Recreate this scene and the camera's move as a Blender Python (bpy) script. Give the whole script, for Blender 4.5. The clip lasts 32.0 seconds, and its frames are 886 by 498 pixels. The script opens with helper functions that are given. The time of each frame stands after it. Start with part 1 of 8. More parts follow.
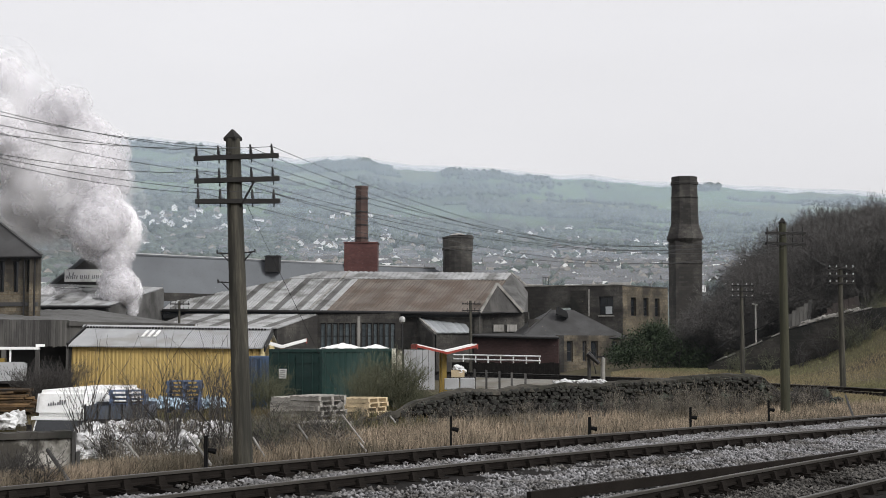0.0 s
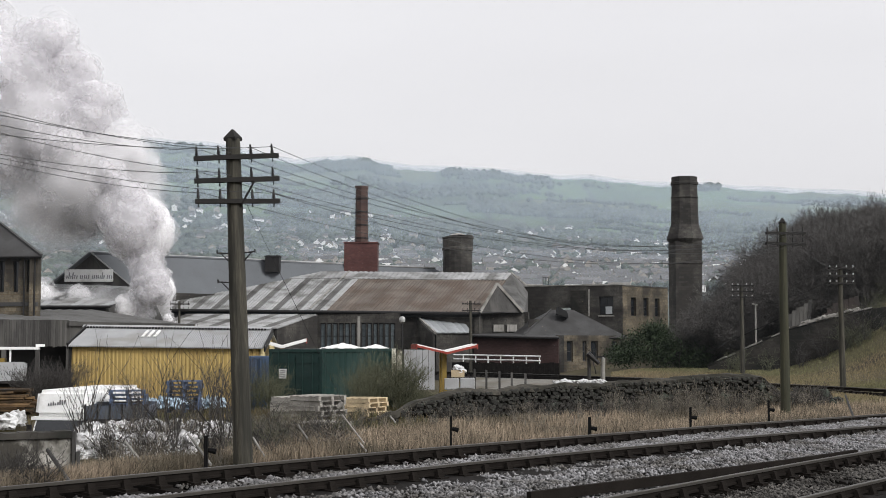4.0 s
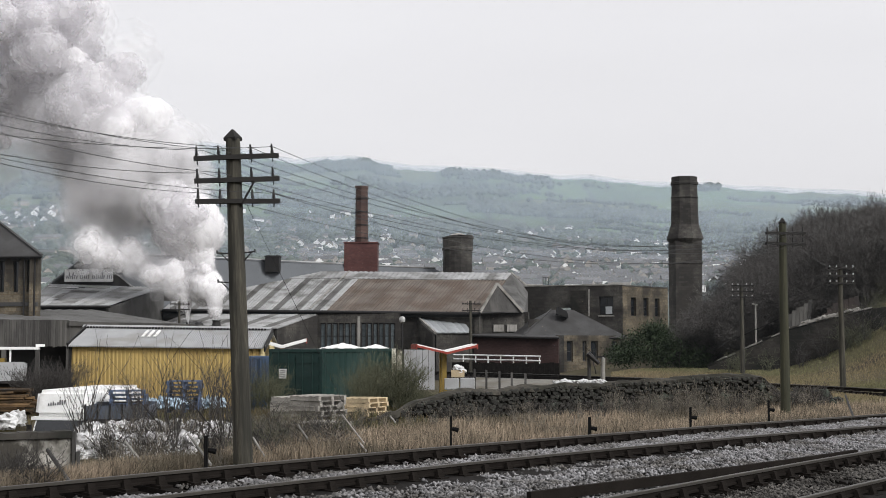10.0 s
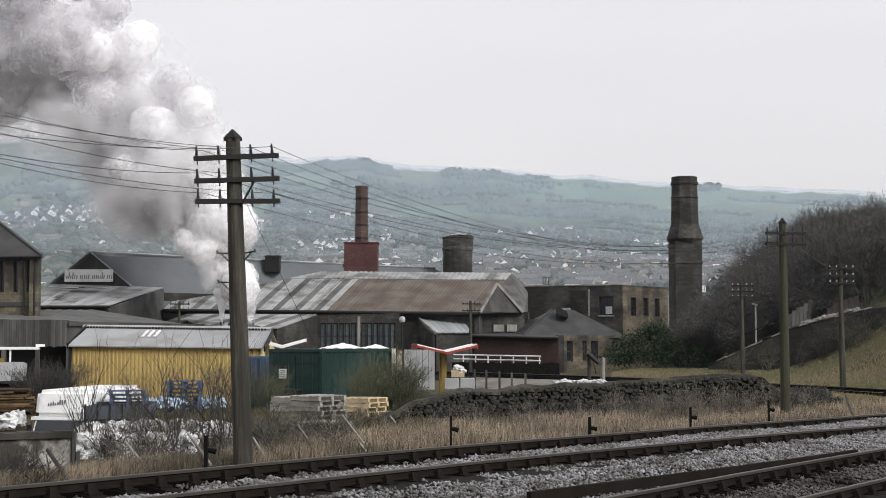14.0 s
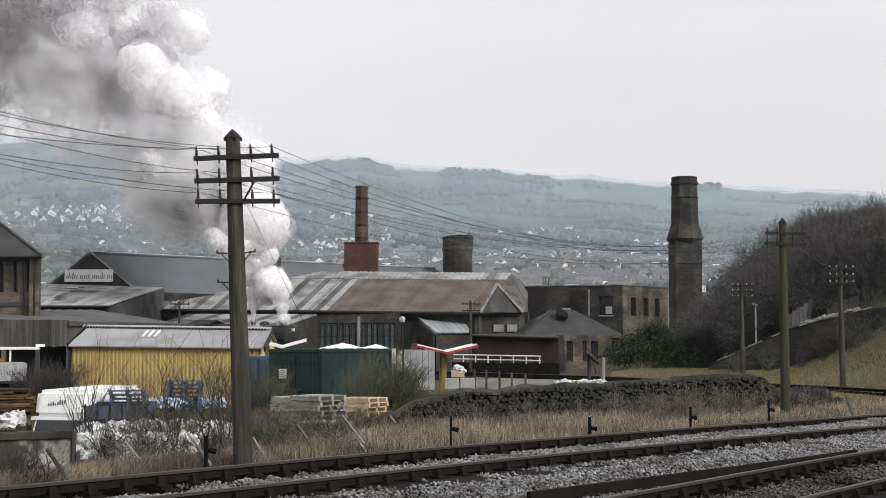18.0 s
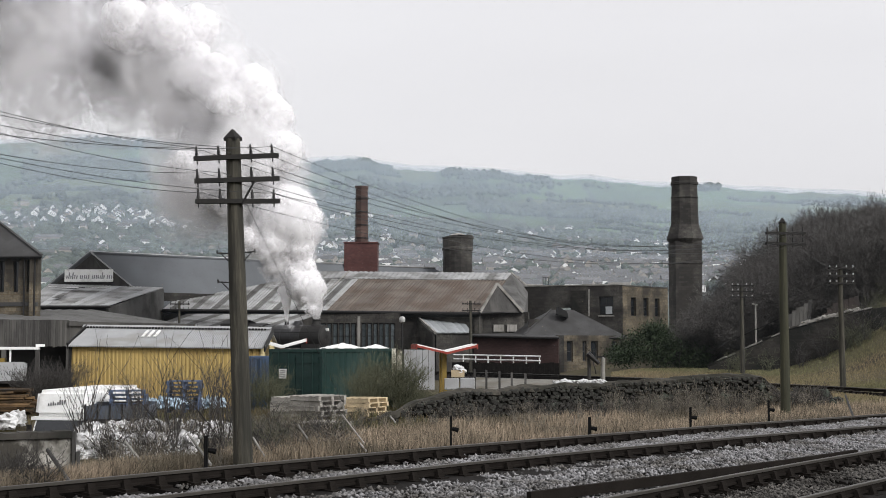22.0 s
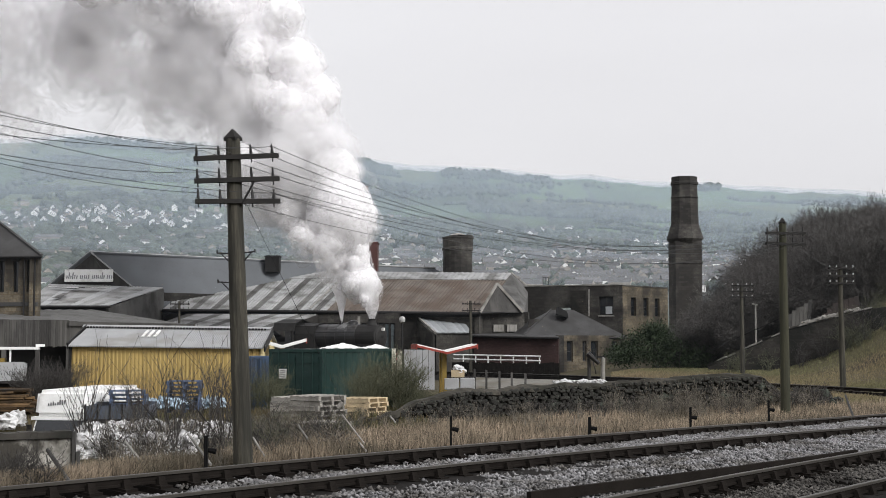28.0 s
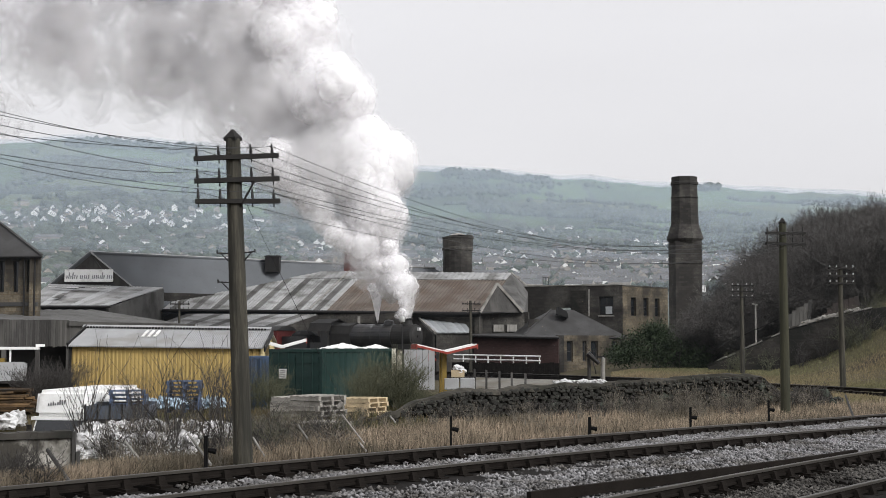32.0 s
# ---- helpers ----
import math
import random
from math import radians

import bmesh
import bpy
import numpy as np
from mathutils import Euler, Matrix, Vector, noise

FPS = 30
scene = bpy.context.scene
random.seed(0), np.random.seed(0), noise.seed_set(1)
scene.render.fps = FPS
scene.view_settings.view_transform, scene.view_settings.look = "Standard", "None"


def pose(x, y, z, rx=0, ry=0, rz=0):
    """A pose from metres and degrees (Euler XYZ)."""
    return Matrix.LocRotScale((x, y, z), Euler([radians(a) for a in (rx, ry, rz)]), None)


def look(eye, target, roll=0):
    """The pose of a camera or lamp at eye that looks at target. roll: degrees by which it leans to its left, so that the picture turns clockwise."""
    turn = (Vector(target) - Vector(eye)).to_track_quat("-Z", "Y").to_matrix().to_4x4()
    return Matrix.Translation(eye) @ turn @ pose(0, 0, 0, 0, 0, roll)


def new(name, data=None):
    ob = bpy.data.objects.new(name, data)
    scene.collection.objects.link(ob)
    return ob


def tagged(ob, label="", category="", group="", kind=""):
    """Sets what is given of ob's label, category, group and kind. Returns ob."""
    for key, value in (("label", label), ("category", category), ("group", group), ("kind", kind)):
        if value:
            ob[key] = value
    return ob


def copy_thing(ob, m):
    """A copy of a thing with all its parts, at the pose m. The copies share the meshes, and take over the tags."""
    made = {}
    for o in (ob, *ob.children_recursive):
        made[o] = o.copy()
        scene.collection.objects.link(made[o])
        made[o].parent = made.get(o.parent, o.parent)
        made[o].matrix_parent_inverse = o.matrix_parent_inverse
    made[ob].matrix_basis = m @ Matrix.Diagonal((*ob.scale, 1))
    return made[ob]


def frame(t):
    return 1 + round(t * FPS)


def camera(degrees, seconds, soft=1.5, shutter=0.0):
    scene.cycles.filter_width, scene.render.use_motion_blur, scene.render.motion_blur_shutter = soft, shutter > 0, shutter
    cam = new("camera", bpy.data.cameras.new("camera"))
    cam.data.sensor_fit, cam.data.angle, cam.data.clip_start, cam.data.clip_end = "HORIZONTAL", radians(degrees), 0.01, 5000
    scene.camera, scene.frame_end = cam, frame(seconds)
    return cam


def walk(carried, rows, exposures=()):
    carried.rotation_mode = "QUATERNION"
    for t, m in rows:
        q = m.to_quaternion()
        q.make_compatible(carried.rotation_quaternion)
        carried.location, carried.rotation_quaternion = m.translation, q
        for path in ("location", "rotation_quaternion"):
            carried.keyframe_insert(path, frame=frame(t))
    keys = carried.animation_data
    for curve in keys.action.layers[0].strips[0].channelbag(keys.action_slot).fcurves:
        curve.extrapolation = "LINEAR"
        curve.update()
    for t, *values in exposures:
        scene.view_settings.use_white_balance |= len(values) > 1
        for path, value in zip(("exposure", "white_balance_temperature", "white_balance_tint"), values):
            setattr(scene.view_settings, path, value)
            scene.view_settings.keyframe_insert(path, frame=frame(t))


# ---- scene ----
cam = camera(36.18, 32.0, soft=0.9)
EYE = pose(0, 0, 2.0, 93.885)
walk(cam, [(0.0, EYE), (32.0, EYE)])

# ---- overcast daylight ----
world = bpy.data.worlds.new("overcast")
scene.world = world
world.use_nodes = True
wn, wl = world.node_tree.nodes, world.node_tree.links
wn.clear()
sky = wn.new("ShaderNodeTexSky")
sky.sky_type, sky.sun_disc = "NISHITA", False
sky.sun_elevation, sky.sun_rotation, sky.dust_density = radians(34), radians(133), 4.0
cloud = wn.new("ShaderNodeTexNoise")
cloud.inputs["Scale"].default_value, cloud.inputs["Detail"].default_value = 1.6, 4
cloud_map = wn.new("ShaderNodeMapping")
cloud_map.inputs["Scale"].default_value = (1, 1, 4)
coord = wn.new("ShaderNodeTexCoord")
wl.new(coord.outputs["Generated"], cloud_map.inputs[0])
wl.new(cloud_map.outputs[0], cloud.inputs["Vector"])
ramp = wn.new("ShaderNodeValToRGB")
ramp.color_ramp.elements[0].position, ramp.color_ramp.elements[0].color = 0.3, (0.755, 0.75, 0.775, 1)
ramp.color_ramp.elements[1].position, ramp.color_ramp.elements[1].color = 0.75, (0.835, 0.83, 0.855, 1)
wl.new(cloud.outputs["Fac"], ramp.inputs[0])
deck = wn.new("ShaderNodeBackground")
wl.new(ramp.outputs[0], deck.inputs[0])
# an overcast sky is dimmer towards the horizon
up_axis, dim = wn.new("ShaderNodeSeparateXYZ"), wn.new("ShaderNodeMapRange")
wl.new(coord.outputs["Generated"], up_axis.inputs[0])
wl.new(up_axis.outputs[2], dim.inputs[0])
dim.inputs["From Min"].default_value, dim.inputs["From Max"].default_value = 0.1, 0.25
dim.inputs["To Min"].default_value, dim.inputs["To Max"].default_value = 1.01, 1.12
wl.new(dim.outputs[0], deck.inputs[1])
clear = wn.new("ShaderNodeBackground")
wl.new(sky.outputs[0], clear.inputs[0])
clear.inputs[1].default_value = 0.05
both = wn.new("ShaderNodeMixShader")
both.inputs[0].default_value = 0.93
wl.new(clear.outputs[0], both.inputs[1])
wl.new(deck.outputs[0], both.inputs[2])
wl.new(both.outputs[0], wn.new("ShaderNodeOutputWorld").inputs[0])

sun = new("sun", bpy.data.lights.new("sun", "SUN"))
sun.data.energy, sun.data.angle, sun.data.color = 3.0, radians(25), (1, 0.99, 0.98)
sun.matrix_world = look((80, -15, 75), (0, 60, 0))
scene.view_settings.exposure = 0.0


# ---- materials ----
def mat(name, base, var=0.25, scale=1.5, grain=30, rough=0.85, metal=0.0, bump=0.25, stain=None, amount=0.45, rand=0.0, stretch=(1, 1, 1), island=0.0, spec=0.3):
    """Two scales of noise over a base colour, stains of a second colour, and a fine relief."""
    m = bpy.data.materials.new(name)
    m.use_nodes = True
    n, l = m.node_tree.nodes, m.node_tree.links
    b = n["Principled BSDF"]
    b.inputs["Roughness"].default_value, b.inputs["Metallic"].default_value = rough, metal
    b.inputs["Specular IOR Level"].default_value = spec
    tc, mp = n.new("ShaderNodeTexCoord"), n.new("ShaderNodeMapping")
    mp.inputs["Scale"].default_value = stretch
    l.new(tc.outputs["Object"], mp.inputs[0])
    big, fine = n.new("ShaderNodeTexNoise"), n.new("ShaderNodeTexNoise")
    big.inputs["Scale"].default_value, big.inputs["Detail"].default_value = scale, 5
    fine.inputs["Scale"].default_value, fine.inputs["Detail"].default_value = grain, 3
    l.new(mp.outputs[0], big.inputs["Vector"])
    l.new(mp.outputs[0], fine.inputs["Vector"])
    both = n.new("ShaderNodeMath")
    both.operation = "MULTIPLY_ADD"
    both.inputs[1].default_value = 0.45
    l.new(fine.outputs["Fac"], both.inputs[0])
    half = n.new("ShaderNodeMath")
    half.operation = "MULTIPLY"
    half.inputs[1].default_value = 0.6
    l.new(big.outputs["Fac"], half.inputs[0])
    l.new(half.outputs[0], both.inputs[2])
    r = n.new("ShaderNodeValToRGB")
    r.color_ramp.elements[0].position, r.color_ramp.elements[1].position = 0.33, 0.72
    r.color_ramp.elements[0].color = (*[c * (1 - var) for c in base], 1)
    r.color_ramp.elements[1].color = (*[min(1, c * (1 + var)) for c in base], 1)
    l.new(both.outputs[0], r.inputs[0])
    out = r.outputs[0]
    if stain:
        sn, sr, mx = n.new("ShaderNodeTexNoise"), n.new("ShaderNodeValToRGB"), n.new("ShaderNodeMix")
        sn.inputs["Scale"].default_value, sn.inputs["Detail"].default_value = scale * 0.6, 7
        l.new(mp.outputs[0], sn.inputs["Vector"])
        sr.color_ramp.elements[0].position, sr.color_ramp.elements[1].position = 0.62 - amount * 0.4, 0.75 - amount * 0.3
        l.new(sn.outputs["Fac"], sr.inputs[0])
        mx.data_type = "RGBA"
        l.new(sr.outputs[0], mx.inputs["Factor"])
        l.new(out, mx.inputs["A"])
        mx.inputs["B"].default_value = (*stain, 1)
        out = mx.outputs["Result"]
    if rand or island:
        src = n.new("ShaderNodeObjectInfo").outputs["Random"] if rand else n.new("ShaderNodeNewGeometry").outputs["Random Per Island"]
        k, mr, hs = rand or island, n.new("ShaderNodeMapRange"), n.new("ShaderNodeHueSaturation")
        mr.inputs["To Min"].default_value, mr.inputs["To Max"].default_value = 1 - k, 1 + k
        l.new(src, mr.inputs[0])
        l.new(mr.outputs[0], hs.inputs["Value"])
        l.new(out, hs.inputs["Color"])
        out = hs.outputs[0]
    l.new(out, b.inputs["Base Color"])
    if bump:
        bp = n.new("ShaderNodeBump")
        bp.inputs["Strength"].default_value, bp.inputs["Distance"].default_value = bump, 0.02
        l.new(both.outputs[0], bp.inputs["Height"])
        l.new(bp.outputs[0], b.inputs["Normal"])
    return m


def masonry(name, base, mortar, w, h, var=0.3, stain=None, amount=0.4, turn=0.0):
    """Coursed blocks: a brick texture that runs along a wall, with stained faces and sunk joints."""
    m = mat(name, base, var, 0.8, 8, 0.92, 0, 0.4, stain, amount)
    n, l = m.node_tree.nodes, m.node_tree.links
    b = n["Principled BSDF"]
    bt, tc, mp = n.new("ShaderNodeTexBrick"), n.new("ShaderNodeTexCoord"), n.new("ShaderNodeMapping")
    mp.vector_type = "POINT"
    mp.inputs["Rotation"].default_value = (radians(90), 0, radians(turn))
    l.new(tc.outputs["Object"], mp.inputs[0])
    l.new(mp.outputs[0], bt.inputs["Vector"])
    bt.inputs["Scale"].default_value, bt.inputs["Brick Width"].default_value, bt.inputs["Row Height"].default_value = 1, w, h
    bt.inputs["Mortar Size"].default_value = 0.012
    bt.inputs["Color1"].default_value, bt.inputs["Color2"].default_value, bt.inputs["Mortar"].default_value = (0.72, 0.72, 0.73, 1), (1.12, 1.1, 1.06, 1), (*[c / max(base) for c in mortar], 1)
    mx = n.new("ShaderNodeMix")
    mx.data_type, mx.blend_type = "RGBA", "MULTIPLY"
    mx.inputs["Factor"].default_value = 1
    l.new(b.inputs["Base Color"].links[0].from_socket, mx.inputs["A"])
    l.new(bt.outputs["Color"], mx.inputs["B"])
    l.new(mx.outputs["Result"], b.inputs["Base Color"])
    return m


RAIL = mat("rail_steel", (0.0145, 0.0125, 0.011), 0.4, 3, 60, 0.9, 0.0, spec=0.03)
BLACK = mat("black_paint", (0.008, 0.008, 0.008), 0.3, 3, 40, 0.9, spec=0.05)
RAIL_TOP = mat("rail_head", (0.06, 0.055, 0.048), 0.25, 2, 40, 0.5, 0.4, 0.1, stretch=(1, 1, 1))
SLEEPER = mat("sleeper_timber", (0.014, 0.0124, 0.011), 0.5, 3, 50, 0.95, spec=0.05)
BALLAST = mat("ballast_stone", (0.195, 0.192, 0.196), 0.35, 2, 20, 0.9, 0, 0.3, (0.095, 0.089, 0.083), 0.45, island=0.6)
BALLAST_DIRTY = mat("dirty_ballast", (0.075, 0.07, 0.064), 0.4, 1.2, 20, 0.9, 0, 0.3, (0.03, 0.027, 0.024), 0.5, island=0.7)
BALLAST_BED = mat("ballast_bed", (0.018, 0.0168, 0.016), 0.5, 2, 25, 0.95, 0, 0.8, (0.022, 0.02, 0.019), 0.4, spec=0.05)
POLE = mat("pole_timber", (0.064, 0.059, 0.046), 0.6, 2, 12, 0.9, 0, 0.5, (0.028, 0.027, 0.022), 0.55, stretch=(6, 6, 0.5))
POLE_MOSS = mat("mossy_pole", (0.048, 0.047, 0.03), 0.45, 2, 12, 0.9, 0, 0.5, (0.035, 0.036, 0.024), 0.5, stretch=(6, 6, 0.5))
ARM = mat("arm_timber", (0.016, 0.015, 0.014), 0.3, 4, 40, 0.85)
IRON = mat("dark_iron", (0.025, 0.024, 0.024), 0.3, 4, 40, 0.6, 0.5)
CERAMIC = mat("white_ceramic", (0.36, 0.36, 0.35), 0.1, 4, 40, 0.3)
WIRE = mat("wire", (0.035, 0.035, 0.035), 0.1, 4, 40, 0.8, 0.0, spec=0.1)
SOIL = mat("soil", (0.075, 0.066, 0.048), 0.5, 0.35, 6, 0.98, 0, 0.6, (0.13, 0.105, 0.06), 0.5)
GRASS_DRY = mat("dry_grass", (0.25, 0.2, 0.146), 0.35, 0.6, 8, 0.95, 0, 0, (0.1, 0.086, 0.063), 0.45, island=0.7)
GRASS_GREEN = mat("rough_grass", (0.068, 0.066, 0.031), 0.4, 0.4, 6, 0.95, 0, 0, (0.115, 0.09, 0.046), 0.5, island=0.4)
TWIG = mat("bare_twig", (0.05, 0.046, 0.043), 0.3, 2, 20, 0.95, 0, 0, island=0.4)
TWIG_GREEN = mat("mossy_twig", (0.085, 0.088, 0.056), 0.3, 2, 20, 0.95, 0, 0, island=0.4)
TWIG_PALE = mat("pale_twig", (0.16, 0.142, 0.115), 0.3, 2, 20, 0.95, 0, 0, island=0.4)
LEAF = mat("evergreen_leaf", (0.024, 0.037, 0.016), 0.4, 1, 10, 0.7, 0, 0, island=0.5)
STONE_DARK = masonry("sooty_stone", (0.066, 0.063, 0.058), (0.05, 0.046, 0.042), 0.55, 0.26, 0.6, (0.032, 0.03, 0.028), 0.55)
STONE_WARM = masonry("weathered_sandstone", (0.135, 0.116, 0.086), (0.11, 0.095, 0.075), 0.5, 0.25, 0.6, (0.045, 0.04, 0.033), 0.55)
BRICK_RED = masonry("red_brick", (0.086, 0.044, 0.041), (0.076, 0.055, 0.052), 0.24, 0.085, 0.35, (0.07, 0.033, 0.031), 0.4)
BRICK_SHAFT = masonry("smoked_brown_brick", (0.085, 0.06, 0.053), (0.08, 0.066, 0.062), 0.24, 0.085, 0.4, (0.05, 0.034, 0.031), 0.5)
BRICK_DARK = masonry("sooty_red_brick", (0.042, 0.026, 0.0245), (0.042, 0.031, 0.029), 0.24, 0.085, 0.35, (0.03, 0.018, 0.017), 0.4)
RUBBLE = mat("rough_rubble", (0.05, 0.046, 0.04), 0.5, 2.2, 5, 0.95, 0, 0.9, (0.018, 0.018, 0.015), 0.55)
TWIG_BANK = mat("thorn_twig", (0.08, 0.075, 0.071), 0.3, 2, 20, 0.95, 0, 0, island=0.4)
STONE_BANK = masonry("bank_stone", (0.038, 0.035, 0.031), (0.026, 0.025, 0.023), 0.4, 0.18, 0.6, (0.016, 0.016, 0.014), 0.6)
SLATE = mat("slate", (0.05, 0.049, 0.049), 0.25, 1, 12, 0.8, 0, 0.2, (0.036, 0.035, 0.034), 0.4)
SLATE_GREY = mat("blue_grey_slate", (0.122, 0.13, 0.14), 0.12, 0.3, 12, 0.8, 0, 0.15, (0.098, 0.104, 0.112), 0.4)
SHEET_GREY = mat("grey_cement_sheet", (0.285, 0.287, 0.286), 0.2, 0.8, 12, 0.85, 0, 0.2, (0.13, 0.128, 0.122), 0.35, rand=0.12)
SHEET_FELT = mat("grey_felt", (0.105, 0.104, 0.1), 0.2, 0.6, 12, 0.9, 0, 0.2, (0.08, 0.078, 0.073), 0.4, rand=0.06)
SHEET_DARK = mat("stained_sheet", (0.11, 0.108, 0.104), 0.25, 0.8, 12, 0.85, 0, 0.2, (0.05, 0.048, 0.045), 0.4, rand=0.15)
SHEET_RUST = mat("rusted_sheet", (0.118, 0.099, 0.084), 0.25, 0.7, 10, 0.88, 0, 0.2, (0.085, 0.063, 0.049), 0.45, rand=0.16)
SHEET_PALE = mat("pale_corrugated_steel", (0.31, 0.315, 0.32), 0.12, 1.2, 20, 0.6, 0.0, 0.1, (0.24, 0.235, 0.225), 0.3, rand=0.05)
YELLOW = mat("yellow_cladding", (0.40, 0.29, 0.105), 0.14, 0.8, 15, 0.6, 0, 0.1, (0.33, 0.225, 0.08), 0.35, rand=0.06)
CREAM = mat("cream_paint", (0.62, 0.52, 0.28), 0.1, 1, 15, 0.7)
GREEN_STEEL = mat("green_container_paint", (0.008, 0.027, 0.0235), 0.2, 0.8, 15, 0.5, 0, 0.1, (0.02, 0.04, 0.035), 0.3)
BLUE_STEEL = mat("blue_container_paint", (0.045, 0.075, 0.13), 0.25, 0.8, 15, 0.6, 0, 0.1, (0.07, 0.075, 0.09), 0.35)
BOARD_GREY = mat("weathered_board", (0.048, 0.046, 0.044), 0.35, 1.2, 12, 0.9, 0, 0.3, (0.085, 0.082, 0.076), 0.35, rand=0.3, stretch=(1, 1, 0.3))
WHITE = mat("white_paint", (0.74, 0.74, 0.73), 0.1, 1.5, 20, 0.6, 0, 0.1, (0.5, 0.49, 0.46), 0.2)
RED = mat("red_paint", (0.26, 0.046, 0.033), 0.15, 1.5, 20, 0.5)
GRASS_BANK = mat("bank_grass", (0.135, 0.13, 0.068), 0.4, 0.12, 6, 0.95, 0, 0, (0.225, 0.17, 0.105), 0.5, island=0.35)
YELLOW_POST = mat("yellow_post_paint", (0.2, 0.135, 0.03), 0.2, 1.5, 20, 0.5)
CONCRETE = mat("concrete", (0.27, 0.26, 0.24), 0.2, 1.5, 20, 0.92, 0, 0.3, (0.14, 0.135, 0.12), 0.4)
PAINTED_STONE = mat("flaking_whitewash", (0.36, 0.345, 0.31), 0.4, 4.5, 18, 0.92, 0, 0.8, (0.05, 0.046, 0.038), 0.62)
GLASS = mat("dark_window_glass", (0.02, 0.022, 0.025), 0.2, 2, 10, 0.12, 0, 0, spec=0.5)
GLASS_PALE = mat("wired_roof_glass", (0.29, 0.305, 0.315), 0.2, 1.5, 15, 0.4, 0, 0.05, rand=0.15)
# near-black put in for shade inside sheds, in flues and under eaves; also coal
VOID = mat("shade_and_coal_black", (0.02, 0.02, 0.02), 0.3, 2, 10, 0.95)
LOCO_BLACK = mat("engine_black", (0.022, 0.022, 0.023), 0.3, 2, 20, 0.4, 0, 0.05, (0.035, 0.033, 0.032), 0.3, spec=0.5)
SMOKEBOX = mat("soot_and_shade_black", (0.022, 0.021, 0.02), 0.3, 2, 20, 0.7)
MAROON = mat("maroon_paint", (0.11, 0.022, 0.02), 0.2, 2, 20, 0.5)
PALLET_GREY = mat("grey_pallet_wood", (0.28, 0.265, 0.24), 0.45, 2, 20, 0.9, 0, 0.2, rand=0.3)
PALLET_NEW = mat("new_pallet_wood", (0.46, 0.37, 0.24), 0.35, 2, 20, 0.85, 0, 0.2, rand=0.2)
TRAILER_GREY = mat("trailer_paint", (0.058, 0.07, 0.092), 0.35, 2, 20, 0.7, 0, 0.2, (0.09, 0.09, 0.088), 0.35)
PALLET_BLUE = mat("blue_pallet_paint", (0.066, 0.092, 0.15), 0.35, 2, 20, 0.8, 0, 0.2, rand=0.4)
# dark blotches in the colour also stand in for shaded gaps between sacks
BAG_WHITE = mat("white_woven_bag", (0.55, 0.55, 0.55), 0.25, 5, 30, 0.8, 0, 0.5, (0.12, 0.115, 0.105), 0.3, rand=0.15)
BAG_BLUE = mat("pale_blue_wrap", (0.36, 0.46, 0.55), 0.2, 2, 30, 0.5, 0, 0.3, rand=0.15)
TIMBER = mat("sawn_timber", (0.1, 0.062, 0.03), 0.4, 2, 20, 0.9, 0, 0.2, (0.022, 0.018, 0.014), 0.5, rand=0.7)
PRINT = mat("dark_lettering", (0.10, 0.10, 0.11), 0.1, 2, 20, 0.7)
TREE_FAR = mat("far_woodland", (0.07, 0.082, 0.066), 0.35, 0.02, 0.3, 0.98, 0, 0, island=0.4)
HOUSE_STONE = mat("far_house_stone", (0.2, 0.18, 0.155), 0.2, 0.1, 1, 0.9, 0, 0, rand=0.35)
HOUSE_WHITE = mat("far_house_render", (0.68, 0.67, 0.65), 0.1, 0.1, 1, 0.9, 0, 0, rand=0.2)
HOUSE_ROOF = mat("far_house_slate", (0.12, 0.115, 0.115), 0.2, 0.1, 1, 0.8, 0, 0, rand=0.3)
HOUSE_PANE = mat("far_house_pane", (0.05, 0.055, 0.06), 0.2, 0.3, 1, 0.3, 0, 0)


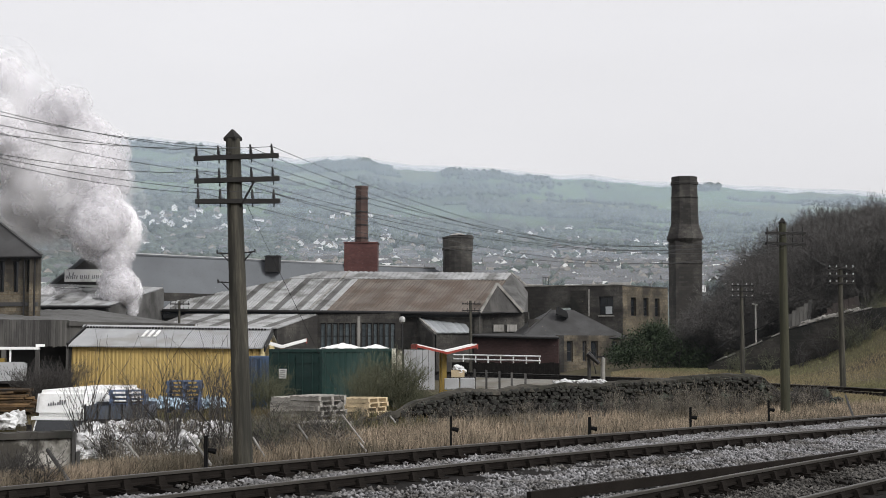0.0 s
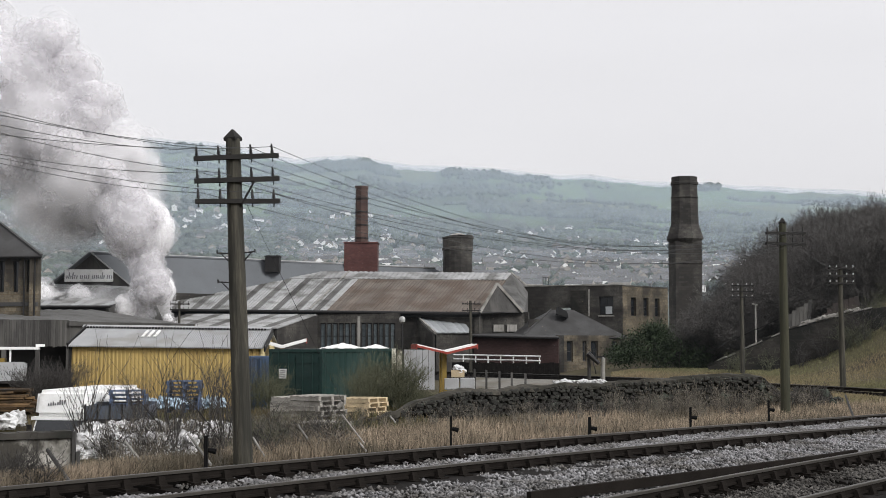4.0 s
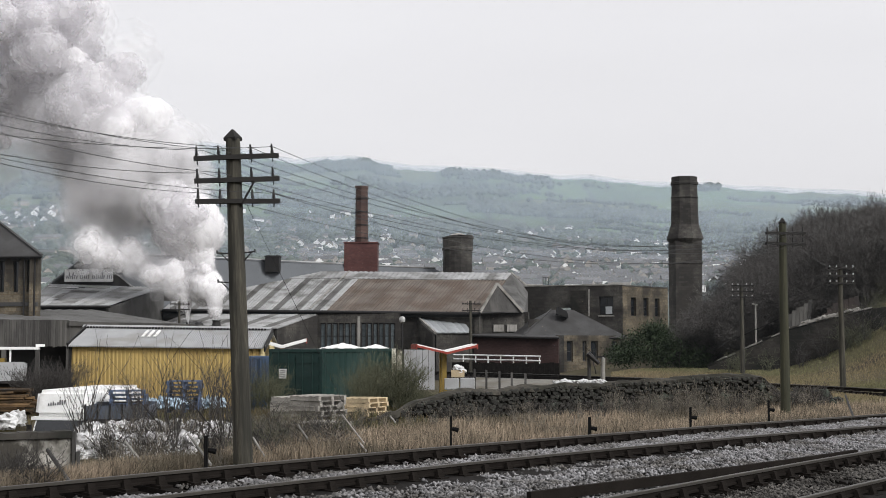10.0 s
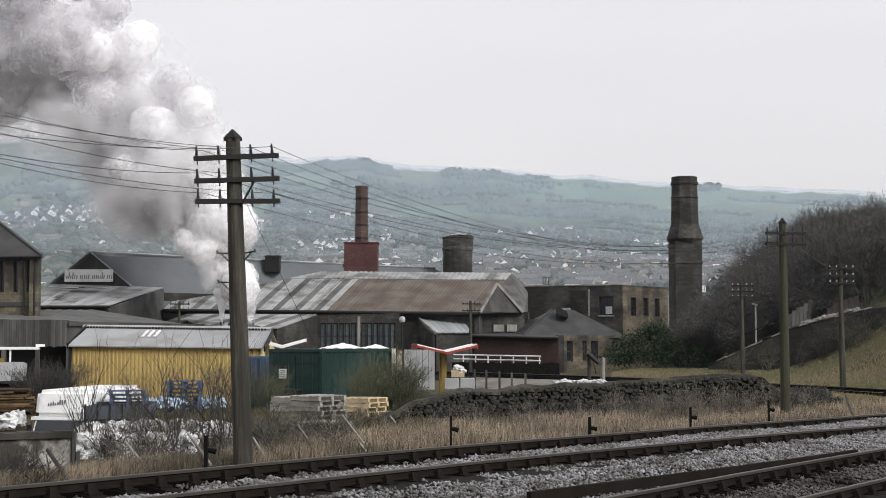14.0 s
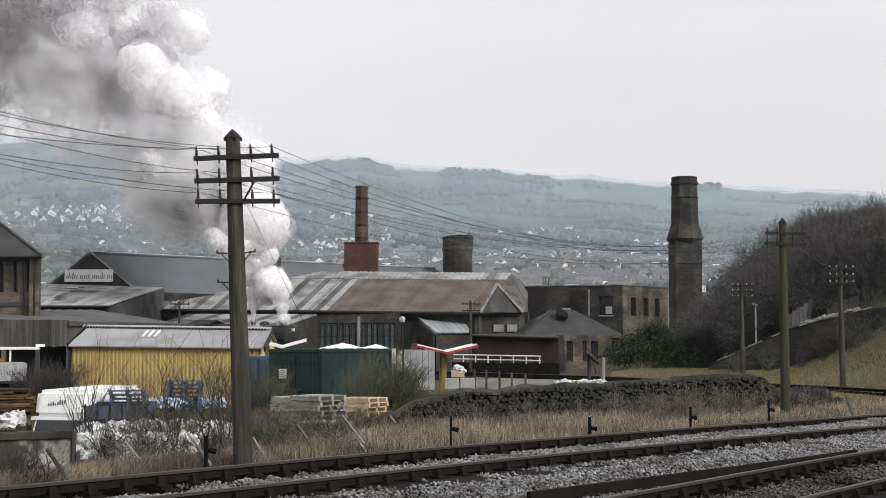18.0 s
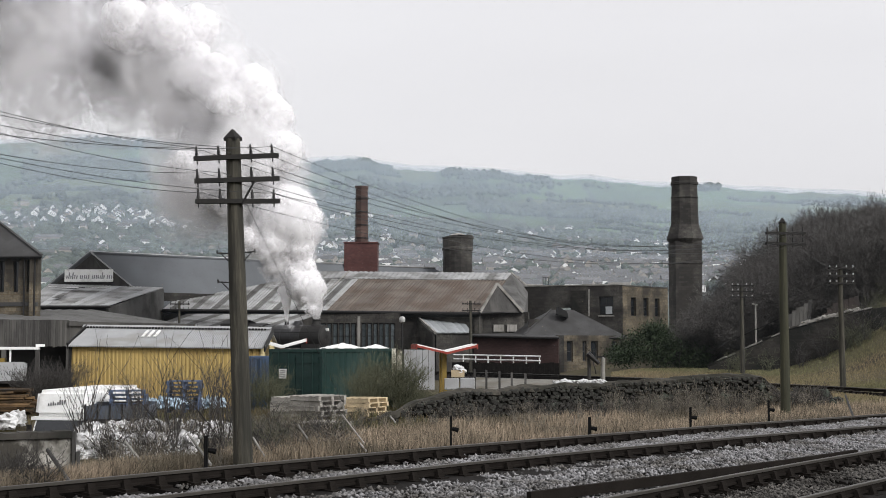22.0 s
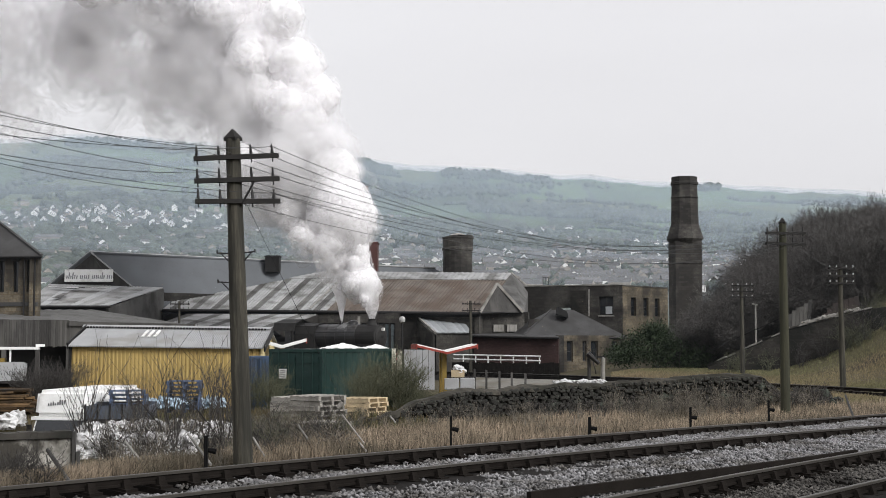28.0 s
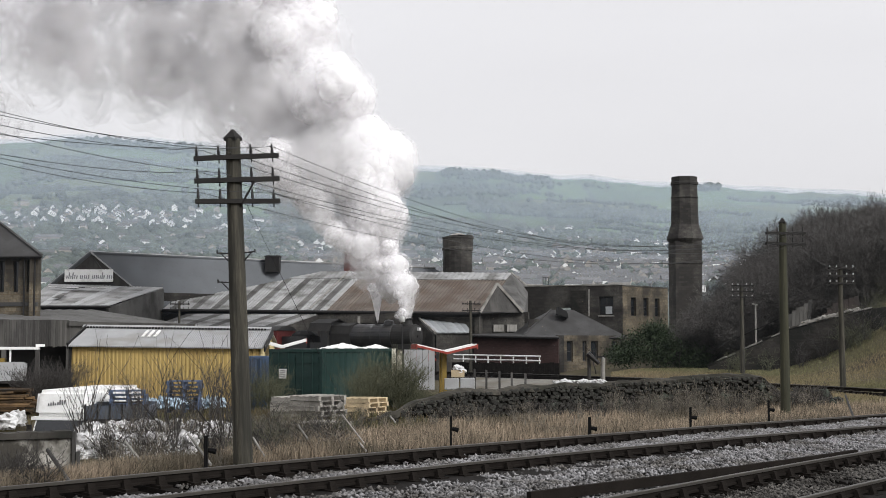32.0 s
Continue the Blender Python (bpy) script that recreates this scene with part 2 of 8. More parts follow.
def hillside_material():
    """Pasture in walled fields, each of its own green, with rough brown ground between."""
    m = bpy.data.materials.new("ground_cover")
    m.use_nodes = True
    n, l = m.node_tree.nodes, m.node_tree.links
    b = n["Principled BSDF"]
    b.inputs["Roughness"].default_value = 0.97
    b.inputs["Specular IOR Level"].default_value = 0.1
    tc = n.new("ShaderNodeTexCoord")
    cells, edge = n.new("ShaderNodeTexVoronoi"), n.new("ShaderNodeTexVoronoi")
    edge.feature = "DISTANCE_TO_EDGE"
    mp = n.new("ShaderNodeMapping")
    mp.inputs["Scale"].default_value = (0.0055, 0.0034, 0.0)
    l.new(tc.outputs["Object"], mp.inputs[0])
    for v in (cells, edge):
        v.inputs["Scale"].default_value = 1.0
        l.new(mp.outputs[0], v.inputs["Vector"])
    field = n.new("ShaderNodeValToRGB")
    e = field.color_ramp.elements
    e[0].position, e[0].color = 0.0, (0.05, 0.06, 0.042, 1)
    e[1].position, e[1].color = 1.0, (0.105, 0.155, 0.075, 1)
    for pos, col in ((0.3, (0.1, 0.16, 0.075, 1)), (0.5, (0.125, 0.135, 0.08, 1)), (0.75, (0.075, 0.11, 0.06, 1))):
        k = e.new(pos)
        k.color = col
    sep = n.new("ShaderNodeSeparateColor")
    l.new(cells.outputs["Color"], sep.inputs[0])
    l.new(sep.outputs[0], field.inputs[0])
    wall = n.new("ShaderNodeMapRange")
    wall.inputs["From Max"].default_value = 0.035
    l.new(edge.outputs["Distance"], wall.inputs[0])
    mx = n.new("ShaderNodeMix")
    mx.data_type = "RGBA"
    mx.inputs["A"].default_value = (0.03, 0.035, 0.028, 1)
    l.new(wall.outputs[0], mx.inputs["Factor"])
    l.new(field.outputs[0], mx.inputs["B"])
    yard, fine = n.new("ShaderNodeTexNoise"), n.new("ShaderNodeTexNoise")
    yard.inputs["Scale"].default_value, yard.inputs["Detail"].default_value = 0.25, 8
    fine.inputs["Scale"].default_value, fine.inputs["Detail"].default_value = 5, 4
    l.new(tc.outputs["Object"], yard.inputs["Vector"])
    l.new(tc.outputs["Object"], fine.inputs["Vector"])
    dirt = n.new("ShaderNodeValToRGB")
    e = dirt.color_ramp.elements
    e[0].position, e[0].color = 0.35, (0.048, 0.04, 0.029, 1)
    e[1].position, e[1].color = 0.65, (0.078, 0.067, 0.05, 1)
    k = e.new(0.5)
    k.color = (0.07, 0.062, 0.034, 1)
    l.new(yard.outputs["Fac"], dirt.inputs[0])
    xyz = n.new("ShaderNodeSeparateXYZ")
    l.new(tc.outputs["Object"], xyz.inputs[0])
    far = n.new("ShaderNodeMapRange")
    far.inputs["From Min"].default_value, far.inputs["From Max"].default_value = 180, 320
    l.new(xyz.outputs[1], far.inputs[0])
    top = n.new("ShaderNodeMix")
    top.data_type = "RGBA"
    l.new(far.outputs[0], top.inputs["Factor"])
    l.new(dirt.outputs[0], top.inputs["A"])
    built, hill = n.new("ShaderNodeMapRange"), n.new("ShaderNodeMix")
    built.inputs["From Min"].default_value, built.inputs["From Max"].default_value = 2100, 1500
    built.inputs["To Max"].default_value = 0.8
    l.new(xyz.outputs[1], built.inputs[0])
    hill.data_type = "RGBA"
    l.new(built.outputs[0], hill.inputs["Factor"])
    l.new(mx.outputs["Result"], hill.inputs["A"])
    hill.inputs["B"].default_value = (0.06, 0.058, 0.054, 1)
    l.new(hill.outputs["Result"], top.inputs["B"])
    l.new(top.outputs["Result"], b.inputs["Base Color"])
    bp = n.new("ShaderNodeBump")
    bp.inputs["Strength"].default_value, bp.inputs["Distance"].default_value = 0.5, 0.05
    l.new(fine.outputs["Fac"], bp.inputs["Height"])
    l.new(bp.outputs[0], b.inputs["Normal"])
    return m


GROUND = hillside_material()


def steam_material(name, col, dense, rough, low=0.3, high=0.7, size=1.3):
    """A veil of droplets: scatters daylight, and lets part of what lies behind show through uneven gaps."""
    m = bpy.data.materials.new(name)
    m.use_nodes = True
    n, l = m.node_tree.nodes, m.node_tree.links
    n.remove(n["Principled BSDF"])
    d, t, mx, clear, out = n.new("ShaderNodeBsdfDiffuse"), n.new("ShaderNodeBsdfTranslucent"), n.new("ShaderNodeMixShader"), n.new("ShaderNodeBsdfTransparent"), n.new("ShaderNodeMixShader")
    nz, r, tc = n.new("ShaderNodeTexNoise"), n.new("ShaderNodeMapRange"), n.new("ShaderNodeTexCoord")
    nz.inputs["Scale"].default_value, nz.inputs["Detail"].default_value = size, 3
    l.new(tc.outputs["Object"], nz.inputs["Vector"])
    r.inputs["From Min"].default_value, r.inputs["From Max"].default_value = low, high
    r.inputs["To Min"].default_value, r.inputs["To Max"].default_value = max(0, dense - rough), min(1, dense + rough)
    l.new(nz.outputs["Fac"], r.inputs[0])
    d.inputs[0].default_value = t.inputs[0].default_value = (*col, 1)
    mx.inputs[0].default_value = 0.48
    l.new(d.outputs[0], mx.inputs[1])
    l.new(t.outputs[0], mx.inputs[2])
    l.new(r.outputs[0], out.inputs[0])
    l.new(clear.outputs[0], out.inputs[1])
    l.new(mx.outputs[0], out.inputs[2])
    l.new(out.outputs[0], n["Material Output"].inputs[0])
    return m


STEAM = steam_material("white_steam", (0.995, 0.99, 0.995), 0.34, 0.14)
SOFT = steam_material("soft_steam", (0.995, 0.99, 0.995), 0.125, 0.12, 0.38, 0.68, 3.2)
THIN = steam_material("thin_steam", (0.97, 0.96, 0.975), 0.05, 0.05, 0.42, 0.72, 1.9)
SMOKE = steam_material("grey_smoke", (0.99, 0.983, 0.99), 0.058, 0.058, 0.4, 0.7, 1.8)
SOOT = steam_material("sooty_smoke", (0.85, 0.84, 0.855), 0.22, 0.15, 0.38, 0.66, 2.4)
JET = steam_material("jet_steam", (0.995, 0.99, 0.995), 0.85, 0.12)
# rays may pass through many thin veils of steam
scene.cycles.transparent_max_bounces = 96
scene.cycles.diffuse_bounces = 20
scene.cycles.max_bounces = 26


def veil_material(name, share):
    """See-through sheet added in place of haze: scatters a little of the daylight."""
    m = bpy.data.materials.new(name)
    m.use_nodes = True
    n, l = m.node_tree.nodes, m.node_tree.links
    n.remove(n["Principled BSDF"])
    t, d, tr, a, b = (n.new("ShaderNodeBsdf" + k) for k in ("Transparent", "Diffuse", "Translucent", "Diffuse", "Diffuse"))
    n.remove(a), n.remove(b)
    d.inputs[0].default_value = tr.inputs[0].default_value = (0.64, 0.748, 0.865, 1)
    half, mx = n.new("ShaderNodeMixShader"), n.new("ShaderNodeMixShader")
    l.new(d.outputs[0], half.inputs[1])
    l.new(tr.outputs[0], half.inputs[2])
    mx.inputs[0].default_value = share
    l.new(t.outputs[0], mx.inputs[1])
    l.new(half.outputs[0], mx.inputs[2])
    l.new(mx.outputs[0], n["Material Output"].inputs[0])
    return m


VEIL = veil_material("haze_sheet", 0.165)
VEIL_NEAR = veil_material("dark_lift_sheet", 0.006)


# ---- mesh helpers ----
def thing(name, label, category, m=None, group="", kind=""):
    ob = new(name)
    ob.empty_display_size = 0.2
    if m is not None:
        ob.matrix_world = m
    return tagged(ob, label, category, group, kind)


def mesh_of(name, bm, material, smooth=False):
    me = bpy.data.meshes.new(name)
    bm.normal_update()
    bm.to_mesh(me)
    bm.free()
    me.materials.append(material)
    if smooth:
        me.shade_smooth()
    return me


def part(name, bm, material, parent, label="", smooth=False):
    """Links a bmesh, or a ready mesh, as one mesh object under its parent."""
    me = bm if isinstance(bm, bpy.types.Mesh) else mesh_of(name, bm, material, smooth)
    ob = new(name, me)
    ob.parent = parent
    if label:
        ob["label"] = label
    return ob


def solid(name, bm, material, label, category, kind="", group="", smooth=False):
    """A thing of one mesh."""
    return tagged(new(name, mesh_of(name, bm, material, smooth)), label, category, group, kind)


def box(bm, x0, x1, y0, y1, z0, z1, m=None):
    v = [bm.verts.new((m @ Vector(c)) if m is not None else c) for c in
         ((x0, y0, z0), (x1, y0, z0), (x1, y1, z0), (x0, y1, z0), (x0, y0, z1), (x1, y0, z1), (x1, y1, z1), (x0, y1, z1))]
    for f in ((3, 2, 1, 0), (4, 5, 6, 7), (0, 1, 5, 4), (1, 2, 6, 5), (2, 3, 7, 6), (3, 0, 4, 7)):
        bm.faces.new([v[i] for i in f])
    return bm


def bbox(*a, m=None):
    return box(bmesh.new(), *a, m=m)


def cyl(bm, p0, p1, r0, r1=None, n=10, caps=True):
    p0, p1 = Vector(p0), Vector(p1)
    r1 = r0 if r1 is None else r1
    q = (p1 - p0).to_track_quat("Z", "Y")
    rings = []
    for p, r in ((p0, r0), (p1, r1)):
        rings.append([bm.verts.new(p + q @ Vector((r * math.cos(2 * math.pi * i / n), r * math.sin(2 * math.pi * i / n), 0))) for i in range(n)])
    for i in range(n):
        bm.faces.new((rings[0][i], rings[0][(i + 1) % n], rings[1][(i + 1) % n], rings[1][i]))
    if caps:
        bm.faces.new(rings[0][::-1])
        bm.faces.new(rings[1])
    return bm


def bcyl(*a, **k):
    return cyl(bmesh.new(), *a, **k)


def lathe(bm, rings, n=16, m=None, axis="Z"):
    """Rings of (radius, height) turned about the axis."""
    rows = []
    for r, h in rings:
        row = []
        for i in range(n):
            a = 2 * math.pi * i / n
            c = Vector((r * math.cos(a), r * math.sin(a), h)) if axis == "Z" else Vector((h, r * math.cos(a), r * math.sin(a)))
            row.append(bm.verts.new((m @ c) if m is not None else c))
        rows.append(row)
    for a, b in zip(rows, rows[1:]):
        for i in range(n):
            bm.faces.new((a[i], a[(i + 1) % n], b[(i + 1) % n], b[i]))
    bm.faces.new(rows[0][::-1])
    bm.faces.new(rows[-1])
    return bm


def slab(bm, pts, t):
    """A flat or bent polygon given a thickness t downwards."""
    top = [bm.verts.new(p) for p in pts]
    low = [bm.verts.new((p[0], p[1], p[2] - t)) for p in pts]
    bm.faces.new(top)
    bm.faces.new(low[::-1])
    for i in range(len(pts)):
        j = (i + 1) % len(pts)
        bm.faces.new((top[j], top[i], low[i], low[j]))
    return bm


def wall(bm, a, b, z0, z1, t=0.4):
    """An upright wall from a to b, t thick to the left of the way from a to b."""
    a, b = Vector(a[:2]), Vector(b[:2])
    d = (b - a).normalized()
    n = Vector((-d.y, d.x)) * t
    pts = (a, b, b + n, a + n)
    v0 = [bm.verts.new((p.x, p.y, z0)) for p in pts]
    v1 = [bm.verts.new((p.x, p.y, z1)) for p in pts]
    bm.faces.new(v0[::-1]), bm.faces.new(v1)
    for i in range(4):
        j = (i + 1) % 4
        bm.faces.new((v0[i], v0[j], v1[j], v1[i]))
    return bm


def bwall(*a, **k):
    return wall(bmesh.new(), *a, **k)


def mesh_np(name, verts, tris, material, smooth=False):
    me = bpy.data.meshes.new(name)
    verts, tris = np.asarray(verts, dtype=np.float32), np.asarray(tris, dtype=np.int32)
    k = tris.shape[1]
    me.vertices.add(len(verts))
    me.vertices.foreach_set("co", verts.ravel())
    me.loops.add(tris.size)
    me.loops.foreach_set("vertex_index", tris.ravel())
    me.polygons.add(len(tris))
    me.polygons.foreach_set("loop_start", np.arange(0, tris.size, k, dtype=np.int32))
    me.update(calc_edges=True)
    me.validate()
    me.materials.append(material)
    if smooth:
        me.shade_smooth()
    return me


def step(a, b, v):
    v = np.clip((np.asarray(v, dtype=float) - a) / (b - a), 0, 1)
    return v * v * (3 - 2 * v)


def wobble(x, y, s, seed=0.0):
    """A cheap smooth waviness between -1 and 1."""
    return (np.sin(x * s + 1.7 * seed) * np.cos(y * s * 1.3 + seed) + np.sin(x * s * 2.3 - y * s * 1.9 + 3 * seed) * 0.5) / 1.5


# ---- the ground: trackside, yard, bank, and the valley side beyond ----
def skyline(u):
    """The tangent of the far ridge's height above the eye, by direction."""
    u = np.asarray(u, dtype=float)
    line = np.interp(u, (-0.6, -0.327, -0.277, -0.243, -0.179, -0.12, -0.093, -0.06, -0.029, 0.016, 0.06, 0.138, 0.211, 0.278, 0.324, 0.6),
                     (0.14, 0.146, 0.151, 0.149, 0.1455, 0.1335, 0.1325, 0.134, 0.1275, 0.1262, 0.1225, 0.1165, 0.1125, 0.1095, 0.1065, 0.09))
    return line + 0.0007 * np.sin(u * 70) + 0.0006 * np.sin(u * 190) + 0.0004 * np.sin(u * 420)


def ground_z(x, y):
    x, y = np.asarray(x, dtype=float), np.asarray(y, dtype=float)
    z = np.zeros_like(x + y)
    side = y - (23.1 + 1.14 * x)
    z = z - 0.4 * step(0.5, -1.5, side) * step(60, 40, y) - 0.12 * step(1.5, 6, side) - 0.25 * step(12, 24, y - 0.6 * x)
    z = z - 0.75 * step(44, 56, y) * (1 - step(6, 12, x - (y - 60) * 0.05))
    z = z - 1.5 * step(-7, -10, x + 0.1 * (y - 40)) * step(33, 39, y) * step(54, 49, y)
    z = z + 0.45 * step(78, 96, y + 0.5 * x)
    bank = step(20.5, 34.2, x + 0.02 * (y - 70)) * step(66, 84, y + 0.55 * (x - 24)) * step(165, 135, y)
    z = z + 5.5 * bank
    z = z + 3.2 * step(26, 44, x) * step(92, 118, y) * step(165, 135, y)
    z = z - 6 * step(150, 260, y)
    u = np.where(y > 1, x / np.maximum(y, 1), 0)
    u = np.clip(u, -0.6, 0.6)
    k = np.clip((y - 800) / 2200, 0, 1.0)
    rise = 2 + y * (0.032 + (skyline(u) - 0.032) * k ** 0.85)
    z = z + (rise + 6) * step(300, 860, y)
    z = z - 500 * step(3000, 4600, y)
    return z + 0.03 * wobble(x, y, 0.9) * (y < 200) + 3.0 * wobble(x, y, 0.009, 2.0) * step(900, 1300, y) * step(2900, 2600, y)


def build_ground():
    ys = np.concatenate([np.linspace(-300, -20, 8), np.linspace(-15, 140, 156), np.linspace(144, 520, 48), np.geomspace(540, 4600, 130)])
    us = np.sign(np.linspace(-1, 1, 181)) * np.abs(np.linspace(-1, 1, 181)) ** 1.6
    yy, uu = np.meshgrid(ys, us, indexing="ij")
    xx = uu * (60 + np.maximum(yy, 0) * 0.75 + np.maximum(-yy, 0))
    zz = ground_z(xx, yy)
    n, m = xx.shape
    idx = np.arange(n * m).reshape(n, m)
    quads = np.stack([idx[:-1, :-1], idx[:-1, 1:], idx[1:, 1:], idx[1:, :-1]], -1).reshape(-1, 4)
    me = mesh_np("ground", np.stack([xx, yy, zz], -1).reshape(-1, 3), quads, GROUND, True)
    tagged(new("ground", me), "rough ground of trackside, yard and far green valley side", "ground", kind="structure")


build_ground()


def haze_screen(y, half, over, veil=VEIL):
    """An upright added sheet in place of haze, as high as the far ridge."""
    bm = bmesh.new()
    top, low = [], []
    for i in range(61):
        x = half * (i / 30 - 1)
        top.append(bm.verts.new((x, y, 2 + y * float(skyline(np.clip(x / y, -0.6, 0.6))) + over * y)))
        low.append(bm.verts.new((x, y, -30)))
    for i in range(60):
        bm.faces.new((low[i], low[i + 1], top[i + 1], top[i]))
    ob = solid("backdrop_haze_veil", bm, veil, "thin see-through sheet added in place of haze", "mist", "structure")
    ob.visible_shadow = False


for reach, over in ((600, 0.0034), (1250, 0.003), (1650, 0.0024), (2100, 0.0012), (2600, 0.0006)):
    haze_screen(reach, reach * 0.66, over)
# faint near sheet, added to lift the dark tones behind it
haze_screen(77, 60, 0.2, VEIL_NEAR)


# ---- railway ----
def spline(pts, n):
    """Catmull-Rom through the points, n steps a span."""
    p = [Vector(q) for q in pts]
    p = [p[0] * 2 - p[1]] + p + [p[-1] * 2 - p[-2]]
    out = []
    for i in range(1, len(p) - 2):
        for k in range(n):
            t = k / n
            out.append(0.5 * (2 * p[i] + (p[i + 1] - p[i - 1]) * t + (2 * p[i - 1] - 5 * p[i] + 4 * p[i + 1] - p[i + 2]) * t * t
                              + (3 * p[i] - p[i - 1] - 3 * p[i + 1] + p[i + 2]) * t ** 3))
    return out + [p[-2]]


def even(pts, gap):
    """Points at even steps along a line."""
    out, left = [pts[0]], gap
    for a, b in zip(pts, pts[1:]):
        d = (b - a).length
        while d >= left:
            a = a + (b - a) * (left / d)
            d -= left
            out.append(a)
            left = gap
        left -= d
    return out


def aside(pts, off, dz=0.0):
    out = []
    for i, p in enumerate(pts):
        d = (pts[min(i + 1, len(pts) - 1)] - pts[max(i - 1, 0)]).normalized()
        out.append(p + Vector((-d.y, d.x, 0)) * off + Vector((0, 0, dz)))
    return out


def rail_mesh(name, line, material, w, z0, z1):
    bm = bmesh.new()
    prof = [(-w / 2, z0), (-w / 2, z1 - 0.006), (-w / 2 + 0.006, z1), (w / 2 - 0.006, z1), (w / 2, z1 - 0.006), (w / 2, z0)]
    rows = []
    for i, p in enumerate(line):
        d = (line[min(i + 1, len(line) - 1)] - line[max(i - 1, 0)]).normalized()
        n = Vector((-d.y, d.x, 0))
        rows.append([bm.verts.new(p + n * a + Vector((0, 0, h))) for a, h in prof])
    for a, b in zip(rows, rows[1:]):
        for k in range(len(prof)):
            j = (k + 1) % len(prof)
            bm.faces.new((a[k], b[k], b[j], a[j]))
    bm.faces.new(rows[0][::-1])
    bm.faces.new(rows[-1])
    return mesh_of(name, bm, material)


def chair_mesh():
    bm = bmesh.new()
    box(bm, -0.19, 0.19, -0.10, 0.10, 0.0, 0.035)
    for s in (-1, 1):
        v = [bm.verts.new(c) for c in ((s * 0.045, -0.07, 0.03), (s * 0.13, -0.07, 0.03), (s * 0.13, 0.07, 0.03), (s * 0.045, 0.07, 0.03),
                                       (s * 0.045, -0.05, 0.14), (s * 0.075, -0.05, 0.14), (s * 0.075, 0.05, 0.14), (s * 0.045, 0.05, 0.14))]
        for f in ((4, 5, 6, 7), (0, 1, 5, 4), (1, 2, 6, 5), (2, 3, 7, 6), (3, 0, 4, 7)):
            bm.faces.new([v[i] for i in f])
    return mesh_of("chair", bm, RAIL)


CHAIR = chair_mesh()
SLEEPER_MESH = mesh_of("sleeper", bbox(-1.3, 1.3, -0.125, 0.125, -0.13, 0.0), SLEEPER)


def rail(name, line, owner, label="dark rusty running rail with a worn bright head"):
    r = part(name, rail_mesh(name, line, RAIL, 0.018, -0.125, -0.03), RAIL, owner, label)
    part("rail_head", rail_mesh("rail_head", line, RAIL_TOP, 0.07, -0.04, 0.0), RAIL_TOP, r)
    part("rail_foot", rail_mesh("rail_foot", line, RAIL, 0.072, -0.146, -0.112), RAIL, r)
    return r


def track(label, centre, gauge, cant, gap, near):
    """Sleepers, chairs and two rails along a centre line at rail-top height."""
    owner = thing("railway_track", label, "railway track", kind="structure")
    left, right = aside(centre, gauge / 2, cant / 2), aside(centre, -gauge / 2, -cant / 2)
    rail("rail", left, owner)
    rail("rail", right, owner)
    tilt = math.atan2(cant, gauge)
    steps = even(centre, gap)
    rest_v = bmesh.new()
    for a, b in zip(steps, steps[1:]):
        d = (b - a).normalized()
        m = Matrix.Translation(a - Vector((0, 0, 0.19))) @ Matrix.Rotation(math.atan2(d.y, d.x) - math.pi / 2, 4, "Z") @ Matrix.Rotation(tilt, 4, "Y")
        m = m @ Matrix.Rotation(random.uniform(-0.02, 0.02), 4, "Z")
        if a.y < near and abs(a.x) < 40:
            s = part("sleeper", SLEEPER_MESH, SLEEPER, owner)
            s.matrix_basis = m
            for k in (-gauge / 2, gauge / 2):
                c = part("chair", CHAIR, RAIL, s)
                c.matrix_basis = pose(k, 0, 0)
        else:
            box(rest_v, -1.3, 1.3, -0.125, 0.125, -0.13, 0.0, m)
    if rest_v.verts:
        tagged(part("far_sleepers", rest_v, SLEEPER, owner), kind="stuff")
    else:
        rest_v.free()
    return owner


MAIN_LINE = spline([(-30, -14, 0.2), (-12, 7.1, 0.2), (-5.9, 14.6, 0.2), (0, 21.75, 0.19), (5.6, 28.0, 0.15), (11, 33.6, 0.1), (16.5, 40.5, 0.0), (20.5, 50, -0.1), (19.6, 62, -0.15),
                    (12.6, 77.6, -0.15), (3.2, 92.5, -0.15), (-2.6, 98.2, -0.15), (-14, 105, -0.15), (-25.6, 110.5, -0.15), (-60, 122, -0.15), (-120, 135, -0.15)], 12)
track("curving railway track of dark sleepers and rusty rails in pale ballast", MAIN_LINE, 1.5, 0.10, 0.57, 60)
SIDING = spline([(-30, -26.5, 0.0), (-8, 2.6, 0.0), (2.2, 15.9, 0.02), (6, 20.9, 0.02), (10, 26.2, 0.0), (15, 33, 0.0), (24, 45.6, -0.05), (40, 70, -0.1)], 12)
track("second railway track beside the main line, rusty rails", SIDING, 1.5, 0.12, 0.6, 60)


def switch_blade():
    owner = thing("switch_rail", "short dark closure rail ending beside the siding", "rail", kind="structure")
    line = spline([(1.09, 17.4, 0.09), (3.9, 20.35, 0.09), (5.8, 22.4, 0.09), (7.3, 24.15, 0.09)], 8)
    part("blade", rail_mesh("blade", line, RAIL, 0.07, -0.14, 0.0), RAIL, owner)


switch_blade()


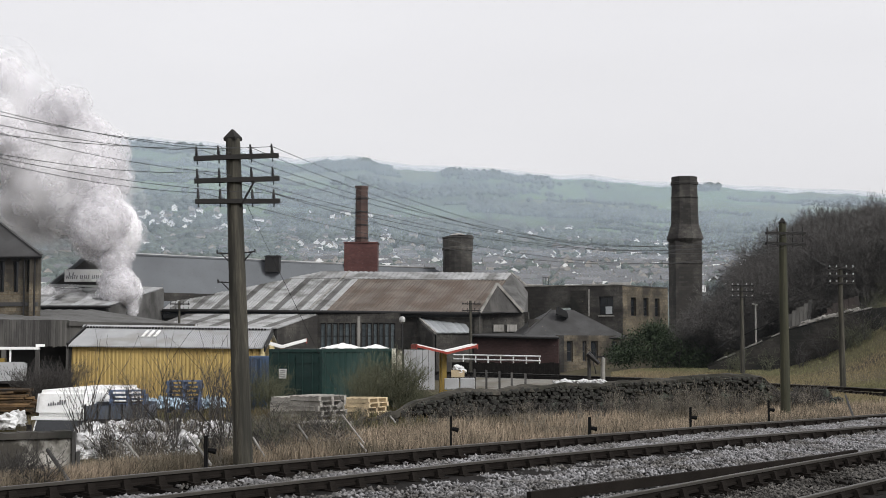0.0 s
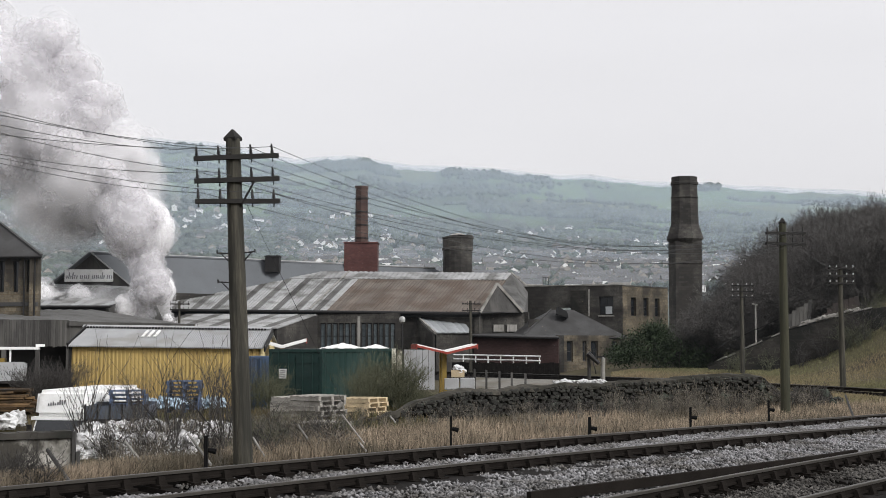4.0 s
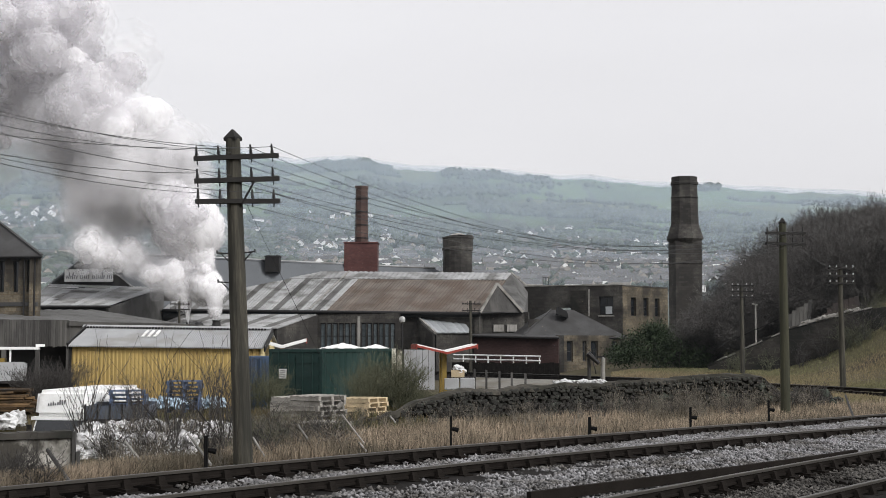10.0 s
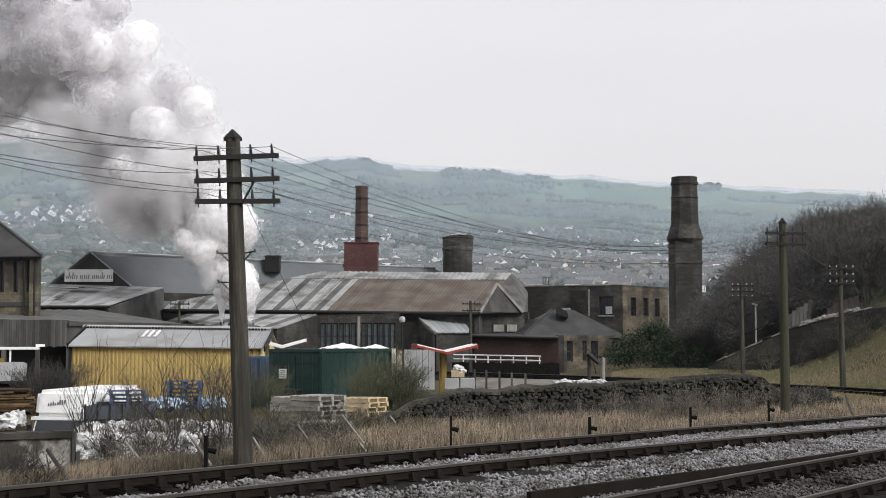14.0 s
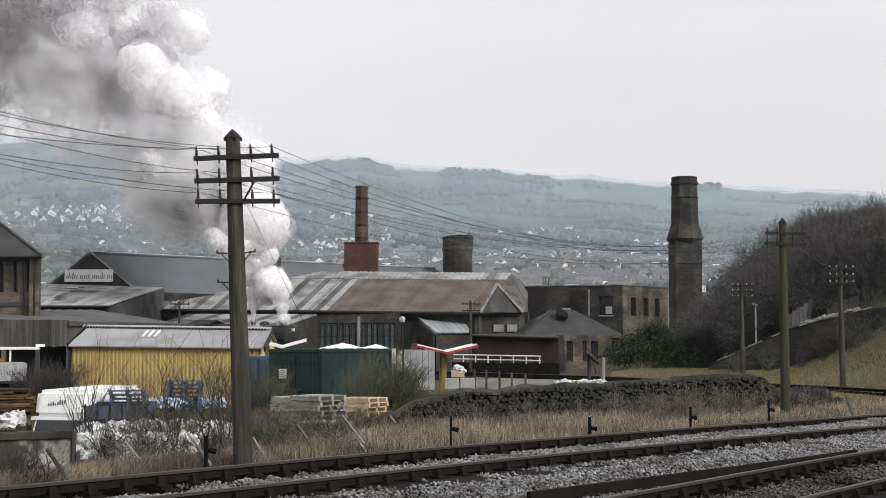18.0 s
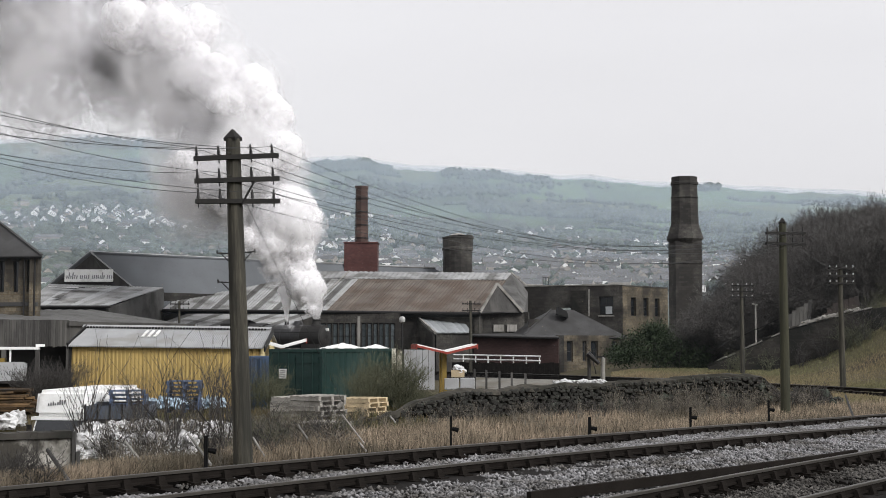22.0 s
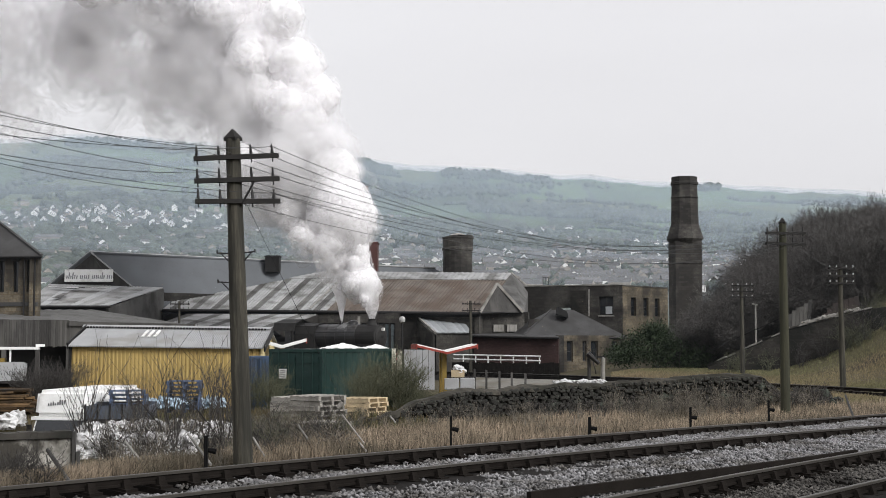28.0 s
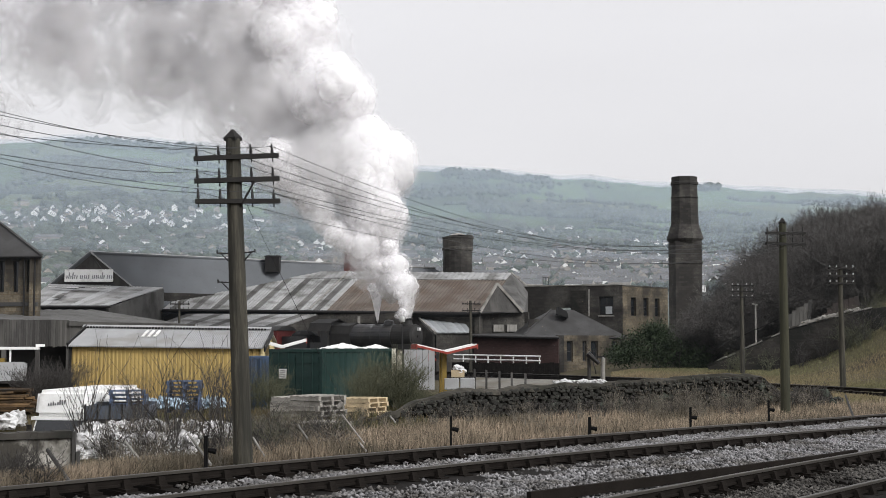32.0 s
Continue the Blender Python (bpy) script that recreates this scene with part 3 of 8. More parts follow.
def ballast():
    """Stones heaped between and beside the rails."""
    rng = np.random.default_rng(3)
    bed = bmesh.new()
    for line, w in ((MAIN_LINE, 2.2), (SIDING, 2.2)):
        prev = None
        for p in line:
            i = line.index(p)
            d = (line[min(i + 1, len(line) - 1)] - line[max(i - 1, 0)]).normalized()
            n = Vector((-d.y, d.x, 0))
            row = [bed.verts.new(p + n * a + Vector((0, 0, h))) for a, h in ((w, -0.5), (w * 0.8, -0.235), (-w * 0.8, -0.235), (-w, -0.5))]
            if prev:
                for k in range(3):
                    bed.faces.new((prev[k], prev[k + 1], row[k + 1], row[k]))
            prev = row
    solid("ballast_bed", bed, BALLAST_BED, "near-black stone bed under the tracks", "ballast", "structure")
    base = np.array([(1, 0, 0), (-1, 0, 0), (0, 1, 0), (0, -1, 0), (0, 0, 1), (0, 0, -1)], dtype=float)
    tri = np.array([(0, 2, 4), (2, 1, 4), (1, 3, 4), (3, 0, 4), (2, 0, 5), (1, 2, 5), (3, 1, 5), (0, 3, 5)])
    vs, fs, count = [], [], 0

    def heap(x, y, z, size):
        nonlocal count
        n = len(x)
        s = size * rng.uniform(0.6, 1.4, (n, 1, 3)) * np.array([1, 1, 0.75])
        j = rng.normal(0, 0.25, (n, 6, 3))
        a = rng.uniform(0, 6.28, n)
        v = (base[None] + j) * s
        c, sn = np.cos(a)[:, None], np.sin(a)[:, None]
        v = np.stack([v[..., 0] * c - v[..., 1] * sn, v[..., 0] * sn + v[..., 1] * c, v[..., 2]], -1)
        v += np.stack([x, y, z], -1)[:, None, :]
        vs.append(v.reshape(-1, 3))
        fs.append((tri[None] + 6 * (np.arange(n)[:, None, None]) + count).reshape(-1, 3))
        count += n * 6

    # between the tracks: a clean pale heap
    n = 34000
    x = rng.uniform(-6, 16, n)
    t = rng.uniform(0, 1, n) ** 1.2
    y0, y1 = 15.35 + 1.295 * x, 20.35 + 1.16 * x
    y = y0 + (y1 - y0) * t
    shelf = np.interp(x, (-6, 0, 5.6, 11, 16), (0.2, 0.19, 0.15, 0.1, 0.0)) - 0.225
    z = -0.115 + 0.07 * np.sin(t * np.pi) + 0.03 * wobble(x, y, 2.2)
    z = z + (np.maximum(z, shelf) - z) * np.clip((t - 0.55) / 0.15, 0, 1)
    keep = (t < 0.72) | (wobble(x, y, 2.6, 4.0) + 0.5 * wobble(x, y, 6.0, 2.0) > 4.5 * (t - 0.86))
    x, y, z = x[keep], y[keep], z[keep]
    heap(x, y, z + rng.normal(0, 0.014, len(x)), 0.033)
    # in the four-foot of the main line, thin and patchy
    x = rng.uniform(-7, 18, 38000)
    y0, y1 = 20.9 + 1.16 * x - 0.004 * x * x, 22.85 + 1.145 * x - 0.008 * x * x
    t = rng.uniform(0, 1, 38000)
    y = y0 + (y1 - y0) * t
    keep = (wobble(x, y, 1.7, 1.0) + 0.06 * x + 0.35 * t) > -0.4
    x, y, t = x[keep], y[keep], t[keep]
    heap(x, y, -0.012 + 0.03 * t + rng.normal(0, 0.012, len(x)) + 0.03 * wobble(x, y, 3.1), 0.034)
    # in the siding, dirty and trodden
    before = count
    x = rng.uniform(2, 16, 24000)
    y = rng.uniform(0, 1, 24000) * 2.3 + 12.45 + 1.3 * x
    keep = wobble(x, y, 1.3, 2.0) + 0.3 * wobble(x, y, 5, 1.0) > -0.6
    heap(x[keep], y[keep], np.full(keep.sum(), -0.168) + rng.normal(0, 0.02, keep.sum()), 0.03)
    siding_stones = (vs.pop(), fs.pop() - before)
    count = before
    # shoulder beyond the main line
    x = rng.uniform(-8, 16, 3500)
    y = 23.4 + 1.145 * x - 0.0115 * x * x + rng.exponential(0.25, 3500)
    heap(x, y, np.full(3500, -0.03) + rng.normal(0, 0.02, 3500), 0.04)
    me = mesh_np("ballast", np.concatenate(vs), np.concatenate(fs), BALLAST)
    dirty = mesh_np("trodden_ballast", *siding_stones, BALLAST_DIRTY)
    tagged(new("trodden_ballast", dirty), "dirty grey-brown ballast trodden into the siding", "ballast", kind="stuff")
    tagged(new("ballast", me), "loose pale grey limestone ballast between the rails", "ballast", kind="stuff")


ballast()


# ---- telegraph poles and wires ----
def telegraph_pole(x, y, z0, z1, lean, turn, arms, r, label, pins=4, ladder=False, cap=True, scale=1.0, white=False):
    h = z1 - z0
    ob = thing("telegraph_pole", label, "telegraph pole", Matrix.Translation((x, y, z0)) @ Matrix.Rotation(lean, 4, "Y"), "poles along the line")
    part("post", lathe(bmesh.new(), [(r * 1.16, -0.4), (r * 1.12, 0.0), (r, h * 0.5), (r * 0.82, h - 0.12 * scale), (r * 0.8, h - 0.1 * scale)], 16), POLE_MOSS if "mossy" in label else POLE, ob, smooth=False)
    if cap:
        part("finial", lathe(bmesh.new(), [(r * 1.05, h - 0.13 * scale), (r * 1.1, h - 0.08 * scale), (r * 0.9, h - 0.05 * scale), (0.02, h + 0.06 * scale)], 4, pose(0, 0, 0, 0, 0, 20)), ARM, ob)
    rot = Matrix.Rotation(turn, 4, "Z")
    for za, tilt in arms:
        m = Matrix.Translation((0, 0, h - za)) @ rot @ Matrix.Translation((0, -r * 0.9, 0)) @ Matrix.Rotation(tilt, 4, "Y")
        arm = part("crossarm", bbox(-0.68 * scale, 0.73 * scale, -0.045, 0.045, -0.038 * scale, 0.038 * scale, m=m), ARM, ob)
        for px in ((-0.63, -0.27, 0.27, 0.63) if pins == 4 else (-0.6, 0.6)):
            b = bmesh.new()
            if white:
                cyl(b, m @ Vector((px * scale, 0, 0.06)), m @ Vector((px * scale, 0, 0.15)), 0.034, 0.024, n=8)
                part("insulator", b, CERAMIC, arm)
                continue
            cyl(b, m @ Vector((px * scale, 0, -0.1 * scale)), m @ Vector((px * scale, 0, 0.13 * scale)), 0.012 * scale, n=6)
            cyl(b, m @ Vector((px * scale, 0, 0.05 * scale)), m @ Vector((px * scale, 0, 0.10 * scale)), 0.03 * scale, 0.022 * scale, n=8)
            cyl(b, m @ Vector((px * scale, 0, 0.10 * scale)), m @ Vector((px * scale, 0, 0.2 * scale)), 0.022 * scale, 0.014 * scale, n=8)
            part("insulator", b, IRON, arm)
    return ob


pole = telegraph_pole(-3.27, 22.4, 0.05 - 0.1, 5.46, -3.5 / 5.45 - -3.27 / 5.45, 0.35,
                      ((0.42, -0.045), (0.8, -0.03), (1.155, 0.0)), 0.145, "tall weathered telegraph pole with three crossarms, leaning slightly")
for hz, side in ((3.5, -1), (3.5, 1), (3.02, -1)):
    b = bmesh.new()
    cyl(b, (side * 0.1, -0.02, hz), (side * 0.31, -0.05, hz + 0.02), 0.012, n=6)
    cyl(b, (side * 0.1, -0.02, hz - 0.16), (side * 0.26, -0.04, hz + 0.02), 0.011, n=6)
    cyl(b, (side * 0.31, -0.05, hz), (side * 0.31, -0.05, hz + 0.06), 0.014, n=6)
    part("spur_bracket", b, IRON, pole)
b = bmesh.new()
cyl(b, (0.13, -0.12, 4.3), (0.36, -0.16, 4.68), 0.018, n=6)
part("arm_brace", b, IRON, pole)
cyl_stay = bmesh.new()
cyl(cyl_stay, (-3.24, 22.3, 4.25), (-2.03, 27.5, 0.77), 0.0045, n=6)
tagged(new("stay_wire", mesh_of("stay_wire", cyl_stay, WIRE)), "thin steel stay wire of the telegraph pole", "wire")
b = bmesh.new()
cyl(b, (-2.03, 27.5, 0.77), (-2.12, 27.5, 0.66), 0.045, n=8)
cyl(b, (-2.01, 27.3, 0.52), (-1.5, 26, 0.06), 0.015, n=8)
cyl(b, (-1.6, 26.1, 0.07), (-1.44, 25.6, -0.05), 0.02, n=6)
solid("stay_anchor", b, PALLET_GREY, "grey stay anchor post leaning in the dry grass", "post")

telegraph_pole(10.4, 41.4, -0.24, 5.71, 0.0, 0.35, ((0.42, -0.02), (0.75, 0.0)), 0.135, "mossy telegraph pole with two crossarms in the grass", white=False)
telegraph_pole(18.79, 64, -0.7, 5.52, -0.005, 0.3, ((0.1, 0), (0.45, 0), (0.8, 0)), 0.13, "old telegraph pole with white insulators below the bank", cap=False, white=True)
telegraph_pole(18.05, 82, float(ground_z(18.05, 82)) - 0.05, 5.45, 0.0, 0.2, ((0.12, 0), (0.45, 0), (0.8, 0)), 0.13, "grey telegraph pole beside the line, white insulators", cap=False, white=True)
telegraph_pole(2.03, 100, -0.4, 5.08, 0.0, 0.3, ((0.35, 0), (0.85, 0)), 0.12, "small telegraph pole behind the yard", cap=False)
telegraph_pole(-19.04, 98, 0.54, 4.97, 0.0, 0.3, ((0.3, 0), (0.7, 0)), 0.10, "small telegraph pole beside the sheds", cap=False)
b = bmesh.new()
cyl(b, (21.18, 92, 1.7), (21.19, 92, 4.45), 0.07, 0.05, n=8)
cyl(b, (21.34, 92, 4.45), (20.96, 92, 4.52), 0.05, n=6)
solid("lamp_post", b, CONCRETE, "slim pale lamp post beside the path", "lamp post")




def hang(owner, a, b, sag, r=0.006):
    a, b = Vector(a), Vector(b)
    n, bm, rows = 24, bmesh.new(), []
    for i in range(n + 1):
        t = i / n
        p = a.lerp(b, t) - Vector((0, 0, sag * 4 * t * (1 - t)))
        rows.append([bm.verts.new(p + Vector((0, dy, dz))) for dy, dz in ((0, r), (-r, -r), (r, -r))])
    for p, q in zip(rows, rows[1:]):
        for k in range(3):
            bm.faces.new((p[k], p[(k + 1) % 3], q[(k + 1) % 3], q[k]))
    part("wire", bm, WIRE, owner)
    return a


lines = thing("telegraph_wires", "thin sagging telegraph wires between the poles", "wires")
for k in range(8):
    near = {0: (-6.81, 14.5, 4.87), 1: (-6.9, 14.7, 5.14), 2: (-6.99, 14.9, 4.55), 3: (-7.08, 15.1, 4.99), 4: (-6.81, 14.5, 4.95), 5: (-6.89, 14.7, 4.58), 6: (-6.98, 14.9, 4.56), 7: (-7.07, 15.1, 4.56)}[k]
    at_pole = {0: (-3.93, 22, 5.11), 1: (-3.62, 22.1, 5.13), 2: (-3.93, 22, 4.74), 3: (-3.61, 22.1, 4.75), 4: (-3.16, 22.3, 5.19), 5: (-2.84, 22.4, 5.23), 6: (-3.91, 22, 4.41), 7: (-2.83, 22.4, 4.45)}[k]
    far = {0: (9.68, 40.9, 5.26), 1: (10.04, 41, 5.27), 2: (10.72, 41.3, 5.34), 3: (11.04, 41.4, 5.35), 4: (9.67, 40.9, 4.95), 5: (10.07, 41, 4.96), 6: (10.71, 41.3, 5.01), 7: (11.04, 41.4, 5.02)}[k]
    hang(lines, near, at_pole, 0.19, 0.0045)
    hang(lines, at_pole, far, 0.9, 0.005)
hang(lines, (10.69, 41.2, 4.97), (18.58, 64, 5.36), 0.1, 0.006)
hang(lines, (18.85, 64, 5.3), (18.1, 81.9, 5.25), 0.9, 0.008)
hang(lines, (18.84, 64, 4.98), (18.09, 81.9, 4.92), 0.9, 0.008)


# ---- buildings ----
def wall_open(a, b, z0, z1, t, holes=()):
    """An upright wall from a to b with real openings: each hole is (from, to, bottom, top) along it."""
    a, b = Vector(a[:2]), Vector(b[:2])
    d = (b - a).normalized()
    length = (b - a).length
    n = Vector((-d.y, d.x))
    ss = sorted({0.0, length, *[h[0] for h in holes], *[h[1] for h in holes]})
    zs = sorted({z0, z1, *[h[2] for h in holes], *[h[3] for h in holes]})
    bm = bmesh.new()
    for s0, s1 in zip(ss, ss[1:]):
        run = None
        for w0, w1 in zip(zs, zs[1:]):
            cut = any(h[0] <= s0 + 1e-6 and h[1] >= s1 - 1e-6 and h[2] <= w0 + 1e-6 and h[3] >= w1 - 1e-6 for h in holes)
            if cut:
                if run:
                    wall(bm, a + d * s0, a + d * s1, run[0], run[1], t)
                run = None
            else:
                run = (run[0] if run else w0, w1)
        if run:
            wall(bm, a + d * s0, a + d * s1, run[0], run[1], t)
    bmesh.ops.remove_doubles(bm, verts=bm.verts, dist=0.001)
    return bm


def window(owner, a, b, hole, t, frame_mat=WHITE, pane_mat=GLASS, bars=(1, 1), sill=True):
    """A framed window set back in a hole of the wall from a to b."""
    a, b = Vector(a[:2]), Vector(b[:2])
    d = (b - a).normalized()
    n = Vector((-d.y, d.x))
    s0, s1, z0, z1 = hole
    w = part("window", wall(bmesh.new(), a + d * s0 + n * t * 0.55, a + d * s1 + n * t * 0.55, z0, z1, 0.03), pane_mat, owner)
    f = bmesh.new()
    o = n * t * 0.4
    for p, q in ((s0, s0 + 0.08), (s1 - 0.08, s1)):
        wall(f, a + d * p + o, a + d * q + o, z0, z1, 0.06)
    for p, q in ((z0, z0 + 0.08), (z1 - 0.08, z1)):
        wall(f, a + d * (s0 + 0.08) + o, a + d * (s1 - 0.08) + o, p, q, 0.06)
    for i in range(1, bars[0] + 1):
        c = s0 + (s1 - s0) * i / (bars[0] + 1)
        wall(f, a + d * (c - 0.03) + o, a + d * (c + 0.03) + o, z0 + 0.08, z1 - 0.08, 0.05)
    for i in range(1, bars[1] + 1):
        c = z0 + (z1 - z0) * i / (bars[1] + 1)
        wall(f, a + d * (s0 + 0.08) + o * 0.98, a + d * (s1 - 0.08) + o * 0.98, c - 0.025, c + 0.025, 0.05)
    part("window_frame", f, frame_mat, w)
    if sill:
        part("window_sill", bwall(a + d * (s0 - 0.08) - n * 0.06, a + d * (s1 + 0.08) - n * 0.06, z0 - 0.14, z0 - 0.004, t * 0.5), CONCRETE, w)
    return w


def sheet_roof(owner, ra, rb, eb, ea, count, pick, t=0.06, ribs=3, name="roof_sheet", lift=0.05):
    """A roof slope from ridge ra-rb to eaves ea-eb in ribbed sheets, each a part; pick(i) names its material."""
    ra, rb, eb, ea = (Vector(v) for v in (ra, rb, eb, ea))
    up = (rb - ra).cross(ea - ra).normalized()
    up = -up if up.z < 0 else up
    for i in range(count):
        bm = bmesh.new()
        tops, k = [], ribs * 2
        for j in range(k + 1):
            f = (i + j / k) / count
            h = up * (lift if j % 2 else 0.0) + up * (0.006 * (i % 2))
            tops.append((bm.verts.new(ra.lerp(rb, f) + h), bm.verts.new(ea.lerp(eb, f) + h)))
        for p, q in zip(tops, tops[1:]):
            bm.faces.new((p[0], p[1], q[1], q[0]))
        low = [bm.verts.new(v.co - up * t) for v in (tops[0][0], tops[0][1], tops[-1][1], tops[-1][0])]
        bm.faces.new(low[::-1])
        bm.faces.new([tops[0][1], tops[0][0], low[0], low[1]])
        bm.faces.new([tops[-1][0], tops[-1][1], low[2], low[3]])
        bm.faces.new([p[1] for p in tops][::-1] + [low[1], low[2]])
        bm.faces.new([p[0] for p in tops] + [low[3], low[0]])
        part(name, bm, pick(i), owner)


def prism(bm, pts, way):
    """A flat polygon drawn out by a vector."""
    a = [bm.verts.new(p) for p in pts]
    b = [bm.verts.new(Vector(p) + Vector(way)) for p in pts]
    bm.faces.new(a), bm.faces.new(b[::-1])
    for i in range(len(pts)):
        j = (i + 1) % len(pts)
        bm.faces.new((a[j], a[i], b[i], b[j]))
    bmesh.ops.recalc_face_normals(bm, faces=bm.faces)
    return bm


def beam(owner, name, a, b, w, h, material):
    bm = bmesh.new()
    a, b = Vector(a), Vector(b)
    q = (b - a).to_track_quat("Y", "Z").to_matrix().to_4x4()
    box(bm, -w / 2, w / 2, 0, (b - a).length, -h / 2, h / 2, Matrix.Translation(a) @ q)
    return part(name, bm, material, owner)


def stone_house():
    """The sandstone house at the edge of the yard, hipped slate roof."""
    ob = thing("stone_house", "old sandstone house with narrow windows and a hipped slate roof", "house")
    a, b = (-33.3, 82), (-23.95, 80)
    c, e_ = (b[0] - 3.4, b[1] + 9), (a[0] - 3.4, a[1] + 9)
    z0, z1 = -1.0, 7.03
    ln = (Vector(b) - Vector(a)).length
    holes = [(ln * f, ln * f + 0.4, 4.89, 6.76) for f in (0.2, 0.36, 0.52, 0.735, 0.83, 0.928)]
    part("wall", wall_open(a, b, z0, z1, 0.45, holes), STONE_WARM, ob)
    for p, q in ((b, c), (e_, a), (c, e_)):
        part("wall", bwall(p, q, z0, z1, t=0.45), STONE_WARM, ob)
    d = (Vector(b) - Vector(a)).normalized()
    for h in holes:
        window(ob, a, b, h, 0.45, IRON, GLASS, (0, 1), False)
        p, q = Vector(a) + d * (h[0] - 0.1), Vector(a) + d * (h[1] + 0.1)
        part("lintel", bwall(p - Vector((0, 0.05)), q - Vector((0, 0.05)), h[3] + 0.005, h[3] + 0.2, t=0.2), SLATE, ob)
    part("string_course", bwall(Vector(a) - Vector((0, 0.08)), Vector(b) - Vector((0, 0.08)), 4.06, 4.29, t=0.2), SLATE, ob)
    o = 0.32
    fl, fr, bl, br = Vector((a[0] - o, a[1] - o, z1)), Vector((b[0] + o, b[1] - o, z1)), Vector((e_[0] - o, e_[1] + o, z1)), Vector((c[0] + o, c[1] + o, z1))
    rl, rr = Vector((a[0] + 1, a[1] + 4.6, 10.14)), Vector((b[0] - 4.8, b[1] + 4.6, 10.14))
    for pts in ((fl, fr, rr, rl), (fr, br, rr), (br, bl, rl, rr), (bl, fl, rl)):
        part("roof", slab(bmesh.new(), pts, 0.12), SLATE, ob)
    beam(ob, "hip_tile", fr + Vector((0, 0, 0.04)), rr + Vector((0, 0, 0.04)), 0.2, 0.08, SLATE)
    part("gutter", bcyl(fl + Vector((0, -0.06, -0.08)), fr + Vector((0.05, -0.06, -0.08)), 0.07, n=8), IRON, ob)
    for f in (0.915, 0.985):
        p = Vector(a) + d * ln * f
        part("downpipe", bcyl((p.x, p.y - 0.1, z0), (p.x, p.y - 0.1, z1 - 0.05), 0.055, n=8), IRON, ob)


stone_house()


def low_shed():
    """The long low timber shed with a grey felt roof."""
    ob = thing("timber_shed", "long low boarded shed with a grey sheet roof", "shed")
    a, b = (-24.56, 70), (-20.09, 73)
    e = (-15.21, 82)
    z0, z1 = -1.4, 3.18
    n = 44
    for i in range(n):
        p, q = Vector(a).lerp(Vector(b), i / n), Vector(a).lerp(Vector(b), (i + 0.93) / n)
        part("board", bwall(p, q, 1.74 - 0.08 * random.random(), z1 - 0.05, t=0.04), BOARD_GREY, ob)
    # near-black sheet whose colour stands in for shade below the boards
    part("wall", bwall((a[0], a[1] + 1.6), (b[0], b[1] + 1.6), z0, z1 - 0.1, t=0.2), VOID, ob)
    for f in (0.02, 0.35, 0.68, 0.99):
        p = Vector(a).lerp(Vector(b), f)
        part("post", bbox(p.x - 0.1, p.x + 0.1, p.y + 0.06, p.y + 0.26, z0, z1 - 0.1), BOARD_GREY, ob)
    part("wall", bwall(b, e, z0, 2.88, t=0.2), BOARD_GREY, ob)
    sheet_roof(ob, (-32.67, 84, 3.95), (-23.52, 92, 4.1), (-14.98, 82, 2.92), (-26.82, 69, 3.23), 16, lambda i: SHEET_FELT, 0.06, 1)
    beam(ob, "fascia", (-20.05, 72.8, 2.94), (-14.94, 81.8, 2.92), 0.08, 0.22, BOARD_GREY)


low_shed()


PRINT_FAINT = mat("faded_lettering", (0.24, 0.24, 0.25), 0.3, 6, 20, 0.8)


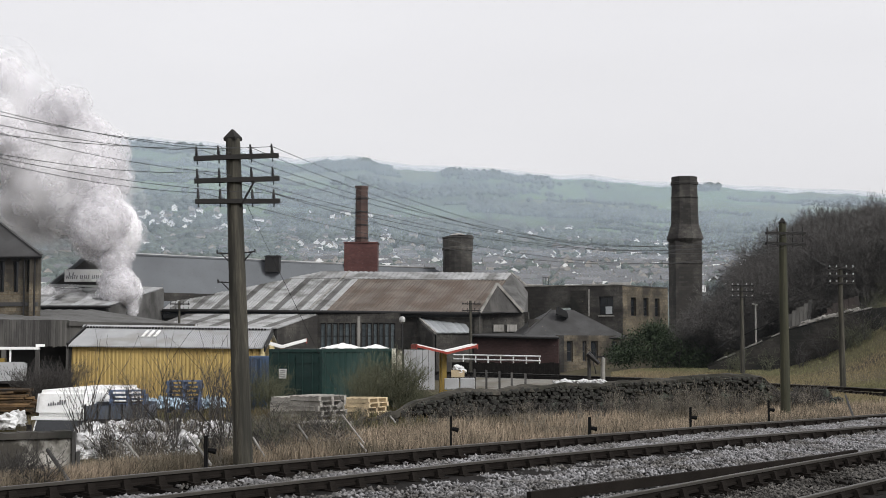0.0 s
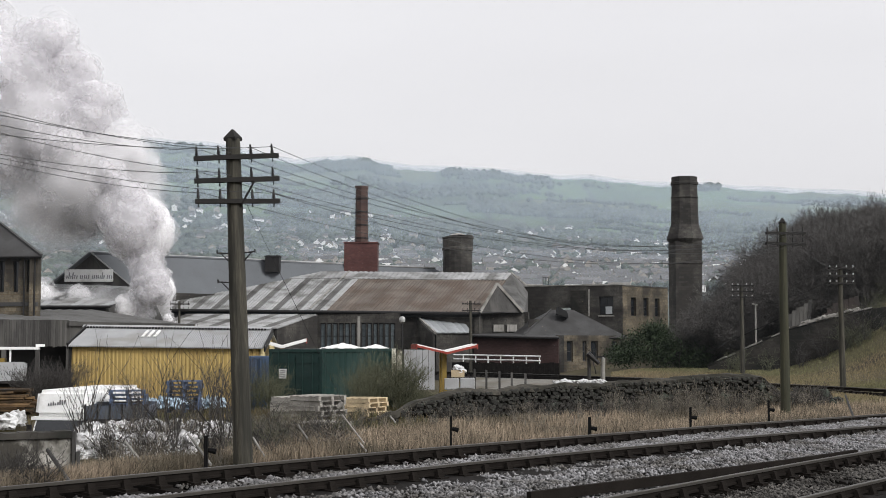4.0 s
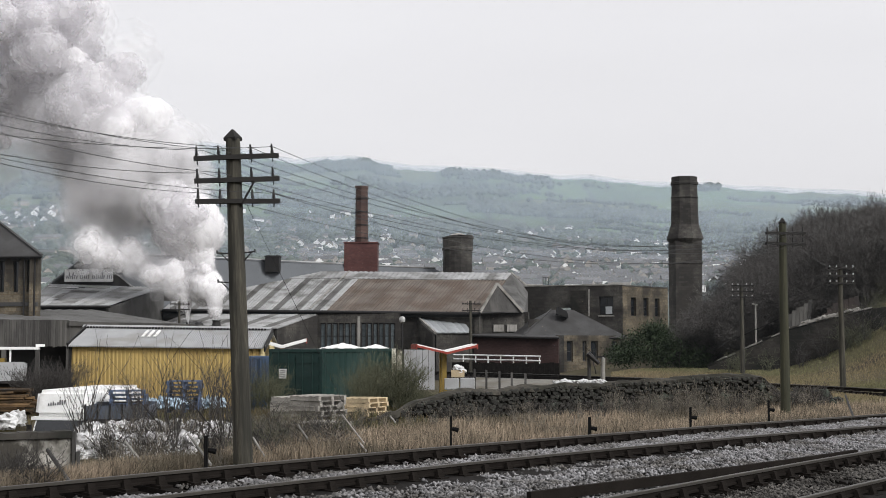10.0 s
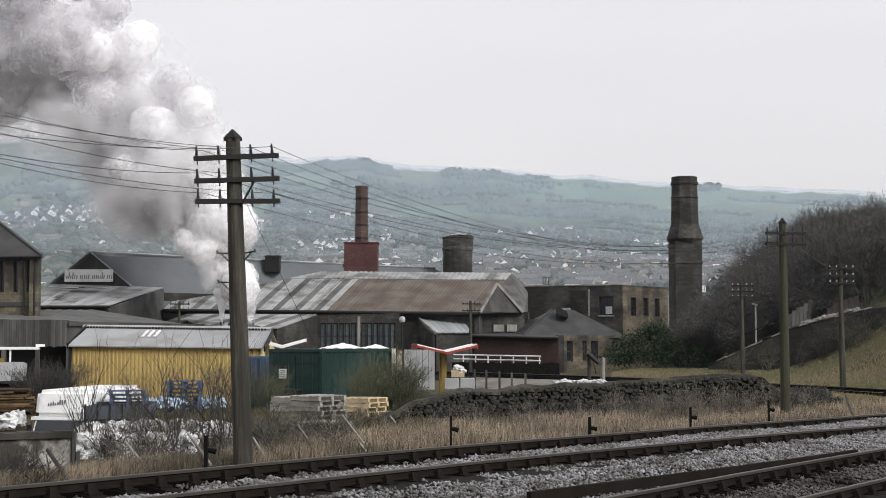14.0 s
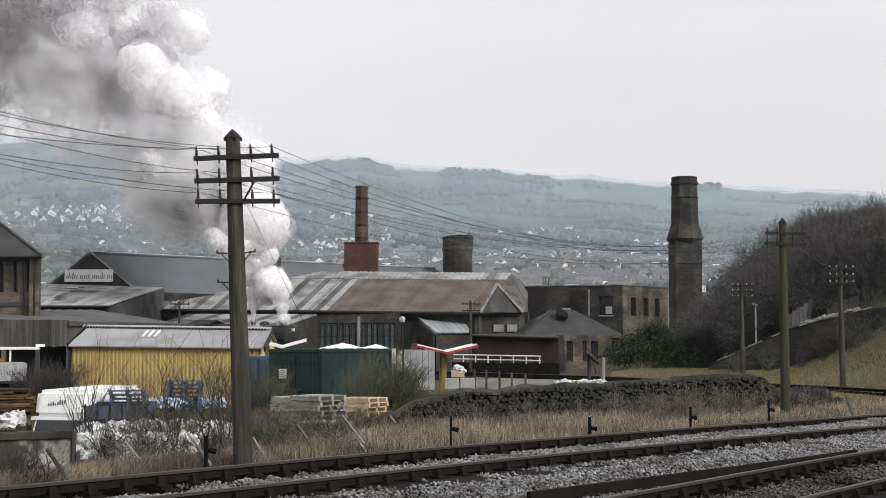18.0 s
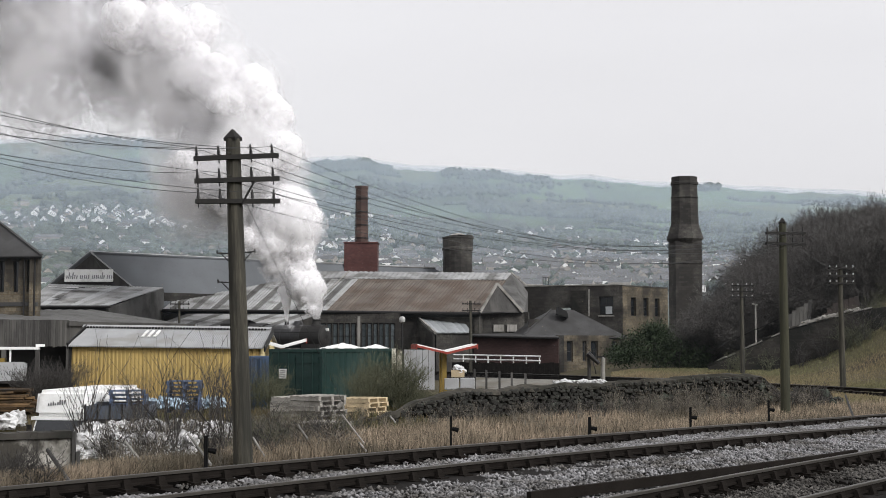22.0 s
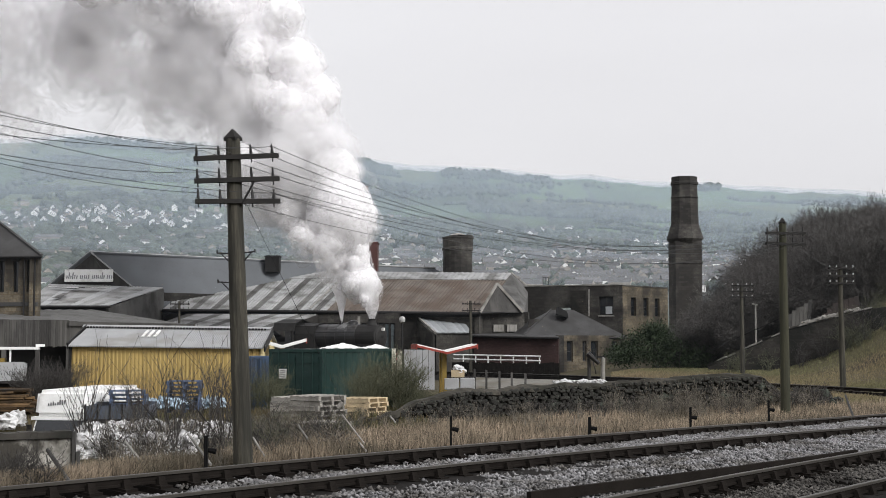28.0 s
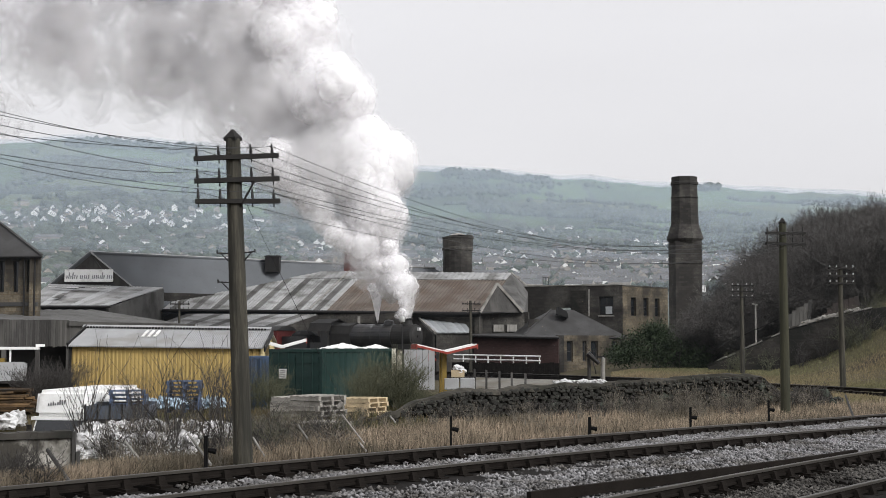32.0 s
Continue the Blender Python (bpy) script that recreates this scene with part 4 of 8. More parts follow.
def sign_building():
    """The long slate-roofed works with a boarded gable that carries the name board."""
    ob = thing("works_building", "long works building with a blue-grey slate roof and boarded gable", "factory")
    apex, left, right = Vector((-30.75, 118, 9.72)), Vector((-34.33, 118, 6.81)), Vector((-27.15, 118, 6.81))
    back = Vector((-0.81, 138, 9.58)) - apex
    back.z = -0.35
    part("gable", prism(bmesh.new(), (left, right, apex), (0, 0.3, 0)), BOARD_GREY, ob)
    part("roof", slab(bmesh.new(), (apex, right + Vector((1.2, 0, -3.6)), right + Vector((1.2, 0, -3.6)) + back, apex + back), 0.1), SLATE_GREY, ob)
    part("roof", slab(bmesh.new(), (left + Vector((-0.3, -0.2, -0.25)), apex + Vector((0, -0.2, 0.06)), apex + back, left + back), 0.1), SLATE_GREY, ob)
    for p in (left, right):
        beam(ob, "bargeboard", p + Vector((0.25 if p == right else -0.25, -0.12, -0.18)), apex + Vector((0, -0.12, 0.06)), 0.06, 0.12, SHEET_GREY)
    part("hip", slab(bmesh.new(), (apex + back, right + back + Vector((1.2, 0, -3.6)), right + back + Vector((6, 3, -3.6))), 0.1), SLATE_GREY, ob)
    part("ridge", bcyl(apex + Vector((0, 0, 0.05)), apex + back + Vector((0, 0, 0.05)), 0.09, n=8), SHEET_GREY, ob)
    part("wall", bbox(left.x, right.x, left.y + 0.02, left.y + 0.4, -1, left.z), STONE_DARK, ob)
    part("wall", prism(bmesh.new(), ((right.x, right.y + 0.4, -1), (right.x, right.y + 0.4, right.z - 0.5), (right.x + back.x, right.y + back.y, right.z - 0.8), (right.x + back.x, right.y + back.y, -1)), (-0.3, 0.1, 0)), STONE_DARK, ob)
    sign = thing("sign_board", "white name board with faint old-style lettering on the gable", "sign")
    a, b = Vector((-32.88, 117.7, 7.14)), Vector((-28.68, 117.7, 8.22))
    part("board", bbox(a.x, b.x, a.y, a.y + 0.1, a.z, b.z), WHITE, sign)
    part("frame", prism(bmesh.new(), ((a.x - 0.06, a.y + 0.03, a.z - 0.08), (b.x + 0.06, a.y + 0.03, a.z - 0.08), (b.x + 0.06, a.y + 0.03, a.z), (a.x - 0.06, a.y + 0.03, a.z)), (0, 0.06, 0)), IRON, sign)
    w, x = b.x - a.x, a.x + 0.15
    rng = random.Random(4)
    for word in (0.24, 0.17, 0.25, 0.12):
        end = x + w * word
        while x < end:
            h = rng.choice((0.3, 0.3, 0.34, 0.58))
            lean_ = 0.12 * h
            part("lettering", prism(bmesh.new(), ((x, a.y - 0.012, a.z + 0.26), (x + 0.1, a.y - 0.012, a.z + 0.26 - 0.04 * (h > 0.4)), (x + 0.1 + lean_, a.y - 0.012, a.z + 0.26 + h * 0.9), (x + lean_, a.y - 0.012, a.z + 0.26 + h)), (0, 0.01, 0)), PRINT_FAINT, sign)
            x += rng.uniform(0.15, 0.2)
        x += w * 0.035
    lean = thing("lean_to_shed", "lean-to shed with patched pale sheet roof", "shed")
    sheet_roof(lean, (-33.9, 116.5, 6.89), (-24.6, 119, 6.7), (-26.22, 106, 4.78), (-32.53, 105, 4.75), 11, lambda i: SHEET_GREY if i % 4 != 2 else SHEET_PALE, 0.08, lift=0.04)
    for p, q in (((-32.37, 113.2, 6.33), (-30.44, 113.4, 6.24)), ((-30.75, 107.6, 5.31), (-30.58, 110.2, 5.8)), ((-30.49, 113.6, 6.35), (-28.41, 113.8, 6.35))):
        beam(lean, "roof_patch", Vector(p) + Vector((0, 0, 0.12)), Vector(q) + Vector((0, 0, 0.12)), 0.5, 0.03, SHEET_DARK)
    for p, q in (((-32.98, 113.2, 6.38), (-30.44, 113.4, 6.29)), ((-29.96, 113.4, 6.34), (-27.89, 113.6, 6.3))):
        beam(lean, "roof_light", Vector(p) + Vector((0, 0.1, 0.16)), Vector(q) + Vector((0, 0.1, 0.16)), 0.4, 0.03, WHITE)
    # front wall in the near-black that replaces shade under the roof
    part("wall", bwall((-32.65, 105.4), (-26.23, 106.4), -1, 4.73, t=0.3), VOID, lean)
    part("wall", prism(bmesh.new(), ((-26.2, 106.3, 4.61), (-24.46, 118.8, 6.59), (-24.4, 118.8, 2.2), (-26.16, 106.3, 2.18)), (-0.2, 0.05, 0)), SHEET_DARK, lean)
    part("gutter", bcyl((-31.44, 105, 4.66), (-25.95, 106, 4.69), 0.09, n=8), IRON, lean)


sign_building()


def main_shed():
    """The big shed: sheeted slopes, half cement grey, half rusty, with a glazed end."""
    ob = thing("corrugated_shed", "big shed with grey and rust-brown corrugated roof", "shed")
    rl, rr, er, el = Vector((-22.69, 132, 8.81)), Vector((6.46, 128, 8.34)), Vector((3.16, 115, 4.44)), Vector((-24.37, 118, 4.79))
    n = 46
    sheet_roof(ob, rl, rr, er, el, n, lambda i: (SHEET_RUST if i > 0.52 * n else (SHEET_DARK if i % 3 == 1 else SHEET_GREY)), 0.08, 2)
    band = 0.2
    sheet_roof(ob, rl + Vector((0, -0.02, 0.07)), rr + Vector((0, -0.02, 0.07)), rr.lerp(er, band) + Vector((0, -0.02, 0.07)), rl.lerp(el, band) + Vector((0, -0.02, 0.07)), 30, lambda i: SHEET_GREY, 0.05, 2, "ridge_sheet")
    sheet_roof(ob, rl, rr, rr + Vector((5, 12, -3.6)), rl + Vector((5, 12, -3.6)), 20, lambda i: SHEET_DARK, 0.08, 2)
    beam(ob, "verge", rl.lerp(rr, 0.47) + Vector((0, -0.1, 0.15)), el.lerp(er, 0.47) + Vector((0, -0.1, 0.15)), 0.15, 0.05, CONCRETE)
    part("wall", bwall((el.x, el.y + 0.6), (er.x, er.y + 0.6), -1, er.z - 0.1, t=0.4), STONE_DARK, ob)
    part("wall", bwall((er.x - 0.1, er.y + 0.3), (rr.x + 4.5, rr.y + 10), -1, er.z - 0.3, t=0.4), STONE_DARK, ob)
    part("gutter", bcyl(el + Vector((0, -0.08, -0.12)), er + Vector((0, -0.08, -0.12)), 0.14, n=8), IRON, ob)
    # near-black strip takes the place of shade under the eaves
    part("eaves_dark_strip", bwall((el.x, el.y + 0.1), (er.x, er.y + 0.1), el.z - 0.75, er.z - 0.1, t=0.1), VOID, ob)
    part("gable_end", prism(bmesh.new(), (er + Vector((0.1, 0.1, -0.1)), rr, (8.43, 133, 7.2), (8.42, 133, 4.82), (7.01, 117, 4.48)), (0.05, 0.3, 0)), SHEET_DARK, ob)
    part("wall", bwall((3.2, 116.3), (7.05, 117.6), -1, 4.42, t=0.4), STONE_DARK, ob)
    ax = Vector((4.65, 116.2, 6.93))
    for q in (Vector((3.15, 114.6, 4.43)), Vector((6.91, 116.8, 4.47))):
        beam(ob, "bargeboard", q, ax, 0.12, 0.22, CONCRETE)
    part("porch_gable", prism(bmesh.new(), (Vector((3.3, 115, 4.44)), Vector((6.82, 117, 4.48)), ax), (0, 0.2, 0)), BOARD_GREY, ob)
    beam(ob, "verge", rr + Vector((0, -0.1, 0.08)), Vector((8.48, 133, 7.2)), 0.12, 0.2, CONCRETE)
    # glazed workshop front under the eaves
    a, b = (-10.88, 116.6), (-3.65, 115.5)
    d = (Vector(b) - Vector(a))
    front = thing("workshop_front", "dark workshop front with tall glazed doors", "building")
    ln = d.length
    holes = [(0.35 + i * 0.53, 0.82 + i * 0.53, 0.2, 3.54) for i in range(6)] + [(ln * 0.5 + 0.28 + i * 0.5, ln * 0.5 + 0.72 + i * 0.5, 0.2, 3.54) for i in range(6)]
    part("wall", wall_open(a, b, -1, 4.41, 0.25, holes), STONE_DARK, front)
    for h in holes:
        window(front, a, b, h, 0.25, IRON, mat_pane, (0, 2), False)
    part("post", bwall(Vector(a).lerp(Vector(b), 0.495) - Vector((0, 0.1)), Vector(a).lerp(Vector(b), 0.525) - Vector((0, 0.1)), -1, 4.12, t=0.2), CONCRETE, front)
    # lower roofs before the big slope
    low = thing("lean_to_shed", "low lean-to with pale sheet roof below the big shed", "shed")
    sheet_roof(low, (-21.92, 116, 4.31), (-10.82, 116, 4.26), (-13.33, 109, 3.04), (-23.31, 109, 3.22), 14, lambda i: SHEET_GREY if i % 3 else SHEET_DARK, 0.08)
    part("wall", prism(bmesh.new(), ((-13.35, 109.2, 2.95), (-10.72, 116, 4.22), (-10.69, 116, 0.27), (-13.33, 109.2, 0.37)), (-0.2, 0.05, 0)), STONE_DARK, low)
    part("wall", bwall((-23.28, 109.3), (-13.46, 109.3), -1, 3.09, t=0.3), STONE_DARK, low)


mat_pane = mat("sooty_glass", (0.07, 0.085, 0.092), 0.4, 1.5, 6, 0.3, 0, 0, rand=0.3)
main_shed()


def roof_stacks():
    """Chimneys, flues and tanks that rise behind the roofs."""
    st = thing("brick_chimney", "slender red brick boiler chimney with iron bands", "chimney")
    cx, cy = (-8.01, 133)
    r0, r1 = 0.64, 0.60
    z0, z1 = 11.53, 17.23
    part("shaft", lathe(bmesh.new(), [(r0, z0 - 0.1), (r1, z1 - 0.25), (r1 + 0.06, z1 - 0.2), (r1 + 0.06, z1)], 8, Matrix.Translation((cx, cy, 0))), BRICK_SHAFT, st)
    # solid dark plug in place of the shade inside the flue
    part("flue", lathe(bmesh.new(), [(r1 * 0.75, z1 - 0.4), (r1 * 0.75, z1 + 0.03)], 8, Matrix.Translation((cx, cy, 0))), VOID, st)
    for py in (352, 376, 399, 422):
        z = z0 + (z1 - z0) * (432 - py) / 102
        part("iron_band", lathe(bmesh.new(), [(r0 + 0.05, z - 0.05), (r0 + 0.05, z + 0.05)], 8, Matrix.Translation((cx, cy, 0))), IRON, st)
    base = part("base", bbox(cx - 1.62, cx + 1.62, cy - 1.2, cy + 1.4, -1, z0), BRICK_RED, st)
    part("coping", bbox(cx - 1.7, cx + 1.7, cy - 1.28, cy + 1.48, z0 + 0.004, z0 + 0.12), BRICK_RED, st)
    sq = thing("round_chimney", "broad soot-black round chimney stump with a banded, broken top", "chimney")
    cx, cy = (1.48, 136)
    z1 = 12.5
    m = Matrix.Translation((cx, cy, 0))
    shaft = lathe(bmesh.new(), [(1.5, -1), (1.47, z1 - 1.5), (1.56, z1 - 1.4), (1.56, z1 - 1.2), (1.5, z1 - 1.1), (1.53, z1 - 0.3), (1.6, z1 - 0.2), (1.6, z1)], 14, m)
    for v in shaft.verts:
        if v.co.z > z1 - 0.05:
            v.co.z += 0.22 * noise.noise(v.co * 0.9)
    part("shaft", shaft, STONE_DARK, sq)
    part("rubble", lathe(bmesh.new(), [(0.9, z1 + 0.1), (0.55, z1 + 0.28), (0.1, z1 + 0.36)], 7, m), CONCRETE, sq)
    v = thing("roof_vent", "small dark square vent on the shed ridge", "roof vent")
    cx, cy = (-15.95, 127)
    part("box", bbox(cx - 0.66, cx + 0.66, cy - 0.6, cy + 0.6, 8.45, 9.83), IRON, v)
    part("lid", bbox(cx - 0.72, cx + 0.72, cy - 0.66, cy + 0.66, 9.834, 9.98), IRON, v)
    cg = thing("ladder_cage", "small iron ladder cage on the parapet", "ladder")
    for x in (961, 966, 971):
        beam(cg, "rail", (9.66, 131, 7.23) if x == 961 else ((9.94, 131, 7.23) if x == 966 else (10.21, 131, 7.23)), (9.67, 131, 8.16) if x == 961 else ((9.94, 131, 8.16) if x == 966 else (10.22, 131, 8.16)), 0.06, 0.06, IRON)
    beam(cg, "hoop", (9.62, 131, 8.16), (10.27, 131, 8.16), 0.06, 0.06, IRON)
    # the tall eight-sided mill chimney
    mc = thing("mill_chimney", "tall sooty eight-sided mill chimney on a square base", "chimney")
    cx, cy = (26.83, 150)
    m = Matrix.Translation((cx, cy, 0)) @ Matrix.Rotation(0.26, 4, "Z")
    z = lambda py: 2 + (604 - py) / 16.0
    part("shaft", lathe(bmesh.new(), [(1.62, z(402)), (1.5, z(328)), (1.6, z(327)), (1.6, z(323)), (1.5, z(322)), (1.52, z(314)), (1.42, z(313))], 8, m), STONE_DARK, mc)
    # dark plug again stands for the unlit flue
    part("flue", lathe(bmesh.new(), [(1.1, z(320)), (1.1, z(313) + 0.03)], 8, m), VOID, mc)
    part("moulding", lathe(bmesh.new(), [(1.6, z(351)), (1.64, z(350)), (1.6, z(348))], 8, m), STONE_DARK, mc)
    part("skirt", lathe(bmesh.new(), [(1.72, z(431)), (2.15, z(424)), (2.12, z(421)), (1.63, z(398))], 8, m), STONE_DARK, mc)
    mb = Matrix.Translation((cx, cy, 0)) @ Matrix.Rotation(0.1, 4, "Z")
    part("base", bbox(-1.48, 1.48, -1.48, 1.48, -1, z(428), m=mb), STONE_DARK, mc)
    part("band", bbox(-1.56, 1.56, -1.56, 1.56, z(468), z(465), m=mb), STONE_DARK, mc)


roof_stacks()


def ruined_mill():
    """The roofless stone mill behind the line with empty window openings."""
    ob = thing("ruined_mill", "roofless sooty stone mill with empty window openings", "building")
    a, b, c = (7.79, 130), (16.68, 126), (21.87, 132)
    z0, z1 = -1, 7.19
    la = (Vector(b) - Vector(a)).length
    s = lambda px: (px - 928) / (1102 - 928) * la
    holes = [(s(1061), s(1086), 4.43, 6.17), (s(985), s(1012), 4.34, 5.14)]
    part("wall", wall_open(a, b, z0, z1, 0.5, holes), STONE_DARK, ob)
    part("wall", bwall((a[0] + 0.5, a[1] + 8), a, z0, z1, t=0.5), STONE_DARK, ob)
    lb = (Vector(c) - Vector(b)).length
    hb = [((px - 1102) / 80 * lb, (px + 9 - 1102) / 80 * lb, 4.34, 6.1) for px in (1116, 1138, 1158)]
    part("wall", wall_open(b, c, z0, z1 - 0.1, 0.5, hb), STONE_WARM, ob)
    part("wall", bwall((c[0], c[1] + 6), (a[0] + 0.5, a[1] + 8), z0, z1 - 2.5, t=0.5), STONE_DARK, ob)
    part("coping", bwall(Vector(a) - Vector((0, 0.06)), Vector(b) - Vector((0, 0.06)), z1 + 0.004, z1 + 0.12, t=0.6), CONCRETE, ob)
    part("coping", bwall(Vector(b) - Vector((0, 0.06)), Vector(c) - Vector((0, 0.06)), z1 - 0.096, z1 + 0.02, t=0.6), STONE_DARK, ob)
    part("downpipe", bcyl((13.66, 127, 6.86), (13.64, 127, 4.32), 0.07, n=8), CONCRETE, ob)
    window(ob, a, b, holes[0], 0.5, IRON, GLASS, (1, 1))
    part("pale_pane", bwall(Vector(a).lerp(Vector(b), 0.83) - Vector((0, 0.05)), Vector(a).lerp(Vector(b), 0.895) - Vector((0, 0.05)), 4.53, 5.22, t=0.04), GLASS_PALE, ob)
    for h in hb:
        window(ob, b, c, h, 0.5, IRON, GLASS, (0, 1), False)
    part("patch", bwall((12, 127.6), (13.43, 127), 4.59, 6.72, t=0.1), STONE_BANK, ob)


ruined_mill()


def hip_house():
    """The gate house: hipped stone-slate roof, tall narrow windows, boarded side."""
    ob = thing("gate_house", "single-storey stone house with a hipped slate roof", "house")
    a, b, c = (8.04, 118), (9.59, 112), (15.33, 116)
    z0, z1 = -0.9, 2.47
    part("wall", bwall(a, b, z0, z1, t=0.4), STONE_DARK, ob)
    lb = (Vector(c) - Vector(b)).length
    holes = [((px - 990) / 112 * lb, (px + w - 990) / 112 * lb, 0.31, 2) for px, w in ((1003, 10), (1030, 7), (1045, 12), (1082, 10))]
    part("wall", wall_open(b, c, z0, z1, 0.4, holes), STONE_WARM, ob)
    part("wall", bwall((c[0] - 1.5, c[1] + 6), (a[0], a[1] + 3), z0, z1, t=0.4), STONE_DARK, ob)
    part("wall", bwall(c, (c[0] - 1.5, c[1] + 6), z0, z1, t=0.4), STONE_DARK, ob)
    for h in holes:
        window(ob, b, c, h, 0.4, BOARD_GREY, GLASS, (0, 1), False)
    e = [Vector((5.74, 119, 2.79)), Vector((6.46, 112.6, 2.28)), Vector((15.7, 115.8, 2.38)), Vector((c[0] - 1.5, c[1] + 6.5, z1 + 0.1))]
    t0, t1 = Vector((9.34, 117.5, 4.68)), Vector((11.35, 118, 4.7))
    for pts in ((e[0], e[1], t0), (e[1], e[2], t1, t0), (e[2], e[3], t1), (e[3], e[0], t0, t1)):
        part("roof", slab(bmesh.new(), pts, 0.12), SLATE, ob)
    beam(ob, "hip_tile", e[1] + Vector((0, 0, 0.05)), t0 + Vector((0, 0, 0.05)), 0.16, 0.06, SLATE)
    part("dormer", prism(bmesh.new(), ((9.66, 115.5, 4.3), (10.67, 115.5, 3.97), (10.58, 115.5, 4.5), (9.81, 115.5, 4.93)), (0, 1.2, 0)), VOID, ob)
    part("gutter", bcyl(e[1] + Vector((0, -0.05, -0.1)), e[2] + Vector((0, -0.05, -0.1)), 0.08, n=8), IRON, ob)
    ch = part("chimney", bbox(-0.45, 0.45, -0.35, 0.35, -1.2, 0.9, m=Matrix.Translation((7.7, 115.6, 2.95))), STONE_DARK, ob)
    rb = thing("brick_outbuilding", "low dark red brick outbuilding with a flat roof edge", "building")
    p, q = (2.54, 113), (9.39, 110.8)
    part("wall", bwall(p, q, -1, 2.33, t=0.4), BRICK_DARK, rb)
    part("wall", bwall((p[0], p[1] + 4), p, -1, 2.33, t=0.4), BRICK_DARK, rb)
    part("roof", slab(bmesh.new(), ((2.34, 112.7, 2.51), (9.46, 110.4, 2.32), (9.45, 119, 2.79), (2.52, 121, 2.8)), 0.12), SLATE, rb)
    part("gutter", bcyl((2.34, 112.5, 2.42), (9.44, 110.2, 2.23), 0.08, n=8), IRON, rb)
    for p, q, lo, hi in (((4.34, 116.5), (5.24, 116.8), 2.82, 3.42), ((5.52, 116.9), (6.4, 117.2), 2.82, 3.42)):
        bw = thing("boarded_window", "window opening boarded over with weathered planks", "window")
        for k in range(4):
            u, v = Vector(p).lerp(Vector(q), k / 4), Vector(p).lerp(Vector(q), (k + 0.93) / 4)
            part("plank", bwall(u, v, lo, hi, t=0.08), CONCRETE, bw)
    gl = thing("glazed_shed", "small shed with a patent-glazed pale roof", "shed")
    sheet_roof(gl, (-2.41, 118, 4.35), (1.53, 119, 4.08), (2.42, 112, 2.7), (-0.65, 111, 2.69), 7, lambda i: GLASS_PALE, 0.06, 1, "roof_pane")
    part("wall", bwall((-0.56, 111.2), (2.33, 112.2), -1, 2.65, t=0.3), STONE_DARK, gl)
    part("wall", prism(bmesh.new(), ((-2.5, 118, 4.35), (-0.65, 110.9, 2.55), (-0.65, 110.9, 0.35), (-2.5, 118, 0.24)), (-0.2, 0.02, 0)), STONE_DARK, gl)
    beam(gl, "verge", (-2.5, 117.8, 4.35), (-0.6, 110.8, 2.64), 0.14, 0.2, CONCRETE)
    part("upper_wall", bwall((3.07, 121), (7.47, 119), -1, 4.54, t=0.3), STONE_DARK, gl)


hip_house()


# ---- far hillside: houses and woods ----
def far_house(w, d, h, pitch, walls, label):
    ob = thing("hillside_house", label, "house", group="houses on the hillside")
    b = bmesh.new()
    prism(b, [(-w / 2, y, z) for y, z in ((-d / 2, -3), (-d / 2, h), (0, h + pitch), (d / 2, h), (d / 2, -3))], (w, 0, 0))
    part("wall", b, walls, ob)
    e, r = 0.3, h + pitch
    part("roof", prism(bmesh.new(), [(-w / 2 - e, y, z) for y, z in ((-d / 2 - e, h - 0.2), (0, r + 0.05), (d / 2 + e, h - 0.2), (d / 2 + e, h + 0.15), (0, r + 0.4), (-d / 2 - e, h + 0.15))], (w + 2 * e, 0, 0)), HOUSE_ROOF, ob)
    g = bmesh.new()
    for y, z in ((-d * 0.22, 0.9), (d * 0.22, 0.9), (0, 3.6)):
        box(g, -w / 2 - 0.05, -w / 2 + 0.05, y - 0.6, y + 0.6, z, z + 1.4)
    for x in (-w * 0.3, w * 0.3):
        for z in (0.9, 3.4):
            if z + 1.3 < h:
                box(g, x - 0.55, x + 0.55, -d / 2 - 0.04, -d / 2 + 0.05, z, z + 1.3)
    part("windows", g, HOUSE_PANE, ob)
    part("chimney", bbox(w / 2 - 1.1, w / 2 - 0.3, -0.4, 0.4, h + pitch * 0.4, r + 0.9), walls, ob)
    return ob


